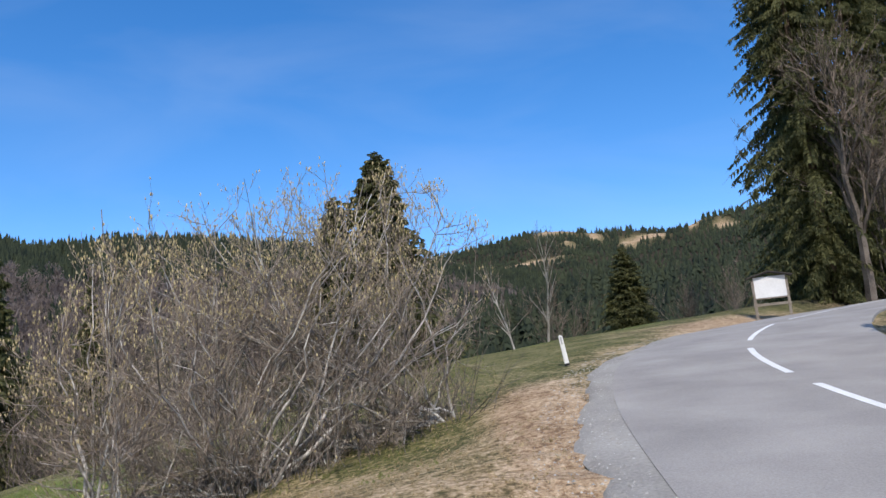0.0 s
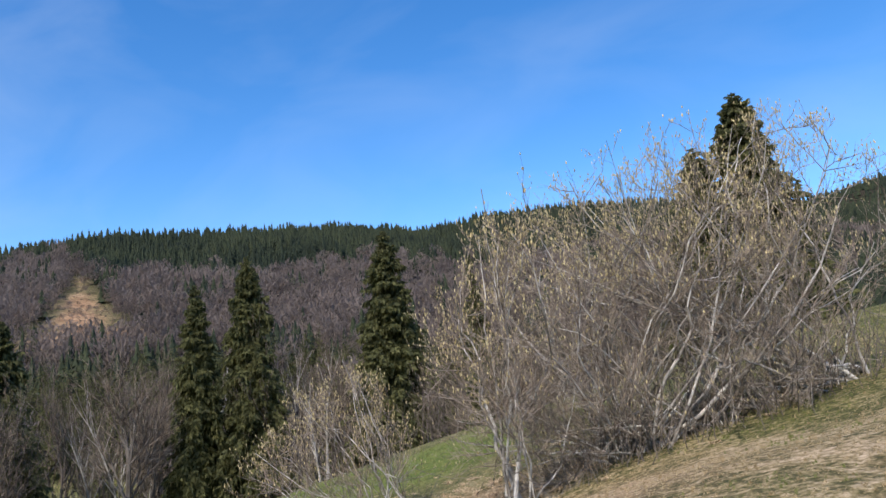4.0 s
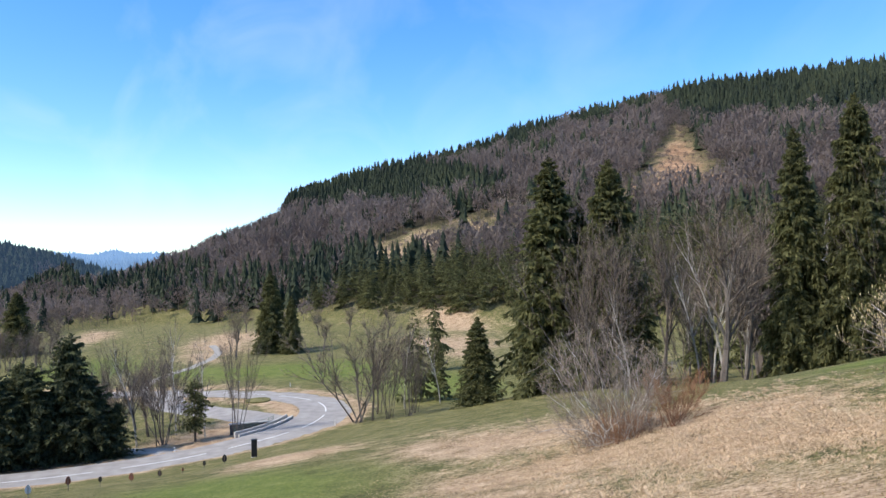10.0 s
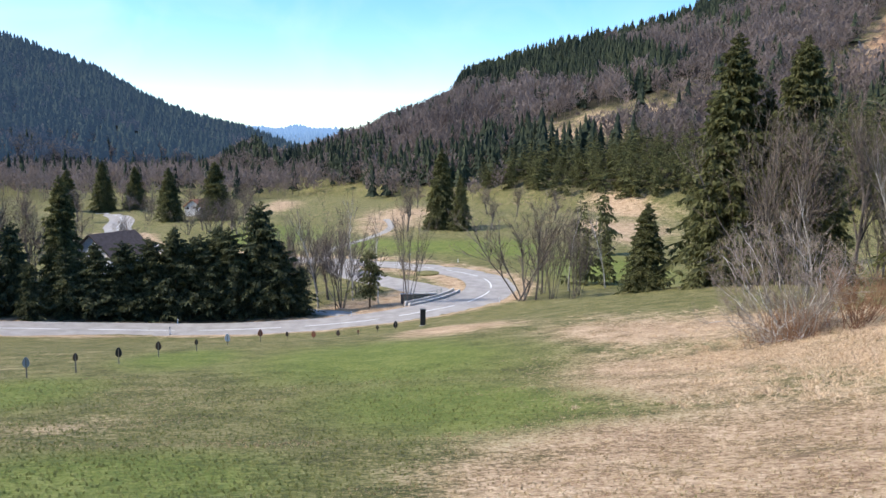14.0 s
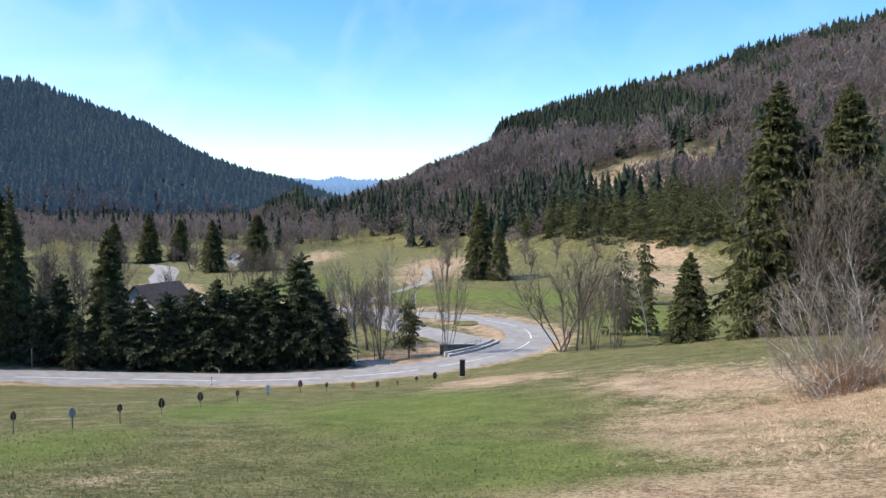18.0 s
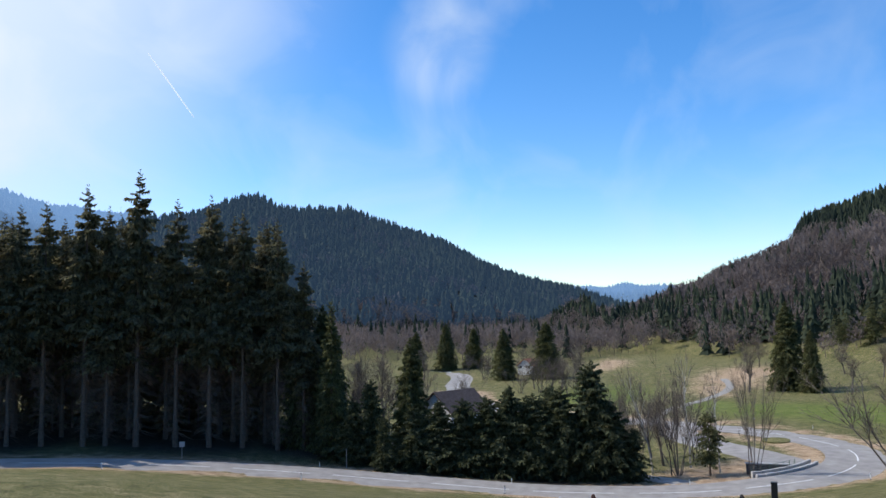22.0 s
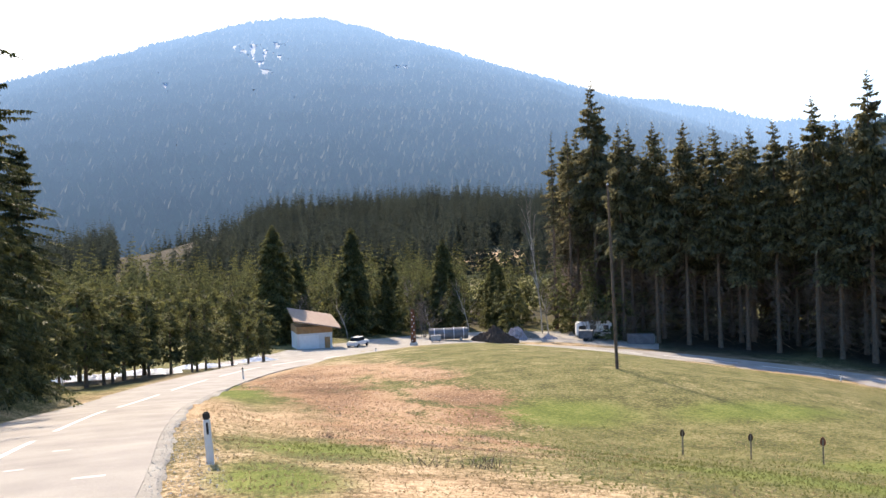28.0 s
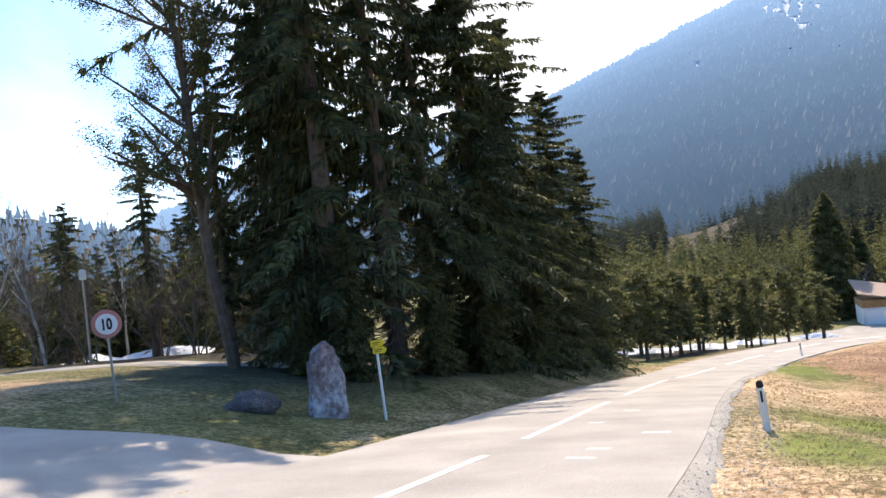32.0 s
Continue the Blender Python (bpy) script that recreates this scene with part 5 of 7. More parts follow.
def willow(name, label, seed, roots, reach, crown_of, stems, limbs, brush, catkins=1.0, shoot_mat=None, many=12, girth=1.0, splay=(0.5, 3.6)):
    """A spreading willow: arching limbs from low stools, fine upright twigs and catkins, dark shoots about its foot."""
    g = np.random.RandomState(seed)
    roots = np.array(roots, float)
    az, far = g.uniform(*reach[:2], stems), g.normal(reach[2], reach[3], stems)
    goal = np.stack([-np.sin(np.radians(az)) * far, np.cos(np.radians(az)) * far, np.zeros(stems)], 1)
    floor = ground_at(*roots[0])
    goal[:, 2] = floor + (np.interp(az, *crown_of) - floor) * g.uniform(0.42, 1.0, stems)
    gap = np.abs(np.hypot(goal[:, None, 0] - roots[None, :, 0], goal[:, None, 1] - roots[None, :, 1]) - g.uniform(*splay, (stems, 1)))
    foot = roots[gap.argmin(1)] + g.normal(0, 0.22, (stems, 2))
    foot = np.concatenate([foot, ground(foot[:, 0], foot[:, 1])[:, None] - 0.08], 1)
    turn = foot + (goal - foot) * np.stack([g.uniform(0.15, 0.75, stems)] * 2 + [g.uniform(0.2, 0.75, stems)], 1)
    s = np.linspace(0, 1, 12)[None, :, None]
    lines = foot[:, None] * (1 - s) ** 2 + 2 * turn[:, None] * s * (1 - s) + goal[:, None] * s ** 2
    lines[:, 1:] += np.cumsum(g.normal(0, 0.07, (stems, 11, 3)), 1)
    # low limbs that lie out sideways
    low = foot[g.randint(0, stems, limbs)]
    a = g.uniform(1.1, 4.9, limbs)
    flat = bent(low, np.stack([np.cos(a), np.sin(a), g.uniform(0.1, 0.5, limbs)], 1), g.uniform(1.4, 3.8, limbs), 11, 0.16, 0.0, g)
    lines = np.concatenate([lines, flat])
    thick = np.where(g.uniform(0, 1, len(lines)) < 0.2, g.uniform(0.035, 0.055, len(lines)), g.uniform(0.012, 0.03, len(lines)))
    thick *= girth
    at, way = forks(lines, many, 0.3, g)
    boughs = bent(at, way + g.normal(0, 0.8, way.shape) + (0, 0, 0.12), g.uniform(0.45, 1.5, len(at)), 4, 0.17, 0.06, g)
    boughs = boughs[boughs[:, -1, 2] < np.interp(bearing(boughs[:, -1, 0], boughs[:, -1, 1]), *crown_of)]
    at, way = forks(boughs, 7, 0.15, g)
    twigs = bent(at, way + g.normal(0, 0.5, way.shape) + (0, 0, 0.22), g.uniform(0.2, 0.65, len(at)), 2, 0.15, 0.1, g)
    top = np.interp(bearing(twigs[:, -1, 0], twigs[:, -1, 1]), *crown_of) + 0.1
    twigs = twigs[twigs[:, -1, 2] < top]
    at, way = forks(twigs, 4, 0.2, g)
    tips = bent(at, way + g.normal(0, 0.4, way.shape) + (0, 0, 0.35), g.uniform(0.08, 0.3, len(at)), 1, 0.1, 0.0, g)
    ob = empty(name, *roots[0], ground_at(*roots[0]))
    o = np.array(ob.matrix_basis.translation)
    for nm, (p0, p1, r0, r1), sides, mat in (("stem_frame", pieces(lines, thick, 0.007), 6, WHITE_BARK), ("branchwork", pieces(boughs, 0.0085, 0.004), 4, PALE_TWIG)):
        tagged(part(nm, mesh_from(nm, *tubes(p0 - o, p1 - o, r0, r1, sides), mat, True), None, ob), kind="stuff")
    fine = [np.concatenate(q) for q in zip(pieces(twigs, 0.0042, 0.003), pieces(tips, 0.0032, 0.002))]
    tagged(part("crown", mesh_from("crown", *ribbons(fine[0] - o, fine[1] - o, fine[2], fine[3], seed), WILLOW_TWIG), None, ob), kind="stuff")
    # catkins, thicker towards the top of the crown
    ends = np.concatenate([tips[:, -1], twigs[:, -1]])
    high = (ends[:, 2] - floor) / (np.interp(bearing(ends[:, 0], ends[:, 1]), *crown_of) - floor)
    ends = ends[g.uniform(0, 1, len(ends)) < catkins * np.clip(1.3 * high - 0.4, 0.04, 0.8)]
    tv = np.array([(0, 0, 0), (0.5, 0, 0.4), (-0.25, 0.43, 0.4), (-0.25, -0.43, 0.4), (0, 0, 1)], float)
    tf = np.array([(0, 2, 1), (0, 3, 2), (0, 1, 3), (1, 2, 4), (2, 3, 4), (3, 1, 4)])
    size = g.uniform(0.6, 1.3, (len(ends), 1)) * np.array([[0.027, 0.027, 0.064]])
    v, f = repeat(tv, tf, ends - o, size, g.uniform(0, 6.28, len(ends)))
    if catkins:
        tagged(part("catkin_veil", mesh_from("catkin_veil", v, f, CATKIN), None, ob, "pale yellowish willow catkins"), kind="stuff")
    if brush:
        q = roots[g.randint(0, len(roots), brush)] + g.normal(0, 0.6, (brush, 2))
        base = np.concatenate([q, ground(q[:, 0], q[:, 1])[:, None] - 0.05], 1)
        shoot = bent(base, np.stack([g.normal(0, 0.35, brush), g.normal(0, 0.35, brush), np.ones(brush)], 1), g.uniform(0.3, 1.9, brush), 4, 0.14, 0.02, g)
        p0, p1, r0, r1 = pieces(shoot, 0.009, 0.004)
        tagged(part("undergrowth", mesh_from("undergrowth", *tubes(p0 - o, p1 - o, r0, r1, 3), shoot_mat or BROWN_BARK), None, ob, "dark brown shoots and dead wood at the foot"), kind="stuff")
    return tagged(ob, label, "bush")


WILLOW_TWIG = speckled("willow_twigs", (0.18, 0.145, 0.112), (0.42, 0.35, 0.275), 2.0, 0.9, 0.4)
willow("willow_bush", "large sprawling leafless willow bush with pale catkins on the bank", 21,
       [(-0.8, 16.2), (-0.2, 15.9), (-1.5, 15.2), (-2.3, 14.7), (-3.1, 14.3), (-3.9, 14.1), (-2.6, 16.0), (-4.6, 15.2)], (-4, 23, 15.4, 1.3),
       ((-5, -3, 2, 8, 13, 17, 20, 24, 28), (4.4, 6.0, 6.3, 6.1, 6.1, 5.7, 5.1, 4.2, 3.0)), 66, 40, 620, 1.0, None, 10, 1.15, (0.8, 5.0))
willow("sapling", "slender pale-barked leafless sapling at the edge of the bush", 22, [(-5.35, 12.5)], (18.5, 27.5, 13.2, 0.6),
       ((16, 20, 23, 26, 30), (4.3, 4.9, 4.9, 4.2, 3.0)), 11, 0, 0)
willow("osier_bush", "dense grey many-stemmed leafless bush by the gully", 23, [(-28, 18), (-26.8, 17.3), (-28.8, 19.2), (-27.6, 17.0)], (53.5, 63, 33, 1.5),
       ((52, 55, 57.5, 59.5, 61.5, 64), (-3.0, -1.3, -0.3, 0.0, -0.6, -2.8)), 40, 16, 420, 0.0, RUSTY, 9, 0.6, (0.3, 2.8))
willow("catkin_shrub", "sparse young willow shrub with pale catkins on the bank", 24, [(-10.0, 15.2), (-9.5, 15.6), (-10.5, 15.5)], (31.5, 40.5, 18.6, 0.5),
       ((29, 32, 35, 38, 42), (0.6, 2.1, 2.6, 2.3, 0.6)), 20, 2, 40, 1.0, None, 7, 0.45)
big_bush("rusty_shrub", "low rusty-brown leafless shrub under the grey bush", 25, [(-25.2, 18.6, 16, 1.2), (-26.4, 19.6, 14, 1.2)],
         dict(r=(0.01, 0.02), levels=2, spread=0.4, up=0.3, kids=(9, 6, 3), shrink=0.5, bend=0.1), (RUSTY, RUSTY), 2.4)

# ---------------------------------------------------------------- roadside and yard things
def box(w, d, h, bevel=0.0, x=0.0, y=0.0, z=0.0, top=1.0):
    """A block standing on z, its top narrowed by top."""
    bm = bmesh.new()
    bmesh.ops.create_cube(bm, size=1.0)
    for v in bm.verts:
        k = top if v.co.z > 0 else 1.0
        v.co = Vector((v.co.x * w * k + x, v.co.y * d * k + y, (v.co.z + 0.5) * h + z))
    if bevel:
        bmesh.ops.bevel(bm, geom=bm.edges[:], offset=bevel, segments=2, affect="EDGES")
    return bm


def rod(r0, r1, h, sides=12, x=0.0, y=0.0, z=0.0, lie=None):
    bm = bmesh.new()
    bmesh.ops.create_cone(bm, cap_ends=True, segments=sides, radius1=r0, radius2=r1, depth=h)
    bmesh.ops.translate(bm, verts=bm.verts, vec=(0, 0, h / 2))
    if lie is not None:
        bmesh.ops.rotate(bm, verts=bm.verts, matrix=Matrix.Rotation(radians(90), 3, lie))
    bmesh.ops.translate(bm, verts=bm.verts, vec=(x, y, z))
    return bm


def plate_of(points, thick, axis="y"):
    """A thin plate with the outline given in the x-z plane."""
    bm = bmesh.new()
    vs = [bm.verts.new((px, -thick / 2, pz)) for px, pz in points]
    f = bm.faces.new(vs)
    r = bmesh.ops.extrude_face_region(bm, geom=[f])
    bmesh.ops.translate(bm, verts=[v for v in r["geom"] if isinstance(v, bmesh.types.BMVert)], vec=(0, thick, 0))
    bmesh.ops.recalc_face_normals(bm, faces=bm.faces[:])
    return bm


def facing(x, y):
    """The turn that points a thing's front at the viewer's spot."""
    return math.degrees(math.atan2(-x, y)) + 0.0


STEEL = speckled("galvanised_steel", (0.3, 0.3, 0.3), (0.42, 0.42, 0.42), 4, 0.45, metal=0.7)
RED = speckled("sign_red", (0.46, 0.16, 0.13), (0.56, 0.23, 0.19), 4, 0.5)
YELLOW = speckled("sign_yellow", (0.75, 0.5, 0.02), (0.85, 0.6, 0.05), 4, 0.5)
ROCK = speckled("pale_rock", (0.1, 0.085, 0.09), (0.42, 0.38, 0.4), 1.6, 0.9, bump=0.8, c2=(0.6, 0.57, 0.58), fine=5)
DARK_ROCK = speckled("dark_rock", (0.05, 0.05, 0.05), (0.14, 0.13, 0.13), 2.5, 0.9, bump=0.6)
ROOF = speckled("brown_roof", (0.27, 0.19, 0.15), (0.4, 0.3, 0.24), 2, 0.8, bump=0.2)
PLASTER = speckled("white_plaster", (0.6, 0.59, 0.57), (0.74, 0.73, 0.71), 1, 0.9)
PLANK = speckled("brown_boards", (0.3, 0.16, 0.07), (0.46, 0.27, 0.14), 2, 0.85)
GLASS = speckled("dark_window", (0.02, 0.025, 0.03), (0.05, 0.055, 0.06), 2, 0.12)
CONCRETE = speckled("concrete", (0.4, 0.39, 0.37), (0.56, 0.55, 0.52), 1.5, 0.9, bump=0.2)
TANK = speckled("tank_grey", (0.1, 0.1, 0.105), (0.2, 0.2, 0.21), 1.5, 0.5)
RUST = speckled("rusty_brown", (0.09, 0.035, 0.02), (0.2, 0.085, 0.045), 3, 0.9, bump=0.3)
GRAVEL = speckled("gravel", (0.24, 0.225, 0.2), (0.42, 0.4, 0.36), 0.8, 0.95, bump=0.5, fine=30)
SNOWY = speckled("old_snow", (0.72, 0.74, 0.78), (0.86, 0.87, 0.89), 1.2, 0.7, bump=0.3)
BLUE_GREY = speckled("blue_grey_paint", (0.06, 0.075, 0.09), (0.13, 0.15, 0.17), 2, 0.5)


def delineator(x, y, lean=0.0, rz=0.0, dark=True):
    z = ground_at(x, y)
    ob = empty("delineator_post", x, y, z)
    ob.matrix_basis = pose(x, y, z - 0.03, 0, lean, facing(x, y) + rz)
    part("post_body", box(0.13, 0.085, 0.86, 0.02, top=0.88), WHITE, ob)
    if dark:
        part("cap", box(0.12, 0.08, 0.13, 0.02, z=0.84, top=0.9), BLACK, ob, "black plastic cap")
    part("reflector", box(0.035, 0.1, 0.2, 0.006, z=0.6), BLACK if dark else STEEL, ob, "dark upright reflector strip")
    part("foot", box(0.16, 0.12, 0.06, 0.015), BLACK, ob)
    return tagged(ob, "white plastic roadside delineator post with a dark reflector", "road post", "roadside posts")


for x, y, lean, dark in ((3.4, 21.9, -8, False), (-1.17, -13.3, -3, True), (-7.7, -54.5, -4, True), (-29.5, -92.4, 0, True), (-51, -101.2, 0, True), (-82.7, -69.4, 0, True), (-91, -46, 0, True),
                         (-97.3, -21, 0, True), (-106.8, -22, 0, False), (-104.8, -50, 0, False), (-110.8, 1.5, 0, False), (-110.8, 23.4, 0, False), (-162, 25, 0, False), (4.2, -65.5, 0, True), (-15.5, -95.5, 0, True)):
    delineator(x, y, lean, 0, dark)


# the line of leaf-shaped markers across the field
def marker(x, y, tone, tall, size):
    z = ground_at(x, y)
    ob = empty("leaf_marker", x, y, z, facing(x, y) + (x * 13) % 30 - 15)
    leaf = size * 0.62
    part("stake", box(0.05, 0.04, tall - 0.1 + 0.15, 0.006, z=-0.15), WOOD, ob)
    outline = [(leaf * 0.3 * math.sin(a) * (1 + 0.25 * math.cos(a)), tall - leaf + leaf * 0.5 * (1 - math.cos(a))) for a in np.linspace(0.12, 2 * math.pi - 0.12, 18)]
    bm = plate_of(outline, 0.03)
    part("leaf_plate", bm, tone, ob)
    part("midrib", box(0.022, 0.05, leaf * 0.8, 0.004, z=tall - leaf * 0.9), WOOD, ob)
    return tagged(ob, "small leaf-shaped painted wooden marker on a stake in the meadow", "marker", "markers across the meadow")


BROWN = speckled("brown_paint", (0.06, 0.04, 0.03), (0.13, 0.085, 0.06), 4, 0.8)
RUSSET = speckled("russet_paint", (0.2, 0.07, 0.04), (0.32, 0.13, 0.08), 4, 0.8)
PALE = speckled("pale_paint", (0.6, 0.6, 0.6), (0.75, 0.75, 0.74), 4, 0.7)
GREYISH = speckled("grey_paint", (0.25, 0.26, 0.26), (0.4, 0.41, 0.41), 4, 0.7)
for x, y, tone, tall, size in ((-19.1, -23.1, BROWN, 0.95, 0.45), (-20.85, -21.5, BROWN, 0.95, 0.45), (-22.5, -19.8, RUSSET, 0.95, 0.5), (-24.4, -17.6, BROWN, 0.95, 0.5), (-25.6, -15.9, BROWN, 0.95, 0.62), (-26.8, -14.6, BROWN, 0.95, 0.5),
                               (-32.6, -15.1, BROWN, 0.95, 0.6), (-34.5, -13.5, GREYISH, 0.95, 0.75), (-37, -12.3, BROWN, 0.95, 0.62), (-41.4, -11.6, BLACK, 0.9, 0.85), (-45.8, -10.6, BROWN, 0.95, 0.85), (-51, -9.4, BROWN, 0.8, 0.6),
                               (-56.4, -8.2, PALE, 0.9, 0.95), (-63.6, -6.6, RUSSET, 1.1, 1.0), (-71.8, -5, BROWN, 0.9, 0.75), (-76, -2.7, RUSSET, 0.95, 1.1), (-80, -0.3, BROWN, 0.95, 1.0), (-84, 1.9, RUSSET, 0.7, 0.6), (-86, 4.1, BROWN, 0.9, 0.85), (-86.5, 6.2, BLACK, 1.1, 1.3)):
    marker(x, y, tone, tall, size)

# dark upright box by the bend
z = ground_at(-88, 9.5)
ob = empty("roadside_box", -88, 9.5, z, facing(-88, 9.5))
part("housing", box(0.62, 0.5, 1.85, 0.05), BLACK, ob)
part("hood", box(0.7, 0.58, 0.1, 0.02, z=1.85), BLACK, ob)
part("plinth", box(0.7, 0.58, 0.12, 0.02, z=-0.06), CONCRETE, ob)
tagged(ob, "tall narrow black roadside box beside the bend", "roadside box")

# the notice board with its little roof
bx, by = 15.2, 36.0
z = ground_at(bx, by)
ob = empty("notice_board", bx, by, z, facing(bx, by) + 6)
ob.matrix_basis = pose(bx, by, z, 0, 0, facing(bx, by) + 6) @ Matrix.Scale(0.94, 4)
for sx in (-0.78, 0.78):
    part("board_post", box(0.13, 0.13, 2.25, 0.015, x=sx, z=-0.2), WOOD, ob)
part("panel", box(1.5, 0.08, 1.05, 0.01, z=1.12, y=-0.02), WHITE, ob, "plain white notice panel")
part("sun_strip", box(1.5, 0.1, 0.06, 0.01, z=1.06, y=-0.02), WOOD, ob)
part("crossbar", box(1.75, 0.1, 0.13, 0.01, z=0.72), WOOD, ob)
for sx, lean in ((-0.52, -14), (0.52, 14)):
    bm = box(1.15, 0.55, 0.06, 0.01)
    bmesh.ops.rotate(bm, verts=bm.verts, matrix=Matrix.Rotation(radians(lean), 3, "Y"))
    bmesh.ops.translate(bm, verts=bm.verts, vec=(sx, 0, 2.25))
    part("roof_board", bm, speckled("dark_shingle", (0.04, 0.035, 0.03), (0.09, 0.08, 0.07), 4, 0.9), ob)
tagged(ob, "white notice board under a small dark gabled wooden roof", "notice board")

# the speed sign, the yellow footpath sign and the standing stone
x, y = 12.95, -14.5
ob = empty("speed_sign", x, y, ground_at(x, y))
ob.matrix_basis = pose(x, y, ground_at(x, y) - 0.1, 0, -1.5, facing(x, y) + 4)
part("pole", rod(0.03, 0.03, 2.2, 12), STEEL, ob)
disc = lambda r, t, yy: [rod(r, r, t, 40, lie="X", z=1.98, y=yy)][0]
ring = part("disc", disc(0.34, 0.02, -0.04), RED, ob, "faded red ring")
part("white_field", disc(0.245, 0.012, -0.06), WHITE, ring)
for k, glyph in enumerate(("1", "0")):
    cu = bpy.data.curves.new("digit", "FONT")
    cu.body, cu.size, cu.extrude, cu.offset, cu.align_x = glyph, 0.36, 0.003, 0.014, "CENTER"
    tmp = new("digit", cu)
    dg = bpy.context.evaluated_depsgraph_get()
    me = bpy.data.meshes.new_from_object(tmp.evaluated_get(dg))
    bpy.data.objects.remove(tmp)
    o = part("digit", me, BLACK, ring)
    o.matrix_basis = Matrix.Translation(((-0.075, 0.055)[k], -0.08, 1.98 - 0.125)) @ Matrix.Rotation(radians(90), 4, "X") @ Matrix.Diagonal((0.68, 1.0, 1.0, 1))
tagged(ob, "round speed limit sign with faded red ring on a pole", "road sign")

x, y = 7.5, -17.75
ob = empty("footpath_sign", x, y, 0)
ob.matrix_basis = pose(x, y, ground_at(x, y) - 0.1, 0, -1.5, facing(x, y))
part("pole", rod(0.035, 0.035, 2.1, 12), WHITE, ob)
for zz, sx in ((1.98, 0.02), (1.8, 0.06)):
    pts = [(-0.16, 0), (0.14, 0), (0.2, 0.085), (0.14, 0.17), (-0.16, 0.17)]
    bm = plate_of([(px + sx, pz + zz) for px, pz in pts], 0.02)
    bmesh.ops.translate(bm, verts=bm.verts, vec=(0, -0.045, 0))
    arm = part("arrow_plate", bm, YELLOW, ob)
    part("text_bar", box(0.2, 0.004, 0.02, 0, x=sx - 0.02, y=-0.06, z=zz + 0.095), BLACK, arm)
    part("text_bar", box(0.15, 0.004, 0.016, 0, x=sx - 0.04, y=-0.06, z=zz + 0.05), BLACK, arm)
tagged(ob, "yellow arrow-shaped footpath sign plates on a white pole", "road sign")


def boulder(name, x, y, w, d, h, seed, mat, label, rough=0.25):
    bm = bmesh.new()
    bmesh.ops.create_icosphere(bm, subdivisions=5, radius=1.0)
    for v in bm.verts:
        c = v.co.copy()
        n1 = noise.noise(c * 1.3 + Vector((seed, 0, 0))) * rough + noise.noise(Vector((c.x * 3, c.y * 3, c.z * 1.2)) + Vector((seed, 5, 0))) * rough * 0.5 + noise.noise(c * 9) * 0.04
        c = c * (1 + n1)
        taper = 1 - 0.28 * max(0.0, c.z)
        v.co = Vector((c.x * w / 2 * taper, c.y * d / 2 * taper, (c.z + 0.75) * h / 1.8))
    me = bpy.data.meshes.new(name)
    bm.to_mesh(me)
    bm.free()
    me.materials.append(mat)
    ob = new(name, me)
    ob.matrix_basis = pose(x, y, ground_at(x, y) - 0.12, 0, 0, facing(x, y))
    return tagged(ob, label, "stone")


def standing_stone(x, y):
    bm = bmesh.new()
    bmesh.ops.create_cube(bm, size=2.0)
    bmesh.ops.subdivide_edges(bm, edges=bm.edges[:], cuts=22, use_grid_fill=True)
    for v in bm.verts:
        c = v.co.copy()
        r = math.hypot(c.x, c.y)
        s = max(abs(c.x), abs(c.y)) / r if r else 1.0
        k = 0.55 + 0.45 * s
        h = (c.z + 1) / 2
        wide = 1.0 - 0.22 * h - 0.42 * max(0.0, h - 0.72) ** 1.2 * 2.2
        notch = 0.13 * max(0.0, 1 - abs(h - 0.68) / 0.1) if c.x > 0.4 else 0.0
        lump = noise.noise(Vector((c.x * 1.4, c.y * 1.4, c.z * 2.0 + 4))) * 0.16 + noise.noise(Vector((c.x * 4, c.y * 4, c.z * 1.6))) * 0.09 + noise.noise(c * 11) * 0.035
        top = -0.16 * (c.x - 0.1) ** 2 - 0.1 * c.y ** 2 if h > 0.8 else 0.0
        v.co = Vector(((c.x * k * wide * (1 + lump) - notch) * 0.5 + 0.05 * h, c.y * k * wide * (1 + lump) * 0.33, h * 2.0 + top + noise.noise(Vector((c.x * 2, c.y * 2, 0))) * 0.12 * h))
    me = bpy.data.meshes.new("standing_stone")
    bm.to_mesh(me)
    bm.free()
    me.materials.append(VEINED)
    ob = new("standing_stone", me)
    ob.matrix_basis = pose(x, y, ground_at(x, y) - 0.12, 0, -2, facing(x, y) + 12)
    return tagged(ob, "tall upright brown stone with a white face by the road", "stone")


VEINED = speckled("veined_stone", (0.1, 0.072, 0.068), (0.26, 0.2, 0.2), 1.1, 0.9, bump=0.9, c2=(0.68, 0.66, 0.69), fine=6)
standing_stone(8.8, -17.2)
boulder("boulder", 10.25, -15.9, 1.35, 0.9, 0.62, 8.0, DARK_ROCK, "low dark boulder lying in the grass")

# lines painted on the road
seg = np.linalg.norm(np.diff(ROAD_LINE[:, :2], axis=0), axis=1)
run = np.concatenate([[0], np.cumsum(seg)])


def on_road(s, side):
    p = np.array([np.interp(s, run, ROAD_LINE[:, k]) for k in range(3)])
    q = np.array([np.interp(s + 0.5, run, ROAD_LINE[:, k]) for k in range(3)])
    t = (q - p)[:2] / np.linalg.norm((q - p)[:2])
    return p[0] - t[1] * side, p[1] + t[0] * side, p[2] + 0.034


def dash(s0, s1, half=0.07):
    n = max(2, int((s1 - s0) / 1.0))
    v, f = [], []
    for k in range(n + 1):
        s = s0 + (s1 - s0) * k / n
        v += [on_road(s, -half), on_road(s, half)]
        if k:
            f.append((2 * k - 2, 2 * k - 1, 2 * k + 1, 2 * k))
    return mesh_from("centre_dash", v, f, PAINT)


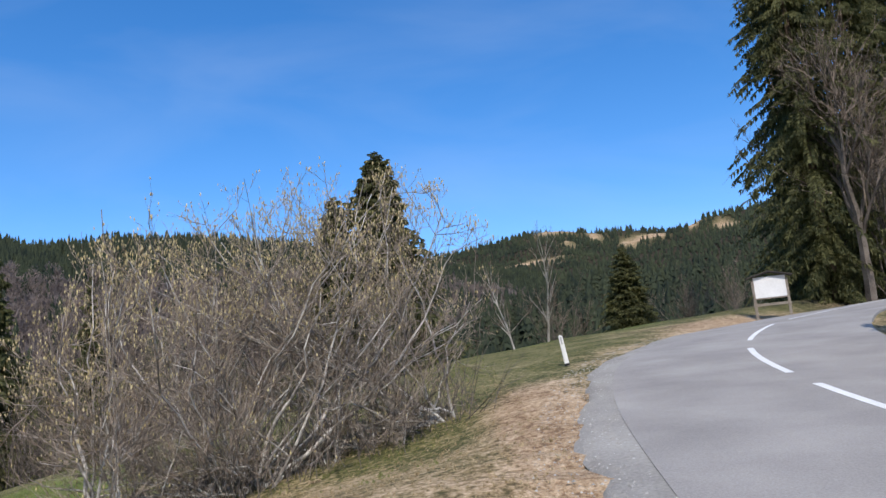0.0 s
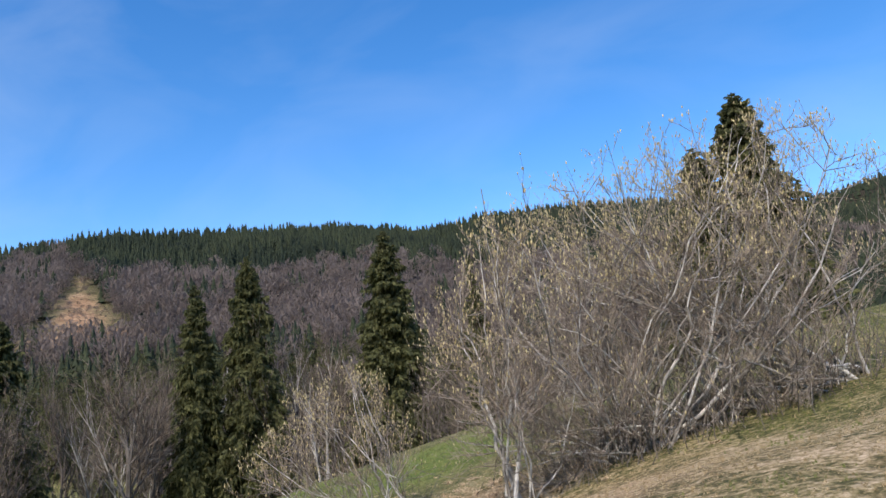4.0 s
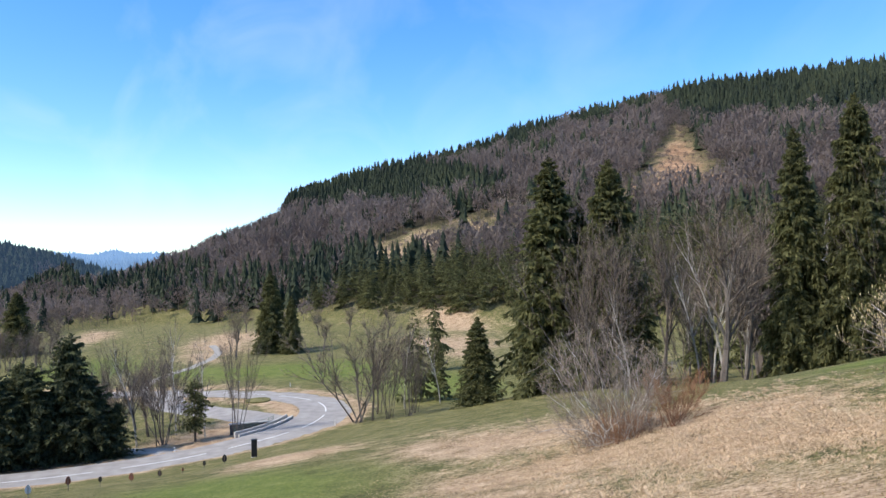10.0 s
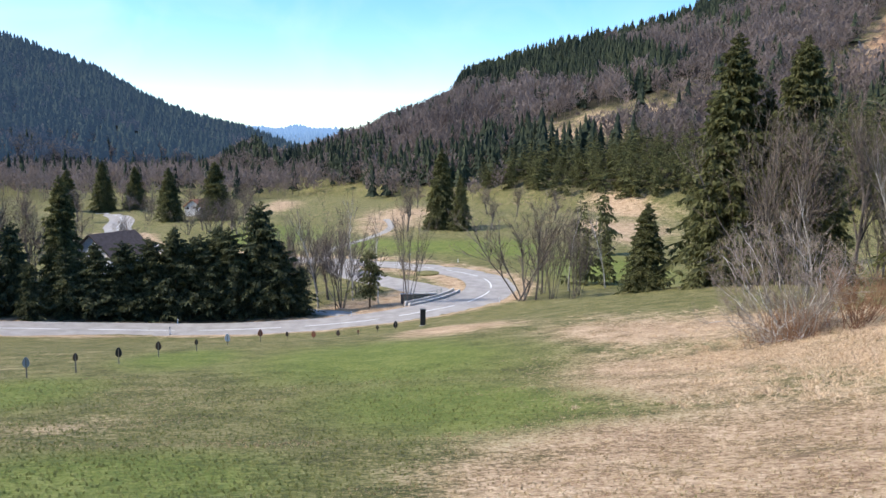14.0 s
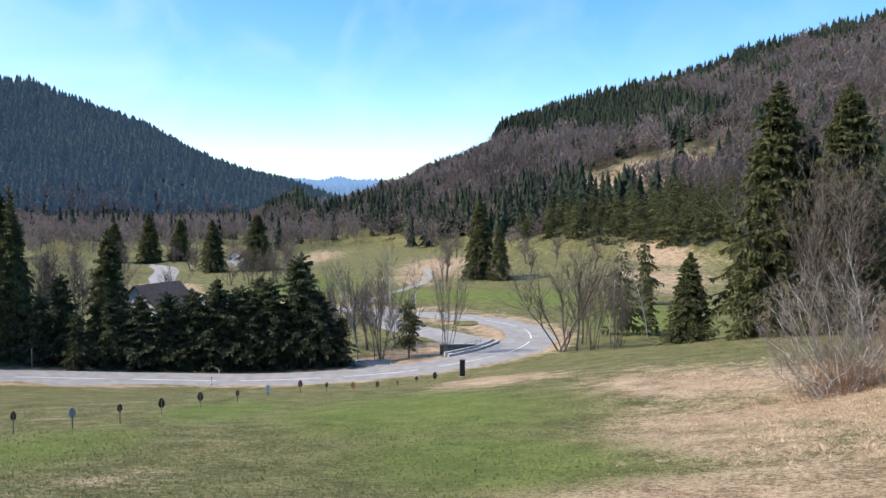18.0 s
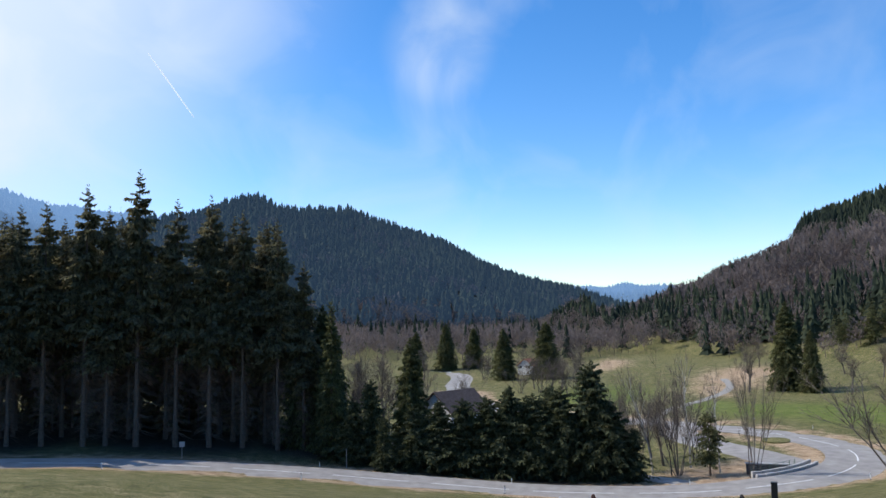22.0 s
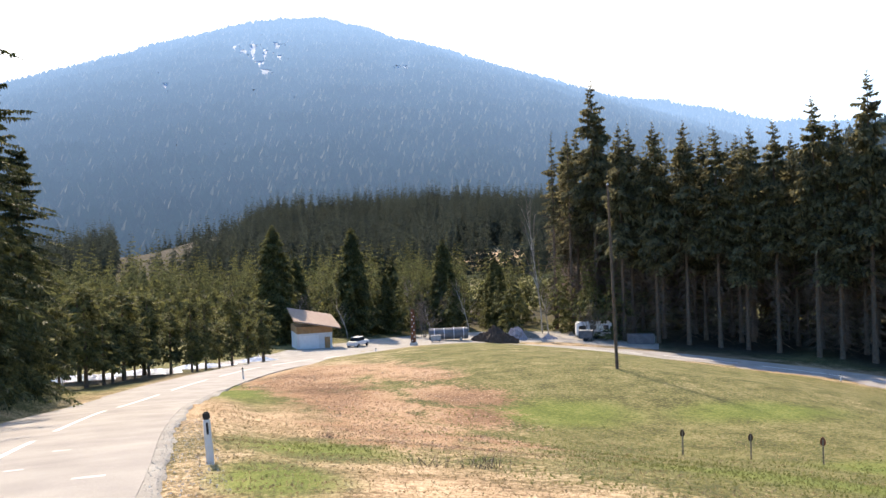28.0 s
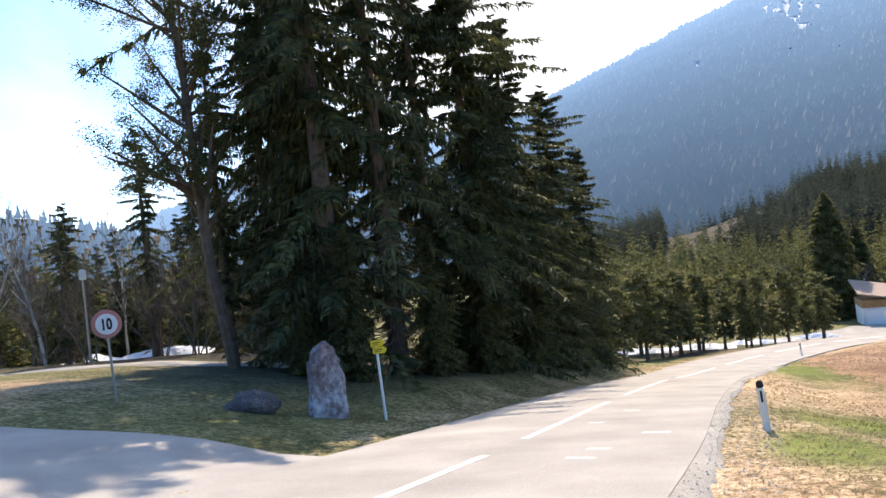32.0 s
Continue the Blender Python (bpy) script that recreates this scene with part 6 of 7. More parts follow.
s_here = run[np.abs(ROAD_LINE[:, :2] - np.array([4.25, 0])).sum(1).argmin()]
spans = [(s_here + a, s_here + b) for a, b in ((-56, -46), (-41, -29.2), (-26.8, -21.4), (-19.2, -13.7), (-12.1, -5), (-3, 0.2), (1.8, 10.4), (12.5, 21.4), (24.2, 33.2), (36, 45), (48, 57))]
s = s_here + 60
while s < run[-1] - 20:
    spans.append((s, s + 10.5))
    s += 13.7
markings = empty("road_marking", 0, 0, 0)
for a, b in spans:
    part("centre_dash", dash(a, b, 0.07 if a - s_here < 62 else 0.1), PAINT, markings)
tagged(markings, "white dashed centre line painted on the asphalt", "road marking", kind="structure")
WORN_PAINT = speckled("worn_paint", (0.3, 0.295, 0.285), (0.75, 0.75, 0.73), 5.0, 0.8)
worn = empty("paint_patch", 0, 0, 0)
for x, y, w in ((1.62, -10.3, 0.42), (1.45, -10.75, 0.36), (0.78, -12.4, 0.42), (0.6, -12.9, 0.36), (1.9, -14.9, 0.3), (1.4, -17.6, 0.35)):
    k = np.hypot(ROAD_LINE[:, 0] - x, ROAD_LINE[:, 1] - y).argmin()
    side = (1 if x < ROAD_LINE[k, 0] else -1) * -np.hypot(ROAD_LINE[k, 0] - x, ROAD_LINE[k, 1] - y)
    vs = []
    for ds in (-0.09, 0.09):
        for dw in (-w / 2, 0, w / 2):
            px, py, pz = on_road(run[k] + ds, side + dw)
            vs.append((px, py, pz - 0.034 + float(np.interp(abs(side + dw) / 3.0, (0, 0.5, 1), (0.03, 0.02, 0.0))) + 0.004))
    part("worn_mark", mesh_from("worn_mark", vs, [(0, 1, 4, 3), (1, 2, 5, 4)], WORN_PAINT), None, worn)
tagged(worn, "worn white paint patches on the road", "road marking", kind="structure")

# loose gravel along the uphill edge of the road
g = np.random.RandomState(71)
edge = []
for k, s in enumerate(np.arange(s_here - 40, s_here + 62, 0.25)):
    fade = float(np.clip((s_here + 4 - s) / 6.0, 0.62, 1.0))
    wide = max(0.08, (0.62 + 0.1 * math.sin(s * 0.7) + 0.05 * math.sin(s * 2.3)) * fade)
    for part_of, dz in ((0.0, -0.034 - 0.01), (0.5, -0.05), (0.85, -0.06), (1.0, -0.14)):
        for_side = -1
        x, y, z = on_road(s, for_side * (2.94 + wide * part_of))
        edge.append((x, y, max(z + dz, ground_at(x, y) + (0.014 if part_of < 1 else -0.05))))
n = len(edge) // 4
q = [(4 * i + j, 4 * i + j + 1, 4 * i + j + 5, 4 * i + j + 4) for i in range(n - 1) for j in range(3)]
tagged(new("gravel_verge", mesh_from("gravel_verge", edge, q, GRAVEL, True)), "strip of loose grey gravel along the asphalt edge", "verge", kind="structure")
spread = g.uniform(0, 1, (9000, 3))
s, off = s_here - 27 + 52 * spread[:, 0], 2.9 + 1.25 * spread[:, 1] ** 1.3
loc = np.array([on_road(a, -c) for a, c in zip(s, off)])
loc[:, 2] = np.maximum(loc[:, 2] - 0.06, ground(loc[:, 0], loc[:, 1])) + 0.008
size = 0.006 + 0.018 * spread[:, 2] ** 4
v, f = repeat(np.array([(1, 0, 0), (0, 1, 0.1), (-1, 0, 0), (0, -1, 0.1), (0.1, 0.1, 0.9)], float), np.array([(0, 1, 4), (1, 2, 4), (2, 3, 4), (3, 0, 4)]), loc, np.stack([size, size * 0.8, size], 1), 6.28 * spread[:, 2] * 7)
tagged(new("loose_stones", mesh_from("loose_stones", v, f, speckled("loose_stone", (0.3, 0.285, 0.26), (0.52, 0.5, 0.46), 3.0, 0.9, 0.6))), "loose small grey stones on the road verge", "gravel", kind="stuff")

# side road, lay-by, tracks and yard
def drape(points, lift):
    ln = along(np.array([(x, y, 0.0) for x, y in points]), 1.0)
    ln[:, 2] = ground(ln[:, 0], ln[:, 1]) + lift
    return ln


def strip(name, points, half, mat, label, lift=0.05, category="road"):
    """A paved strip that follows the land right across its width."""
    ln = drape(points, 0)
    t = np.gradient(ln[:, :2], axis=0)
    t /= np.linalg.norm(t, axis=1)[:, None]
    nrm = np.stack([-t[:, 1], t[:, 0]], 1)
    cols = [ln[:, :2] + nrm * s * half for s in np.linspace(-1, 1, 9)]
    v = np.stack(cols, 1)
    z = ground(v[..., 0], v[..., 1]) + lift
    z[:, 0] -= 0.2
    z[:, -1] -= 0.2
    n, k = z.shape
    i, j = np.meshgrid(np.arange(n - 1), np.arange(k - 1), indexing="ij")
    q = np.stack([i * k + j, i * k + j + 1, (i + 1) * k + j + 1, (i + 1) * k + j], -1).reshape(-1, 4)
    ob = new(name, mesh_from(name, np.concatenate([v, z[..., None]], -1).reshape(-1, 3), q, mat))
    return tagged(ob, label, category, kind="structure")


strip("side_road", [(5.4, -8.0), (9, -8.6), (15, -8.0), (24, -6.0), (36, -3)], 3.9, ASPHALT, "short asphalt side road joining the main road", 0.075)
strip("gravel_path", [(14, -26.5), (18, -26.5), (24, -26.5), (32, -25), (44, -23)], 1.9, GRAVEL, "sunlit gravel path behind the speed sign", 0.05)
strip("layby", [(-116, 17), (-126, 17), (-136, 12), (-145, 6), (-155, 1), (-166, 0)], 4.2, ASPHALT, "asphalt lay-by inside the road bend", 0.08)
strip("house_drive", [(-106.5, 6), (-112, 1.5), (-117, -3), (-124, -14), (-133, -30)], 2.2, ASPHALT, "narrow drive leading to the house behind the firs", 0.08)
strip("farm_track", [(-168, -4), (-190, -2), (-215, 8), (-245, 16), (-270, 16)], 1.4, GRAVEL, "pale farm track across the meadow", 0.08)
strip("yard", [(-22, -98), (-36, -112), (-52, -120), (-70, -117), (-84, -106)], 9.0, GRAVEL, "grey gravel yard beside the lower road", 0.04)
strip("yard_apron", [(-6, -84), (-14, -92), (-26, -106)], 7.0, GRAVEL, "pale gravel apron in front of the shed", 0.05)
a = np.linspace(0, 6.283, 28, endpoint=False)
ring_of = [np.stack([-147.8 + 2.6 * k * np.cos(a), 16.8 + 2.3 * k * np.sin(a), ground(-147.8 + 2.6 * k * np.cos(a), 16.8 + 2.3 * k * np.sin(a)) + h], 1) for k, h in ((1.0, -0.1), (1.0, 0.22), (0.93, 0.22), (0.9, 0.18), (0.5, 0.3), (0.02, 0.34))]
q = [(28 * r + k, 28 * r + (k + 1) % 28, 28 * (r + 1) + (k + 1) % 28, 28 * (r + 1) + k) for r in range(5) for k in range(28)]
ob = new("traffic_island", mesh_from("traffic_island", np.vstack(ring_of), q, GRASS))
tagged(ob, "small oval grass island between road and lay-by", "traffic island", kind="structure")
kerb = empty("culvert_kerb", -116, 14, ground_at(-116, 14))
s_bend = run[np.hypot(ROAD_LINE[:, 0] + 111, ROAD_LINE[:, 1] - 13).argmin()]
for off, high in ((4.75, 0.32), (5.75, 0.5)):
    for k in range(9):
        (x, y, zz), (x1, y1, z1) = on_road(s_bend + k * 1.9, off), on_road(s_bend + k * 1.9 + 1.85, off)
        part("kerb_stone", box(math.hypot(x1 - x, y1 - y), 0.4, high + 0.3, 0.03), CONCRETE, kerb).matrix_basis = kerb.matrix_basis.inverted() @ pose((x + x1) / 2, (y + y1) / 2, zz - 0.3, 0, 0, math.degrees(math.atan2(y1 - y, x1 - x)))
tagged(kerb, "curved pale double concrete kerb round the culvert", "kerb", kind="structure")
RAIL_GREEN = speckled("green_railing", (0.1, 0.16, 0.12), (0.2, 0.27, 0.21), 3, 0.6)
fence = empty("railing", -118, 14, ground_at(-118, 14))
prev = None
for k in range(7):
    x, y, zz = on_road(s_bend + 0.5 + k * 2.0, 6.5)
    base = fence.matrix_basis.translation
    part("railing_post", rod(0.04, 0.04, 1.5, 8, x=x - base.x, y=y - base.y, z=zz - 0.5 - base.z), RAIL_GREEN, fence)
    if prev:
        for up in (0.35, 0.65, 0.95):
            v, f = tubes([np.array(prev) - np.array(base) + (0, 0, up)], [np.array((x, y, zz)) - np.array(base) + (0, 0, up)], [0.03], [0.03], 6)
            part("rail", mesh_from("rail", v, f, RAIL_GREEN), None, fence)
    prev = (x, y, zz)
tagged(fence, "low green metal railing beside the culvert kerb", "railing")
x, y = -120, 12.2
wall = empty("culvert_wall", x, y, ground_at(x, y), facing(x, y) + 8)
part("masonry", box(5.5, 0.5, 1.7, 0.05, z=-0.3), DARK_ROCK, wall)
part("coping", box(5.8, 0.7, 0.16, 0.03, z=1.4), CONCRETE, wall)
tagged(wall, "low dark stone culvert wall with a pale coping", "wall")

# utility pole, small signs and lamps along the lower road
x, y = -28.9, -40.8
ob = empty("utility_pole", x, y, 0)
ob.matrix_basis = pose(x, y, ground_at(x, y) - 0.3, 0, -1.0, facing(x, y))
part("shaft", rod(0.11, 0.07, 12.0, 12), BARK, ob)
part("pole_cap", rod(0.09, 0.04, 0.12, 12, z=12.0), STEEL, ob)
tagged(ob, "dark brown wooden utility pole standing in the meadow", "utility pole")
for x, y, h, w in ((-98.5, -68.8, 2.6, 0.75), (-106.3, -46.4, 2.9, 0.0), (-155, 14, 3.2, 0.35)):
    ob = empty("road_sign", x, y, ground_at(x, y) - 0.1, facing(x, y))
    part("pole", rod(0.05, 0.05, h, 10), STEEL, ob)
    if w:
        part("plate", box(w, 0.03, w, 0.01, y=-0.06, z=h - w), GREYISH, ob, "plain grey sign plate")
    tagged(ob, "slim steel roadside pole with a small plain plate" if w else "slim bare steel pole at the road edge", "road sign")
x, y = 26.9, -29.8
ob = empty("street_lamp", x, y, ground_at(x, y) - 0.1, facing(x, y))
part("pole", rod(0.06, 0.05, 4.2, 12), STEEL, ob)
part("lantern", box(0.34, 0.34, 0.5, 0.04, z=4.15, top=0.9), WHITE, ob, "pale box-shaped lantern")
tagged(ob, "grey post lamp with a box lantern among the trees", "street lamp")


# buildings
def house(x, y, rz, w, d, wall_h, roof_h, walls, roof, label, eave=0.6, windows=(), z=None):
    z = ground_at(x, y) - 0.4 if z is None else z
    ob = empty("house", x, y, z, rz)
    part("wall", box(w, d, wall_h, 0.03), walls, ob)
    part("gable", plate_of([(-w / 2, wall_h), (w / 2, wall_h), (0, wall_h + roof_h)], d - 0.02), walls, ob)
    ln = math.hypot(w / 2, roof_h) + eave
    for sg in (-1, 1):
        bm = box(ln, d + 2 * eave, 0.18, 0.02, x=ln / 2)
        bmesh.ops.rotate(bm, verts=bm.verts, matrix=Matrix.Rotation(math.atan2(roof_h, w / 2), 3, "Y"))
        if sg < 0:
            bmesh.ops.scale(bm, verts=bm.verts, vec=(-1, 1, 1))
            bmesh.ops.reverse_faces(bm, faces=bm.faces[:])
        bmesh.ops.translate(bm, verts=bm.verts, vec=(0, 0, wall_h + roof_h + 0.03))
        part("roof", bm, roof, ob)
    for wx, wz in windows:
        win = part("window", box(1.0, 0.12, 1.2, 0.02, x=wx, y=-d / 2 - 0.03, z=wz), PLASTER, ob)
        part("pane", box(0.84, 0.03, 1.04, 0, x=wx, y=-d / 2 - 0.1, z=wz + 0.08), GLASS, win)
    return tagged(ob, label, "house")


DARK_ROOF = speckled("dark_roof", (0.075, 0.055, 0.045), (0.15, 0.112, 0.095), 2.0, 0.85, bump=0.3)
house(-144, -40.5, 62, 8.5, 10, 5.8, 3.4, PLASTER, DARK_ROOF, "white house with a dark pitched roof behind the firs", windows=((-2, 3.2), (1.8, 3.2), (0, 5.6)))
house(-318, -56, 70, 7, 9, 4.2, 2.6, PLASTER, speckled("orange_roof", (0.3, 0.12, 0.07), (0.42, 0.2, 0.13), 2, 0.85), "white farmhouse with an orange tiled roof far in the valley", windows=((-2, 3), (2, 3)))

x, y = -26.3, -113.5
ob = empty("shed", x, y, ground_at(x, y) - 0.2, facing(x, y) + 8)
ob.matrix_basis = pose(x, y, ground_at(x, y) - 0.2, 0, 0, facing(x, y) + 8) @ Matrix.Diagonal((0.82, 0.9, 0.9, 1))
part("wall", box(6.2, 7.5, 3.0, 0.03), PLASTER, ob)
part("boarding", box(6.3, 7.6, 1.1, 0.02, z=2.9), PLANK, ob, "brown boarded upper wall")
part("garage_door", box(3.4, 0.1, 2.5, 0.03, x=-1.0, y=-3.8, z=0.1), WHITE, ob, "white sectional door")
part("side_door", box(0.95, 0.1, 2.1, 0.02, x=2.2, y=-3.8, z=0.1), PLANK, ob)
bm = box(8.4, 9.6, 0.22, 0.03)
bmesh.ops.rotate(bm, verts=bm.verts, matrix=Matrix.Rotation(radians(11), 3, "Y"))
bmesh.ops.rotate(bm, verts=bm.verts, matrix=Matrix.Rotation(radians(9), 3, "X"))
bmesh.ops.translate(bm, verts=bm.verts, vec=(0.4, -0.3, 4.95))
part("roof", bm, ROOF, ob)
part("fascia", box(0.15, 9.4, 0.3, 0.02, x=4.4, y=-0.3, z=3.45), PLANK, ob)
tagged(ob, "white shed with boarded top and brown lean-to roof", "shed")


def car(x, y, rz, paint, label):
    ob = empty("car", x, y, ground_at(x, y) + 0.02, rz)
    bm = box(4.2, 1.7, 0.62, 0.12, z=0.32, top=0.97)
    part("body", bm, paint, ob)
    cab = part("cabin", box(2.3, 1.5, 0.58, 0.14, x=-0.15, z=0.9, top=0.8), GLASS, ob)
    part("roof_skin", box(1.7, 1.25, 0.06, 0.02, x=-0.15, z=1.45), paint, cab)
    for sx in (-1.3, 1.35):
        for sy in (-0.8, 0.8):
            wh = part("wheel", rod(0.31, 0.31, 0.2, 18, lie="X", x=sx, y=sy + 0.1, z=0.31), BLACK, ob)
            part("rim", rod(0.18, 0.18, 0.21, 12, lie="X", x=sx, y=sy + 0.105, z=0.31), STEEL, wh)
    for sy in (-0.6, 0.6):
        part("headlight", box(0.08, 0.32, 0.14, 0.03, x=2.07, y=sy, z=0.68), PALE, ob)
    return tagged(ob, label, "car")


car(-33, -112, facing(-33, -112) + 60, PALE, "silver car parked beside the shed")

x, y = -76, -113.5
ob = empty("caravan", x, y, ground_at(x, y), facing(x, y) + 8)
ob.matrix_basis = pose(x, y, ground_at(x, y), 0, 0, facing(x, y) + 8) @ Matrix.Scale(1.12, 4)
part("body", box(5.4, 2.2, 2.15, 0.22, z=0.45), WHITE, ob)
part("roof_hatch", box(0.9, 0.7, 0.14, 0.03, z=2.6), WHITE, ob)
for wx, ww in ((-1.8, 1.1), (-0.2, 0.9), (1.8, 0.8)):
    part("window", box(ww, 0.06, 0.62, 0.05, x=wx, y=-1.1, z=1.5), GLASS, ob)
part("stripe", box(5.0, 0.05, 0.16, 0, y=-1.1, z=1.0), BLUE_GREY, ob)
for sy in (-0.9, 0.9):
    part("wheel", rod(0.33, 0.33, 0.2, 16, lie="X", x=0.2, y=sy + 0.1, z=0.33), BLACK, ob)
part("drawbar", box(1.2, 0.1, 0.1, 0.01, x=-3.2, z=0.5), STEEL, ob)
tagged(ob, "white touring caravan parked in the yard", "caravan")

x, y = -72.8, -111
ob = empty("trailer", x, y, ground_at(x, y), facing(x, y) - 10)
part("box", box(2.3, 1.4, 1.25, 0.05, z=0.5), BLUE_GREY, ob)
part("lid", box(2.4, 1.5, 0.12, 0.03, z=1.75), GREYISH, ob)
for sy in (-0.7, 0.7):
    part("wheel", rod(0.3, 0.3, 0.18, 14, lie="X", y=sy + 0.09, z=0.3), BLACK, ob)
tagged(ob, "blue-grey box trailer beside the caravan", "trailer")

x, y = -50, -117
ob = empty("storage_tank", x, y, ground_at(x, y), facing(x, y) + 4)
part("shell", rod(0.95, 0.95, 6.4, 24, lie="Y", x=-3.2, z=1.15), TANK, ob)
for sx in (-2.4, -0.8, 0.8, 2.4):
    part("band", rod(0.98, 0.98, 0.12, 24, lie="Y", x=sx, z=1.15), PALE, ob)
for sx in (-2, 2):
    part("saddle", box(0.3, 1.5, 0.6, 0.02, x=sx), CONCRETE, ob)
tagged(ob, "long grey cylindrical tank lying in the yard", "tank")
x, y = -46.5, -114
ob = empty("tool_box", x, y, ground_at(x, y), facing(x, y))
part("box", box(1.6, 0.9, 0.9, 0.05, z=0.25), GREYISH, ob)
for sx in (-0.6, 0.6):
    part("leg", box(0.12, 0.6, 0.3, 0.01, x=sx), BLACK, ob)
tagged(ob, "small grey metal box standing on feet", "box")


def heap(name, x, y, w, d, h, seed, mat, label, cat):
    """A loose pile: a rough mound with lumps."""
    g = np.random.RandomState(seed)
    n = 34
    u, v = np.meshgrid(np.linspace(-1, 1, n), np.linspace(-1, 1, n))
    r = np.hypot(u, v)
    z = np.clip(1 - r ** 1.6, -0.15, 1) * h * (0.8 + 0.35 * waves(u * 3, v * 3, 3, seed)) + 0.14 * h * g.uniform(-1, 1, u.shape)
    c, s = math.cos(radians(facing(x, y))), math.sin(radians(facing(x, y)))
    px, py = u * w / 2, v * d / 2
    vs = np.stack([x + px * c - py * s, y + px * s + py * c, ground_at(x, y) + z], -1).reshape(-1, 3)
    i, j = np.meshgrid(np.arange(n - 1), np.arange(n - 1), indexing="ij")
    q = np.stack([i * n + j, i * n + j + 1, (i + 1) * n + j + 1, (i + 1) * n + j], -1).reshape(-1, 4)
    return tagged(new(name, mesh_from(name, vs, q, mat)), label, cat)


heap("brush_mound", -57, -114.5, 8.5, 4, 2.3, 4, BROWN, "dark heap of logs and brushwood in the yard", "heap")
heap("rubble_pile", -62.5, -116.5, 3.6, 3, 2.6, 6, ROCK, "pale heap of rubble and boards", "heap")
heap("stone_pile", -68, -115, 3.0, 2, 0.9, 7, ROCK, "low pile of pale stones", "heap")
heap("plank_pile", -65.5, -118, 4.0, 2, 1.2, 8, WOOD, "grey pile of old planks", "heap")
x, y = -81, -107
ob = empty("container", x, y, ground_at(x, y) - 0.05, facing(x, y) + 5)
part("body", box(4.4, 2.0, 1.7, 0.04), TANK, ob)
for k in range(10):
    part("rib", box(0.08, 0.05, 1.5, 0.01, x=-2.0 + k * 0.44, y=-1.02, z=0.1), TANK, ob)
part("door_frame", box(0.08, 1.8, 1.5, 0.01, x=2.21, z=0.1), STEEL, ob)
tagged(ob, "low dark grey steel container at the wood edge", "container")
x, y = -41, -109.5
ob = empty("carved_column", x, y, ground_at(x, y) - 0.1, facing(x, y))
part("column", rod(0.45, 0.3, 5.6, 10), RUST, ob)
for k in range(9):
    part("disc", rod(0.085, 0.085, 0.12, 10, lie="X", x=(0.12 if k % 2 else -0.14), y=-0.34, z=0.9 + k * 0.52), PALE, ob, "pale round disc")
part("base_stone", box(1.2, 1.0, 0.7, 0.15), CONCRETE, ob)
tagged(ob, "tall rust-brown carved column with pale discs on a stone base", "column")

# old snow behind the young spruces
for x, y, w, d, k in ((-1, -80, 9, 5, 1), (3.5, -73, 6, 4, 2), (-8, -88, 8, 4, 3), (9, -62, 6, 3, 4), (-15, -94, 5, 3, 5), (12.5, -56, 5, 3, 6), (29, -38, 6, 3, 7), (37, -41, 5, 3, 8), (22, -44, 6, 3, 9)):
    heap("snow_patch", x, y, w, d, 0.55, 20 + k, SNOWY, "patch of old white snow lying under the spruces", "snow")

# the leaning pine at the path, open-crowned
p0, p1, r0, r1, lv, tips = bare_segments(61, [((0, 0, -0.3), (0.09, 0.06, 1), 16.5, 0.23)], 3, 0.6, 0.02, (34, 8, 4), 0.23, 9, 0.05)
ob = empty("pine_tree", 15.2, -23.4, ground_at(15.2, -23.4))
thick = lv < 2
part("trunk", mesh_from("trunk", *tubes(p0[thick], p1[thick], r0[thick], r1[thick], 7), BARK), None, ob)
g = np.random.RandomState(3)
pick = np.repeat(np.vstack([tips, p1[lv == 2]]), 26, 0)
pick = pick[pick[:, 2] > 4.5]
tv = np.array([(0, 0, 0), (0.05, 0.015, 0.09), (-0.03, 0.045, 0.1), (0.015, -0.05, 0.09)], float)
tf = np.array([(0, 1, 2), (0, 2, 3), (0, 3, 1)])
v, f = repeat(tv, tf, pick + g.normal(0, 0.15, pick.shape), g.uniform(0.35, 0.8, (len(pick), 1)) * np.array([[1, 1, 0.7]]), g.uniform(0, 6.28, len(pick)))
tagged(part("crown", mesh_from("crown", v, f, NEEDLES), None, ob), kind="stuff")
tagged(ob, "open-crowned pine with a dark bare trunk by the gravel path", "tree")

# contrail high over the western hills
a, b = Vector((-2380, -1826, 991)), Vector((-2478, -1691, 757))
u = (b - a).normalized().cross(Vector((a.x, a.y, 0)).normalized()).normalized()
n = 24
vs, fs = [], []
for k in range(n + 1):
    c = a.lerp(b, k / n)
    w = 1.3 + 2.0 * math.sin(k / n * 3.0) * (1 - 0.4 * k / n)
    vs += [c - u * w, c + u * w]
    if k:
        fs.append((2 * k - 2, 2 * k - 1, 2 * k + 1, 2 * k))
# emission paints the sunlit white of the trail
glowing_vapour, _, _, vb = material("glowing_vapour", 1.0)
vb.inputs["Base Color"].default_value = (0.9, 0.9, 0.9, 1)
vb.inputs["Emission Color"].default_value, vb.inputs["Emission Strength"].default_value = (1, 1, 1, 1), 0.6
tagged(new("backdrop_contrail", mesh_from("backdrop_contrail", vs, fs, glowing_vapour)), "short white condensation trail in the sky", "sky", kind="structure")

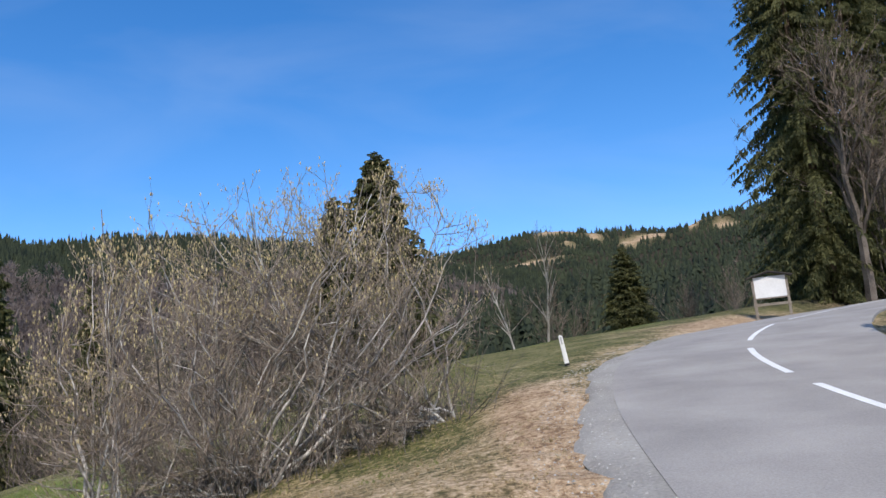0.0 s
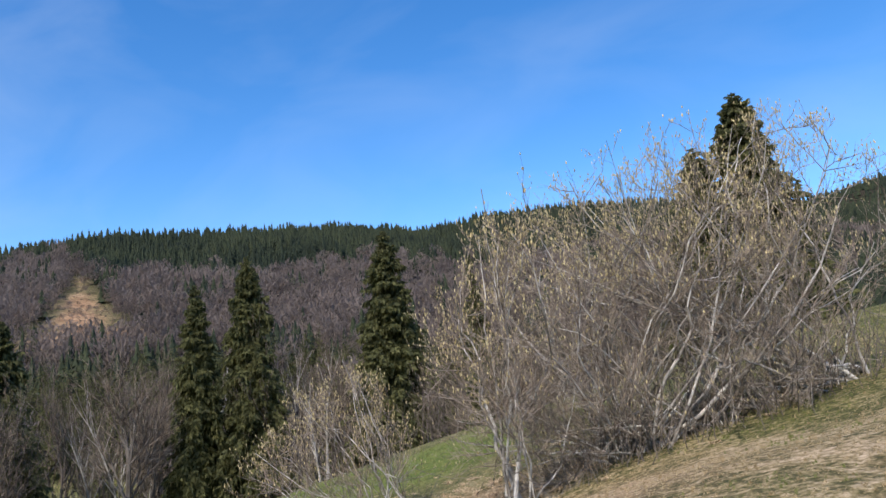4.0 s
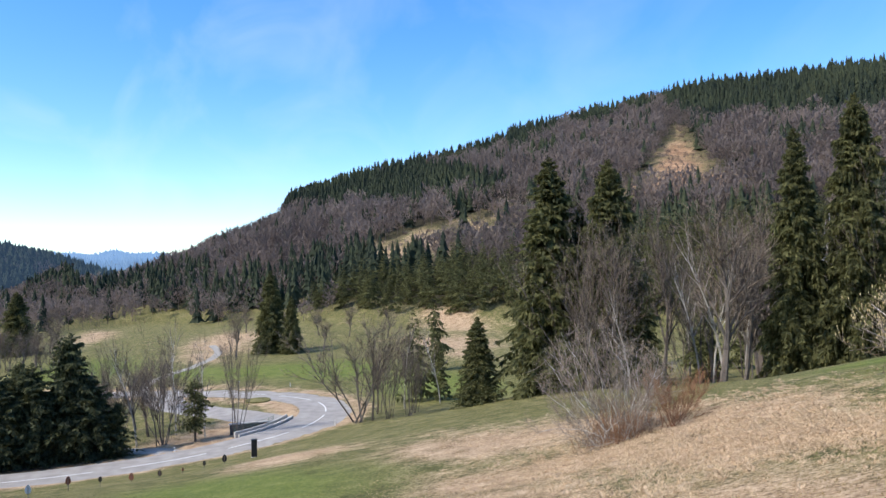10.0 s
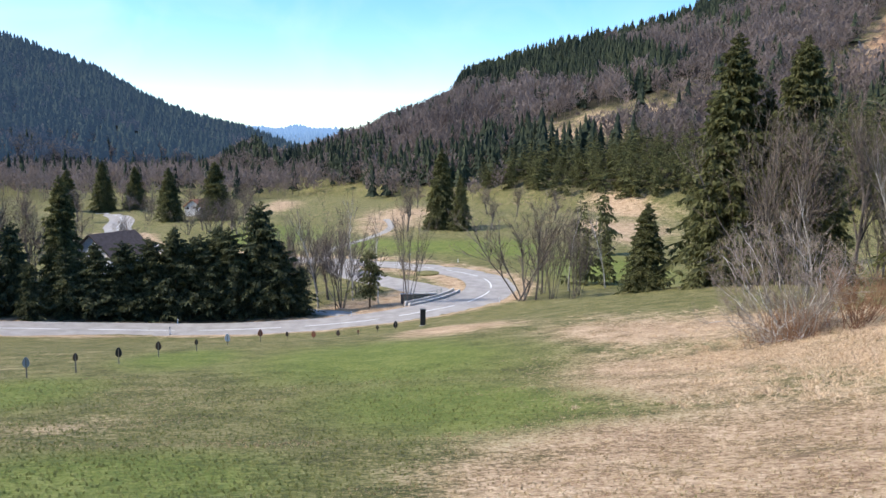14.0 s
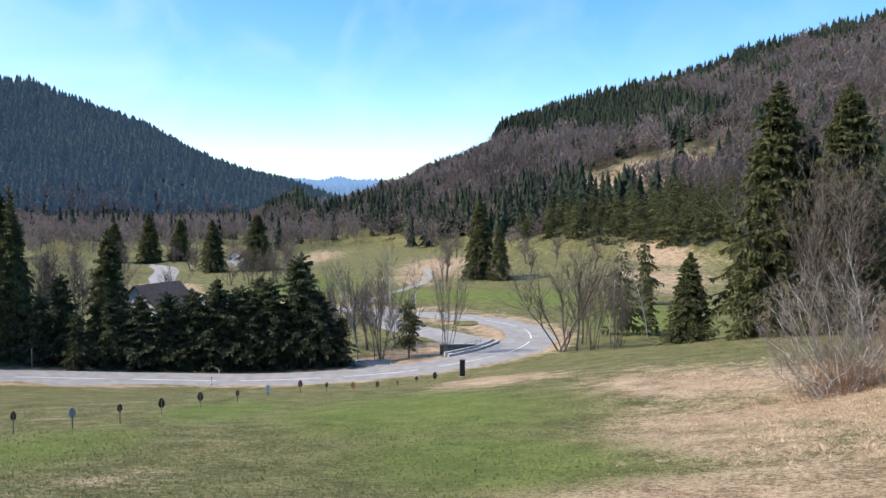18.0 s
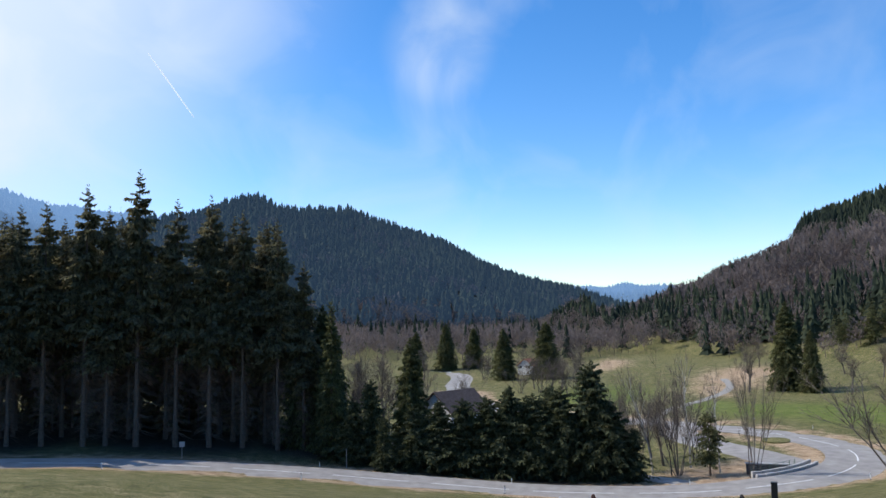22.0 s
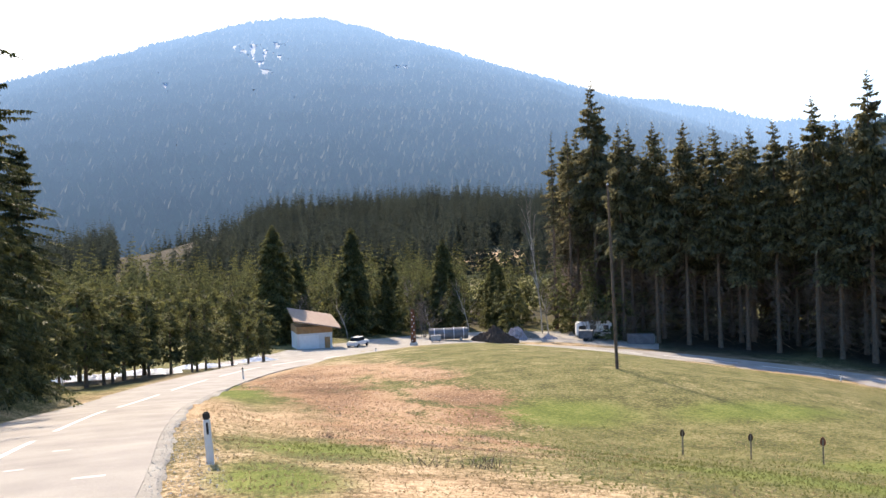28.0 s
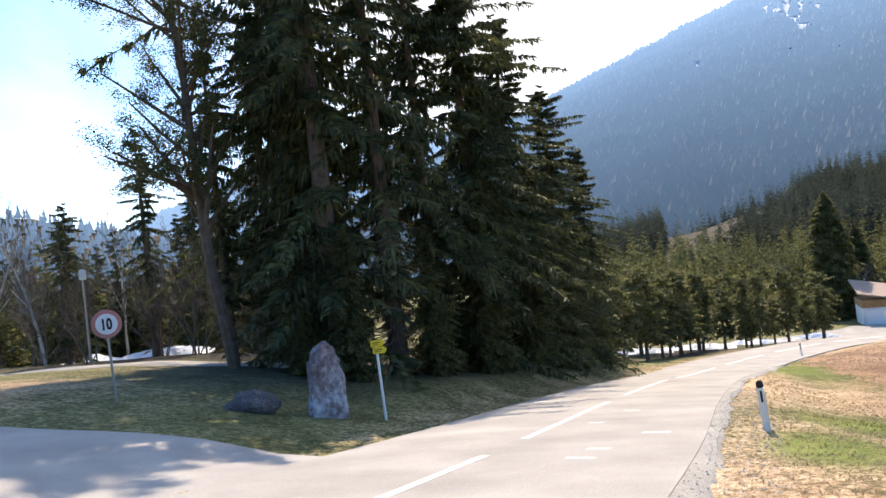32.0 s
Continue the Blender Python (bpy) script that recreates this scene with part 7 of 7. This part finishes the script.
# ---------------------------------------------------------------- grass close by
g = np.random.RandomState(12)
n = 110000
d = 2.2 + 34 * g.uniform(0, 1, n) ** 1.5
a = np.radians(g.uniform(-20, 200, n))
x, y = -np.sin(a) * d, np.cos(a) * d
off = np.sqrt(((x[:, None] - ROAD_LINE[None, 20:140, 0]) ** 2 + (y[:, None] - ROAD_LINE[None, 20:140, 1]) ** 2).min(1))
ok = (off > 3.75) & (x < 1.5)
x, y, d, off = x[ok], y[ok], d[ok], off[ok]
z = ground(x, y)
dry = 0.25 + 0.8 * blobs(x, y, DRY) - 0.5 * blobs(x, y, LUSH) + 0.35 * np.exp(-((off - 3.8) / 1.3) ** 2) + 0.3 * waves(x, y, 5, 14)
straw = dry > g.uniform(0.12, 0.55, len(x))
blades = []
for k in range(5):
    t, r = g.uniform(0, 6.28), 0.03
    bx, by = math.cos(t) * r * g.uniform(0, 1.6), math.sin(t) * r * g.uniform(0, 1.6)
    blades += [(bx - 0.006, by, 0), (bx + 0.006, by, 0), (bx + g.normal(0, 0.03), by + g.normal(0, 0.03), g.uniform(0.5, 1.0) * 0.075)]
tv, tf = np.array(blades), np.arange(15).reshape(-1, 3)
BLADE = speckled("grass_blades", (0.15, 0.175, 0.05), (0.3, 0.3, 0.12), 1.5, 0.8, 0.5, translucent=0.35)
STRAW = speckled("dry_grass_blades", (0.28, 0.2, 0.1), (0.58, 0.46, 0.28), 1.5, 0.8, 0.5, translucent=0.2)
for name, sel, mat, hgt, label in (("meadow_grass", ~straw, BLADE, 0.8, "short green spring grass"), ("dry_grass", straw, STRAW, 0.6, "dry straw-coloured winter grass")):
    s = g.uniform(0.5, 1.2, sel.sum()) * np.clip(0.65 + d[sel] / 40, 0.65, 1.3)
    v, f = repeat(tv, tf, np.stack([x[sel], y[sel], z[sel] - 0.01], 1), np.stack([s * 1.3, s * 1.3, s * hgt], 1), g.uniform(0, 6.28, sel.sum()))
    tagged(new(name, mesh_from(name, v, f, mat)), label, "grass", kind="stuff")
for x, y, n in ((-5.2, -21.4, 40), (-5.5, -11.8, 34), (-4.7, -12.3, 26)):
    q = g.normal(0, 0.22, (n, 2))
    p0 = np.stack([x + q[:, 0], y + q[:, 1], ground(x + q[:, 0], y + q[:, 1]) - 0.02], 1)
    p1 = p0 + np.stack([g.normal(0, 0.12, n), g.normal(0, 0.12, n), g.uniform(0.1, 0.28, n)], 1)
    ob = new("dry_stalk_clump", mesh_from("dry_stalk_clump", *tubes(p0, p1, np.full(n, 0.006), np.full(n, 0.003), 3), TWIG))
    tagged(ob, "clump of dry brown stalks in the meadow", "dry plant", kind="stuff")

# hummocks of matted straw on the steep bank and along the gully
g = np.random.RandomState(31)
spots = np.vstack([np.stack([g.normal(cx, rx, k), g.normal(cy, ry, k)], 1) for cx, cy, rx, ry, k in (
    (-17.5, 15.5, 4, 1.8, 1500), (-16.5, 12, 2.5, 2, 500), (-24, 18.2, 4, 1.8, 900), (-31, 22, 5, 3, 500), (-28, 14.5, 4, 1.5, 250), (-42, 20, 6, 3, 300), (-10.5, 14.8, 3, 1.2, 600))])
tv, tf = [], []
for k in range(34):
    a, r = g.uniform(0, 6.283), g.uniform(0.0, 0.16)
    lean = g.uniform(0.1, 0.34)
    q = np.array((math.cos(a), math.sin(a), 0))
    w = np.array((-math.sin(a), math.cos(a), 0)) * 0.011
    top = q * (r + lean * 0.5) + np.array((0, 0, g.uniform(0.06, 0.16)))
    tv += [q * r - w, q * r + w, top - w, top + w, q * (r + lean) + np.array((g.normal(0, 0.03), g.normal(0, 0.03), g.uniform(-0.03, 0.07)))]
    tf += [(5 * k, 5 * k + 1, 5 * k + 3), (5 * k, 5 * k + 3, 5 * k + 2), (5 * k + 2, 5 * k + 3, 5 * k + 4)]
size = g.uniform(0.3, 0.85, len(spots)) * g.uniform(0.7, 1.1, len(spots))
v, f = repeat(np.array(tv), np.array(tf), np.stack([spots[:, 0], spots[:, 1], ground(spots[:, 0], spots[:, 1]) - 0.02], 1), np.stack([size, size, size * g.uniform(0.6, 1.1, len(spots))], 1), g.uniform(0, 6.28, len(spots)))
MATTED = speckled("matted_straw", (0.42, 0.3, 0.18), (0.72, 0.56, 0.38), 1.2, 0.9, 0.5, translucent=0.25)
tagged(new("straw_hummocks", mesh_from("straw_hummocks", v, f, MATTED)), "hummocks of matted dry straw on the bank", "grass", kind="stuff")

# clods of earth on the bare patches of the field
x, y = g.uniform(-22, -3, 26000), g.uniform(-60, -14, 26000)
on = (blobs(x, y, SOIL) + 0.35 * waves(x, y, 4, 52) > g.uniform(0.45, 1.0, len(x)))
x, y = x[on], y[on]
size = g.uniform(0.02, 0.07, len(x))
v, f = repeat(np.array([(1, 0, 0.2), (0.2, 1, 0), (-1, 0.3, 0.1), (-0.3, -1, 0), (0.1, 0.1, 1.0)], float), np.array([(0, 1, 4), (1, 2, 4), (2, 3, 4), (3, 0, 4)]), np.stack([x, y, ground(x, y) - 0.01], 1), np.stack([size, size * g.uniform(0.6, 1.3, len(x)), size * g.uniform(0.5, 1.0, len(x))], 1), g.uniform(0, 6.28, len(x)))
CLOD = speckled("earth_clods", (0.28, 0.17, 0.1), (0.6, 0.43, 0.29), 2.0, 0.95, 0.6)
tagged(new("earth_clods", mesh_from("earth_clods", v, f, CLOD)), "clods of dry reddish earth on the field", "earth", kind="stuff")
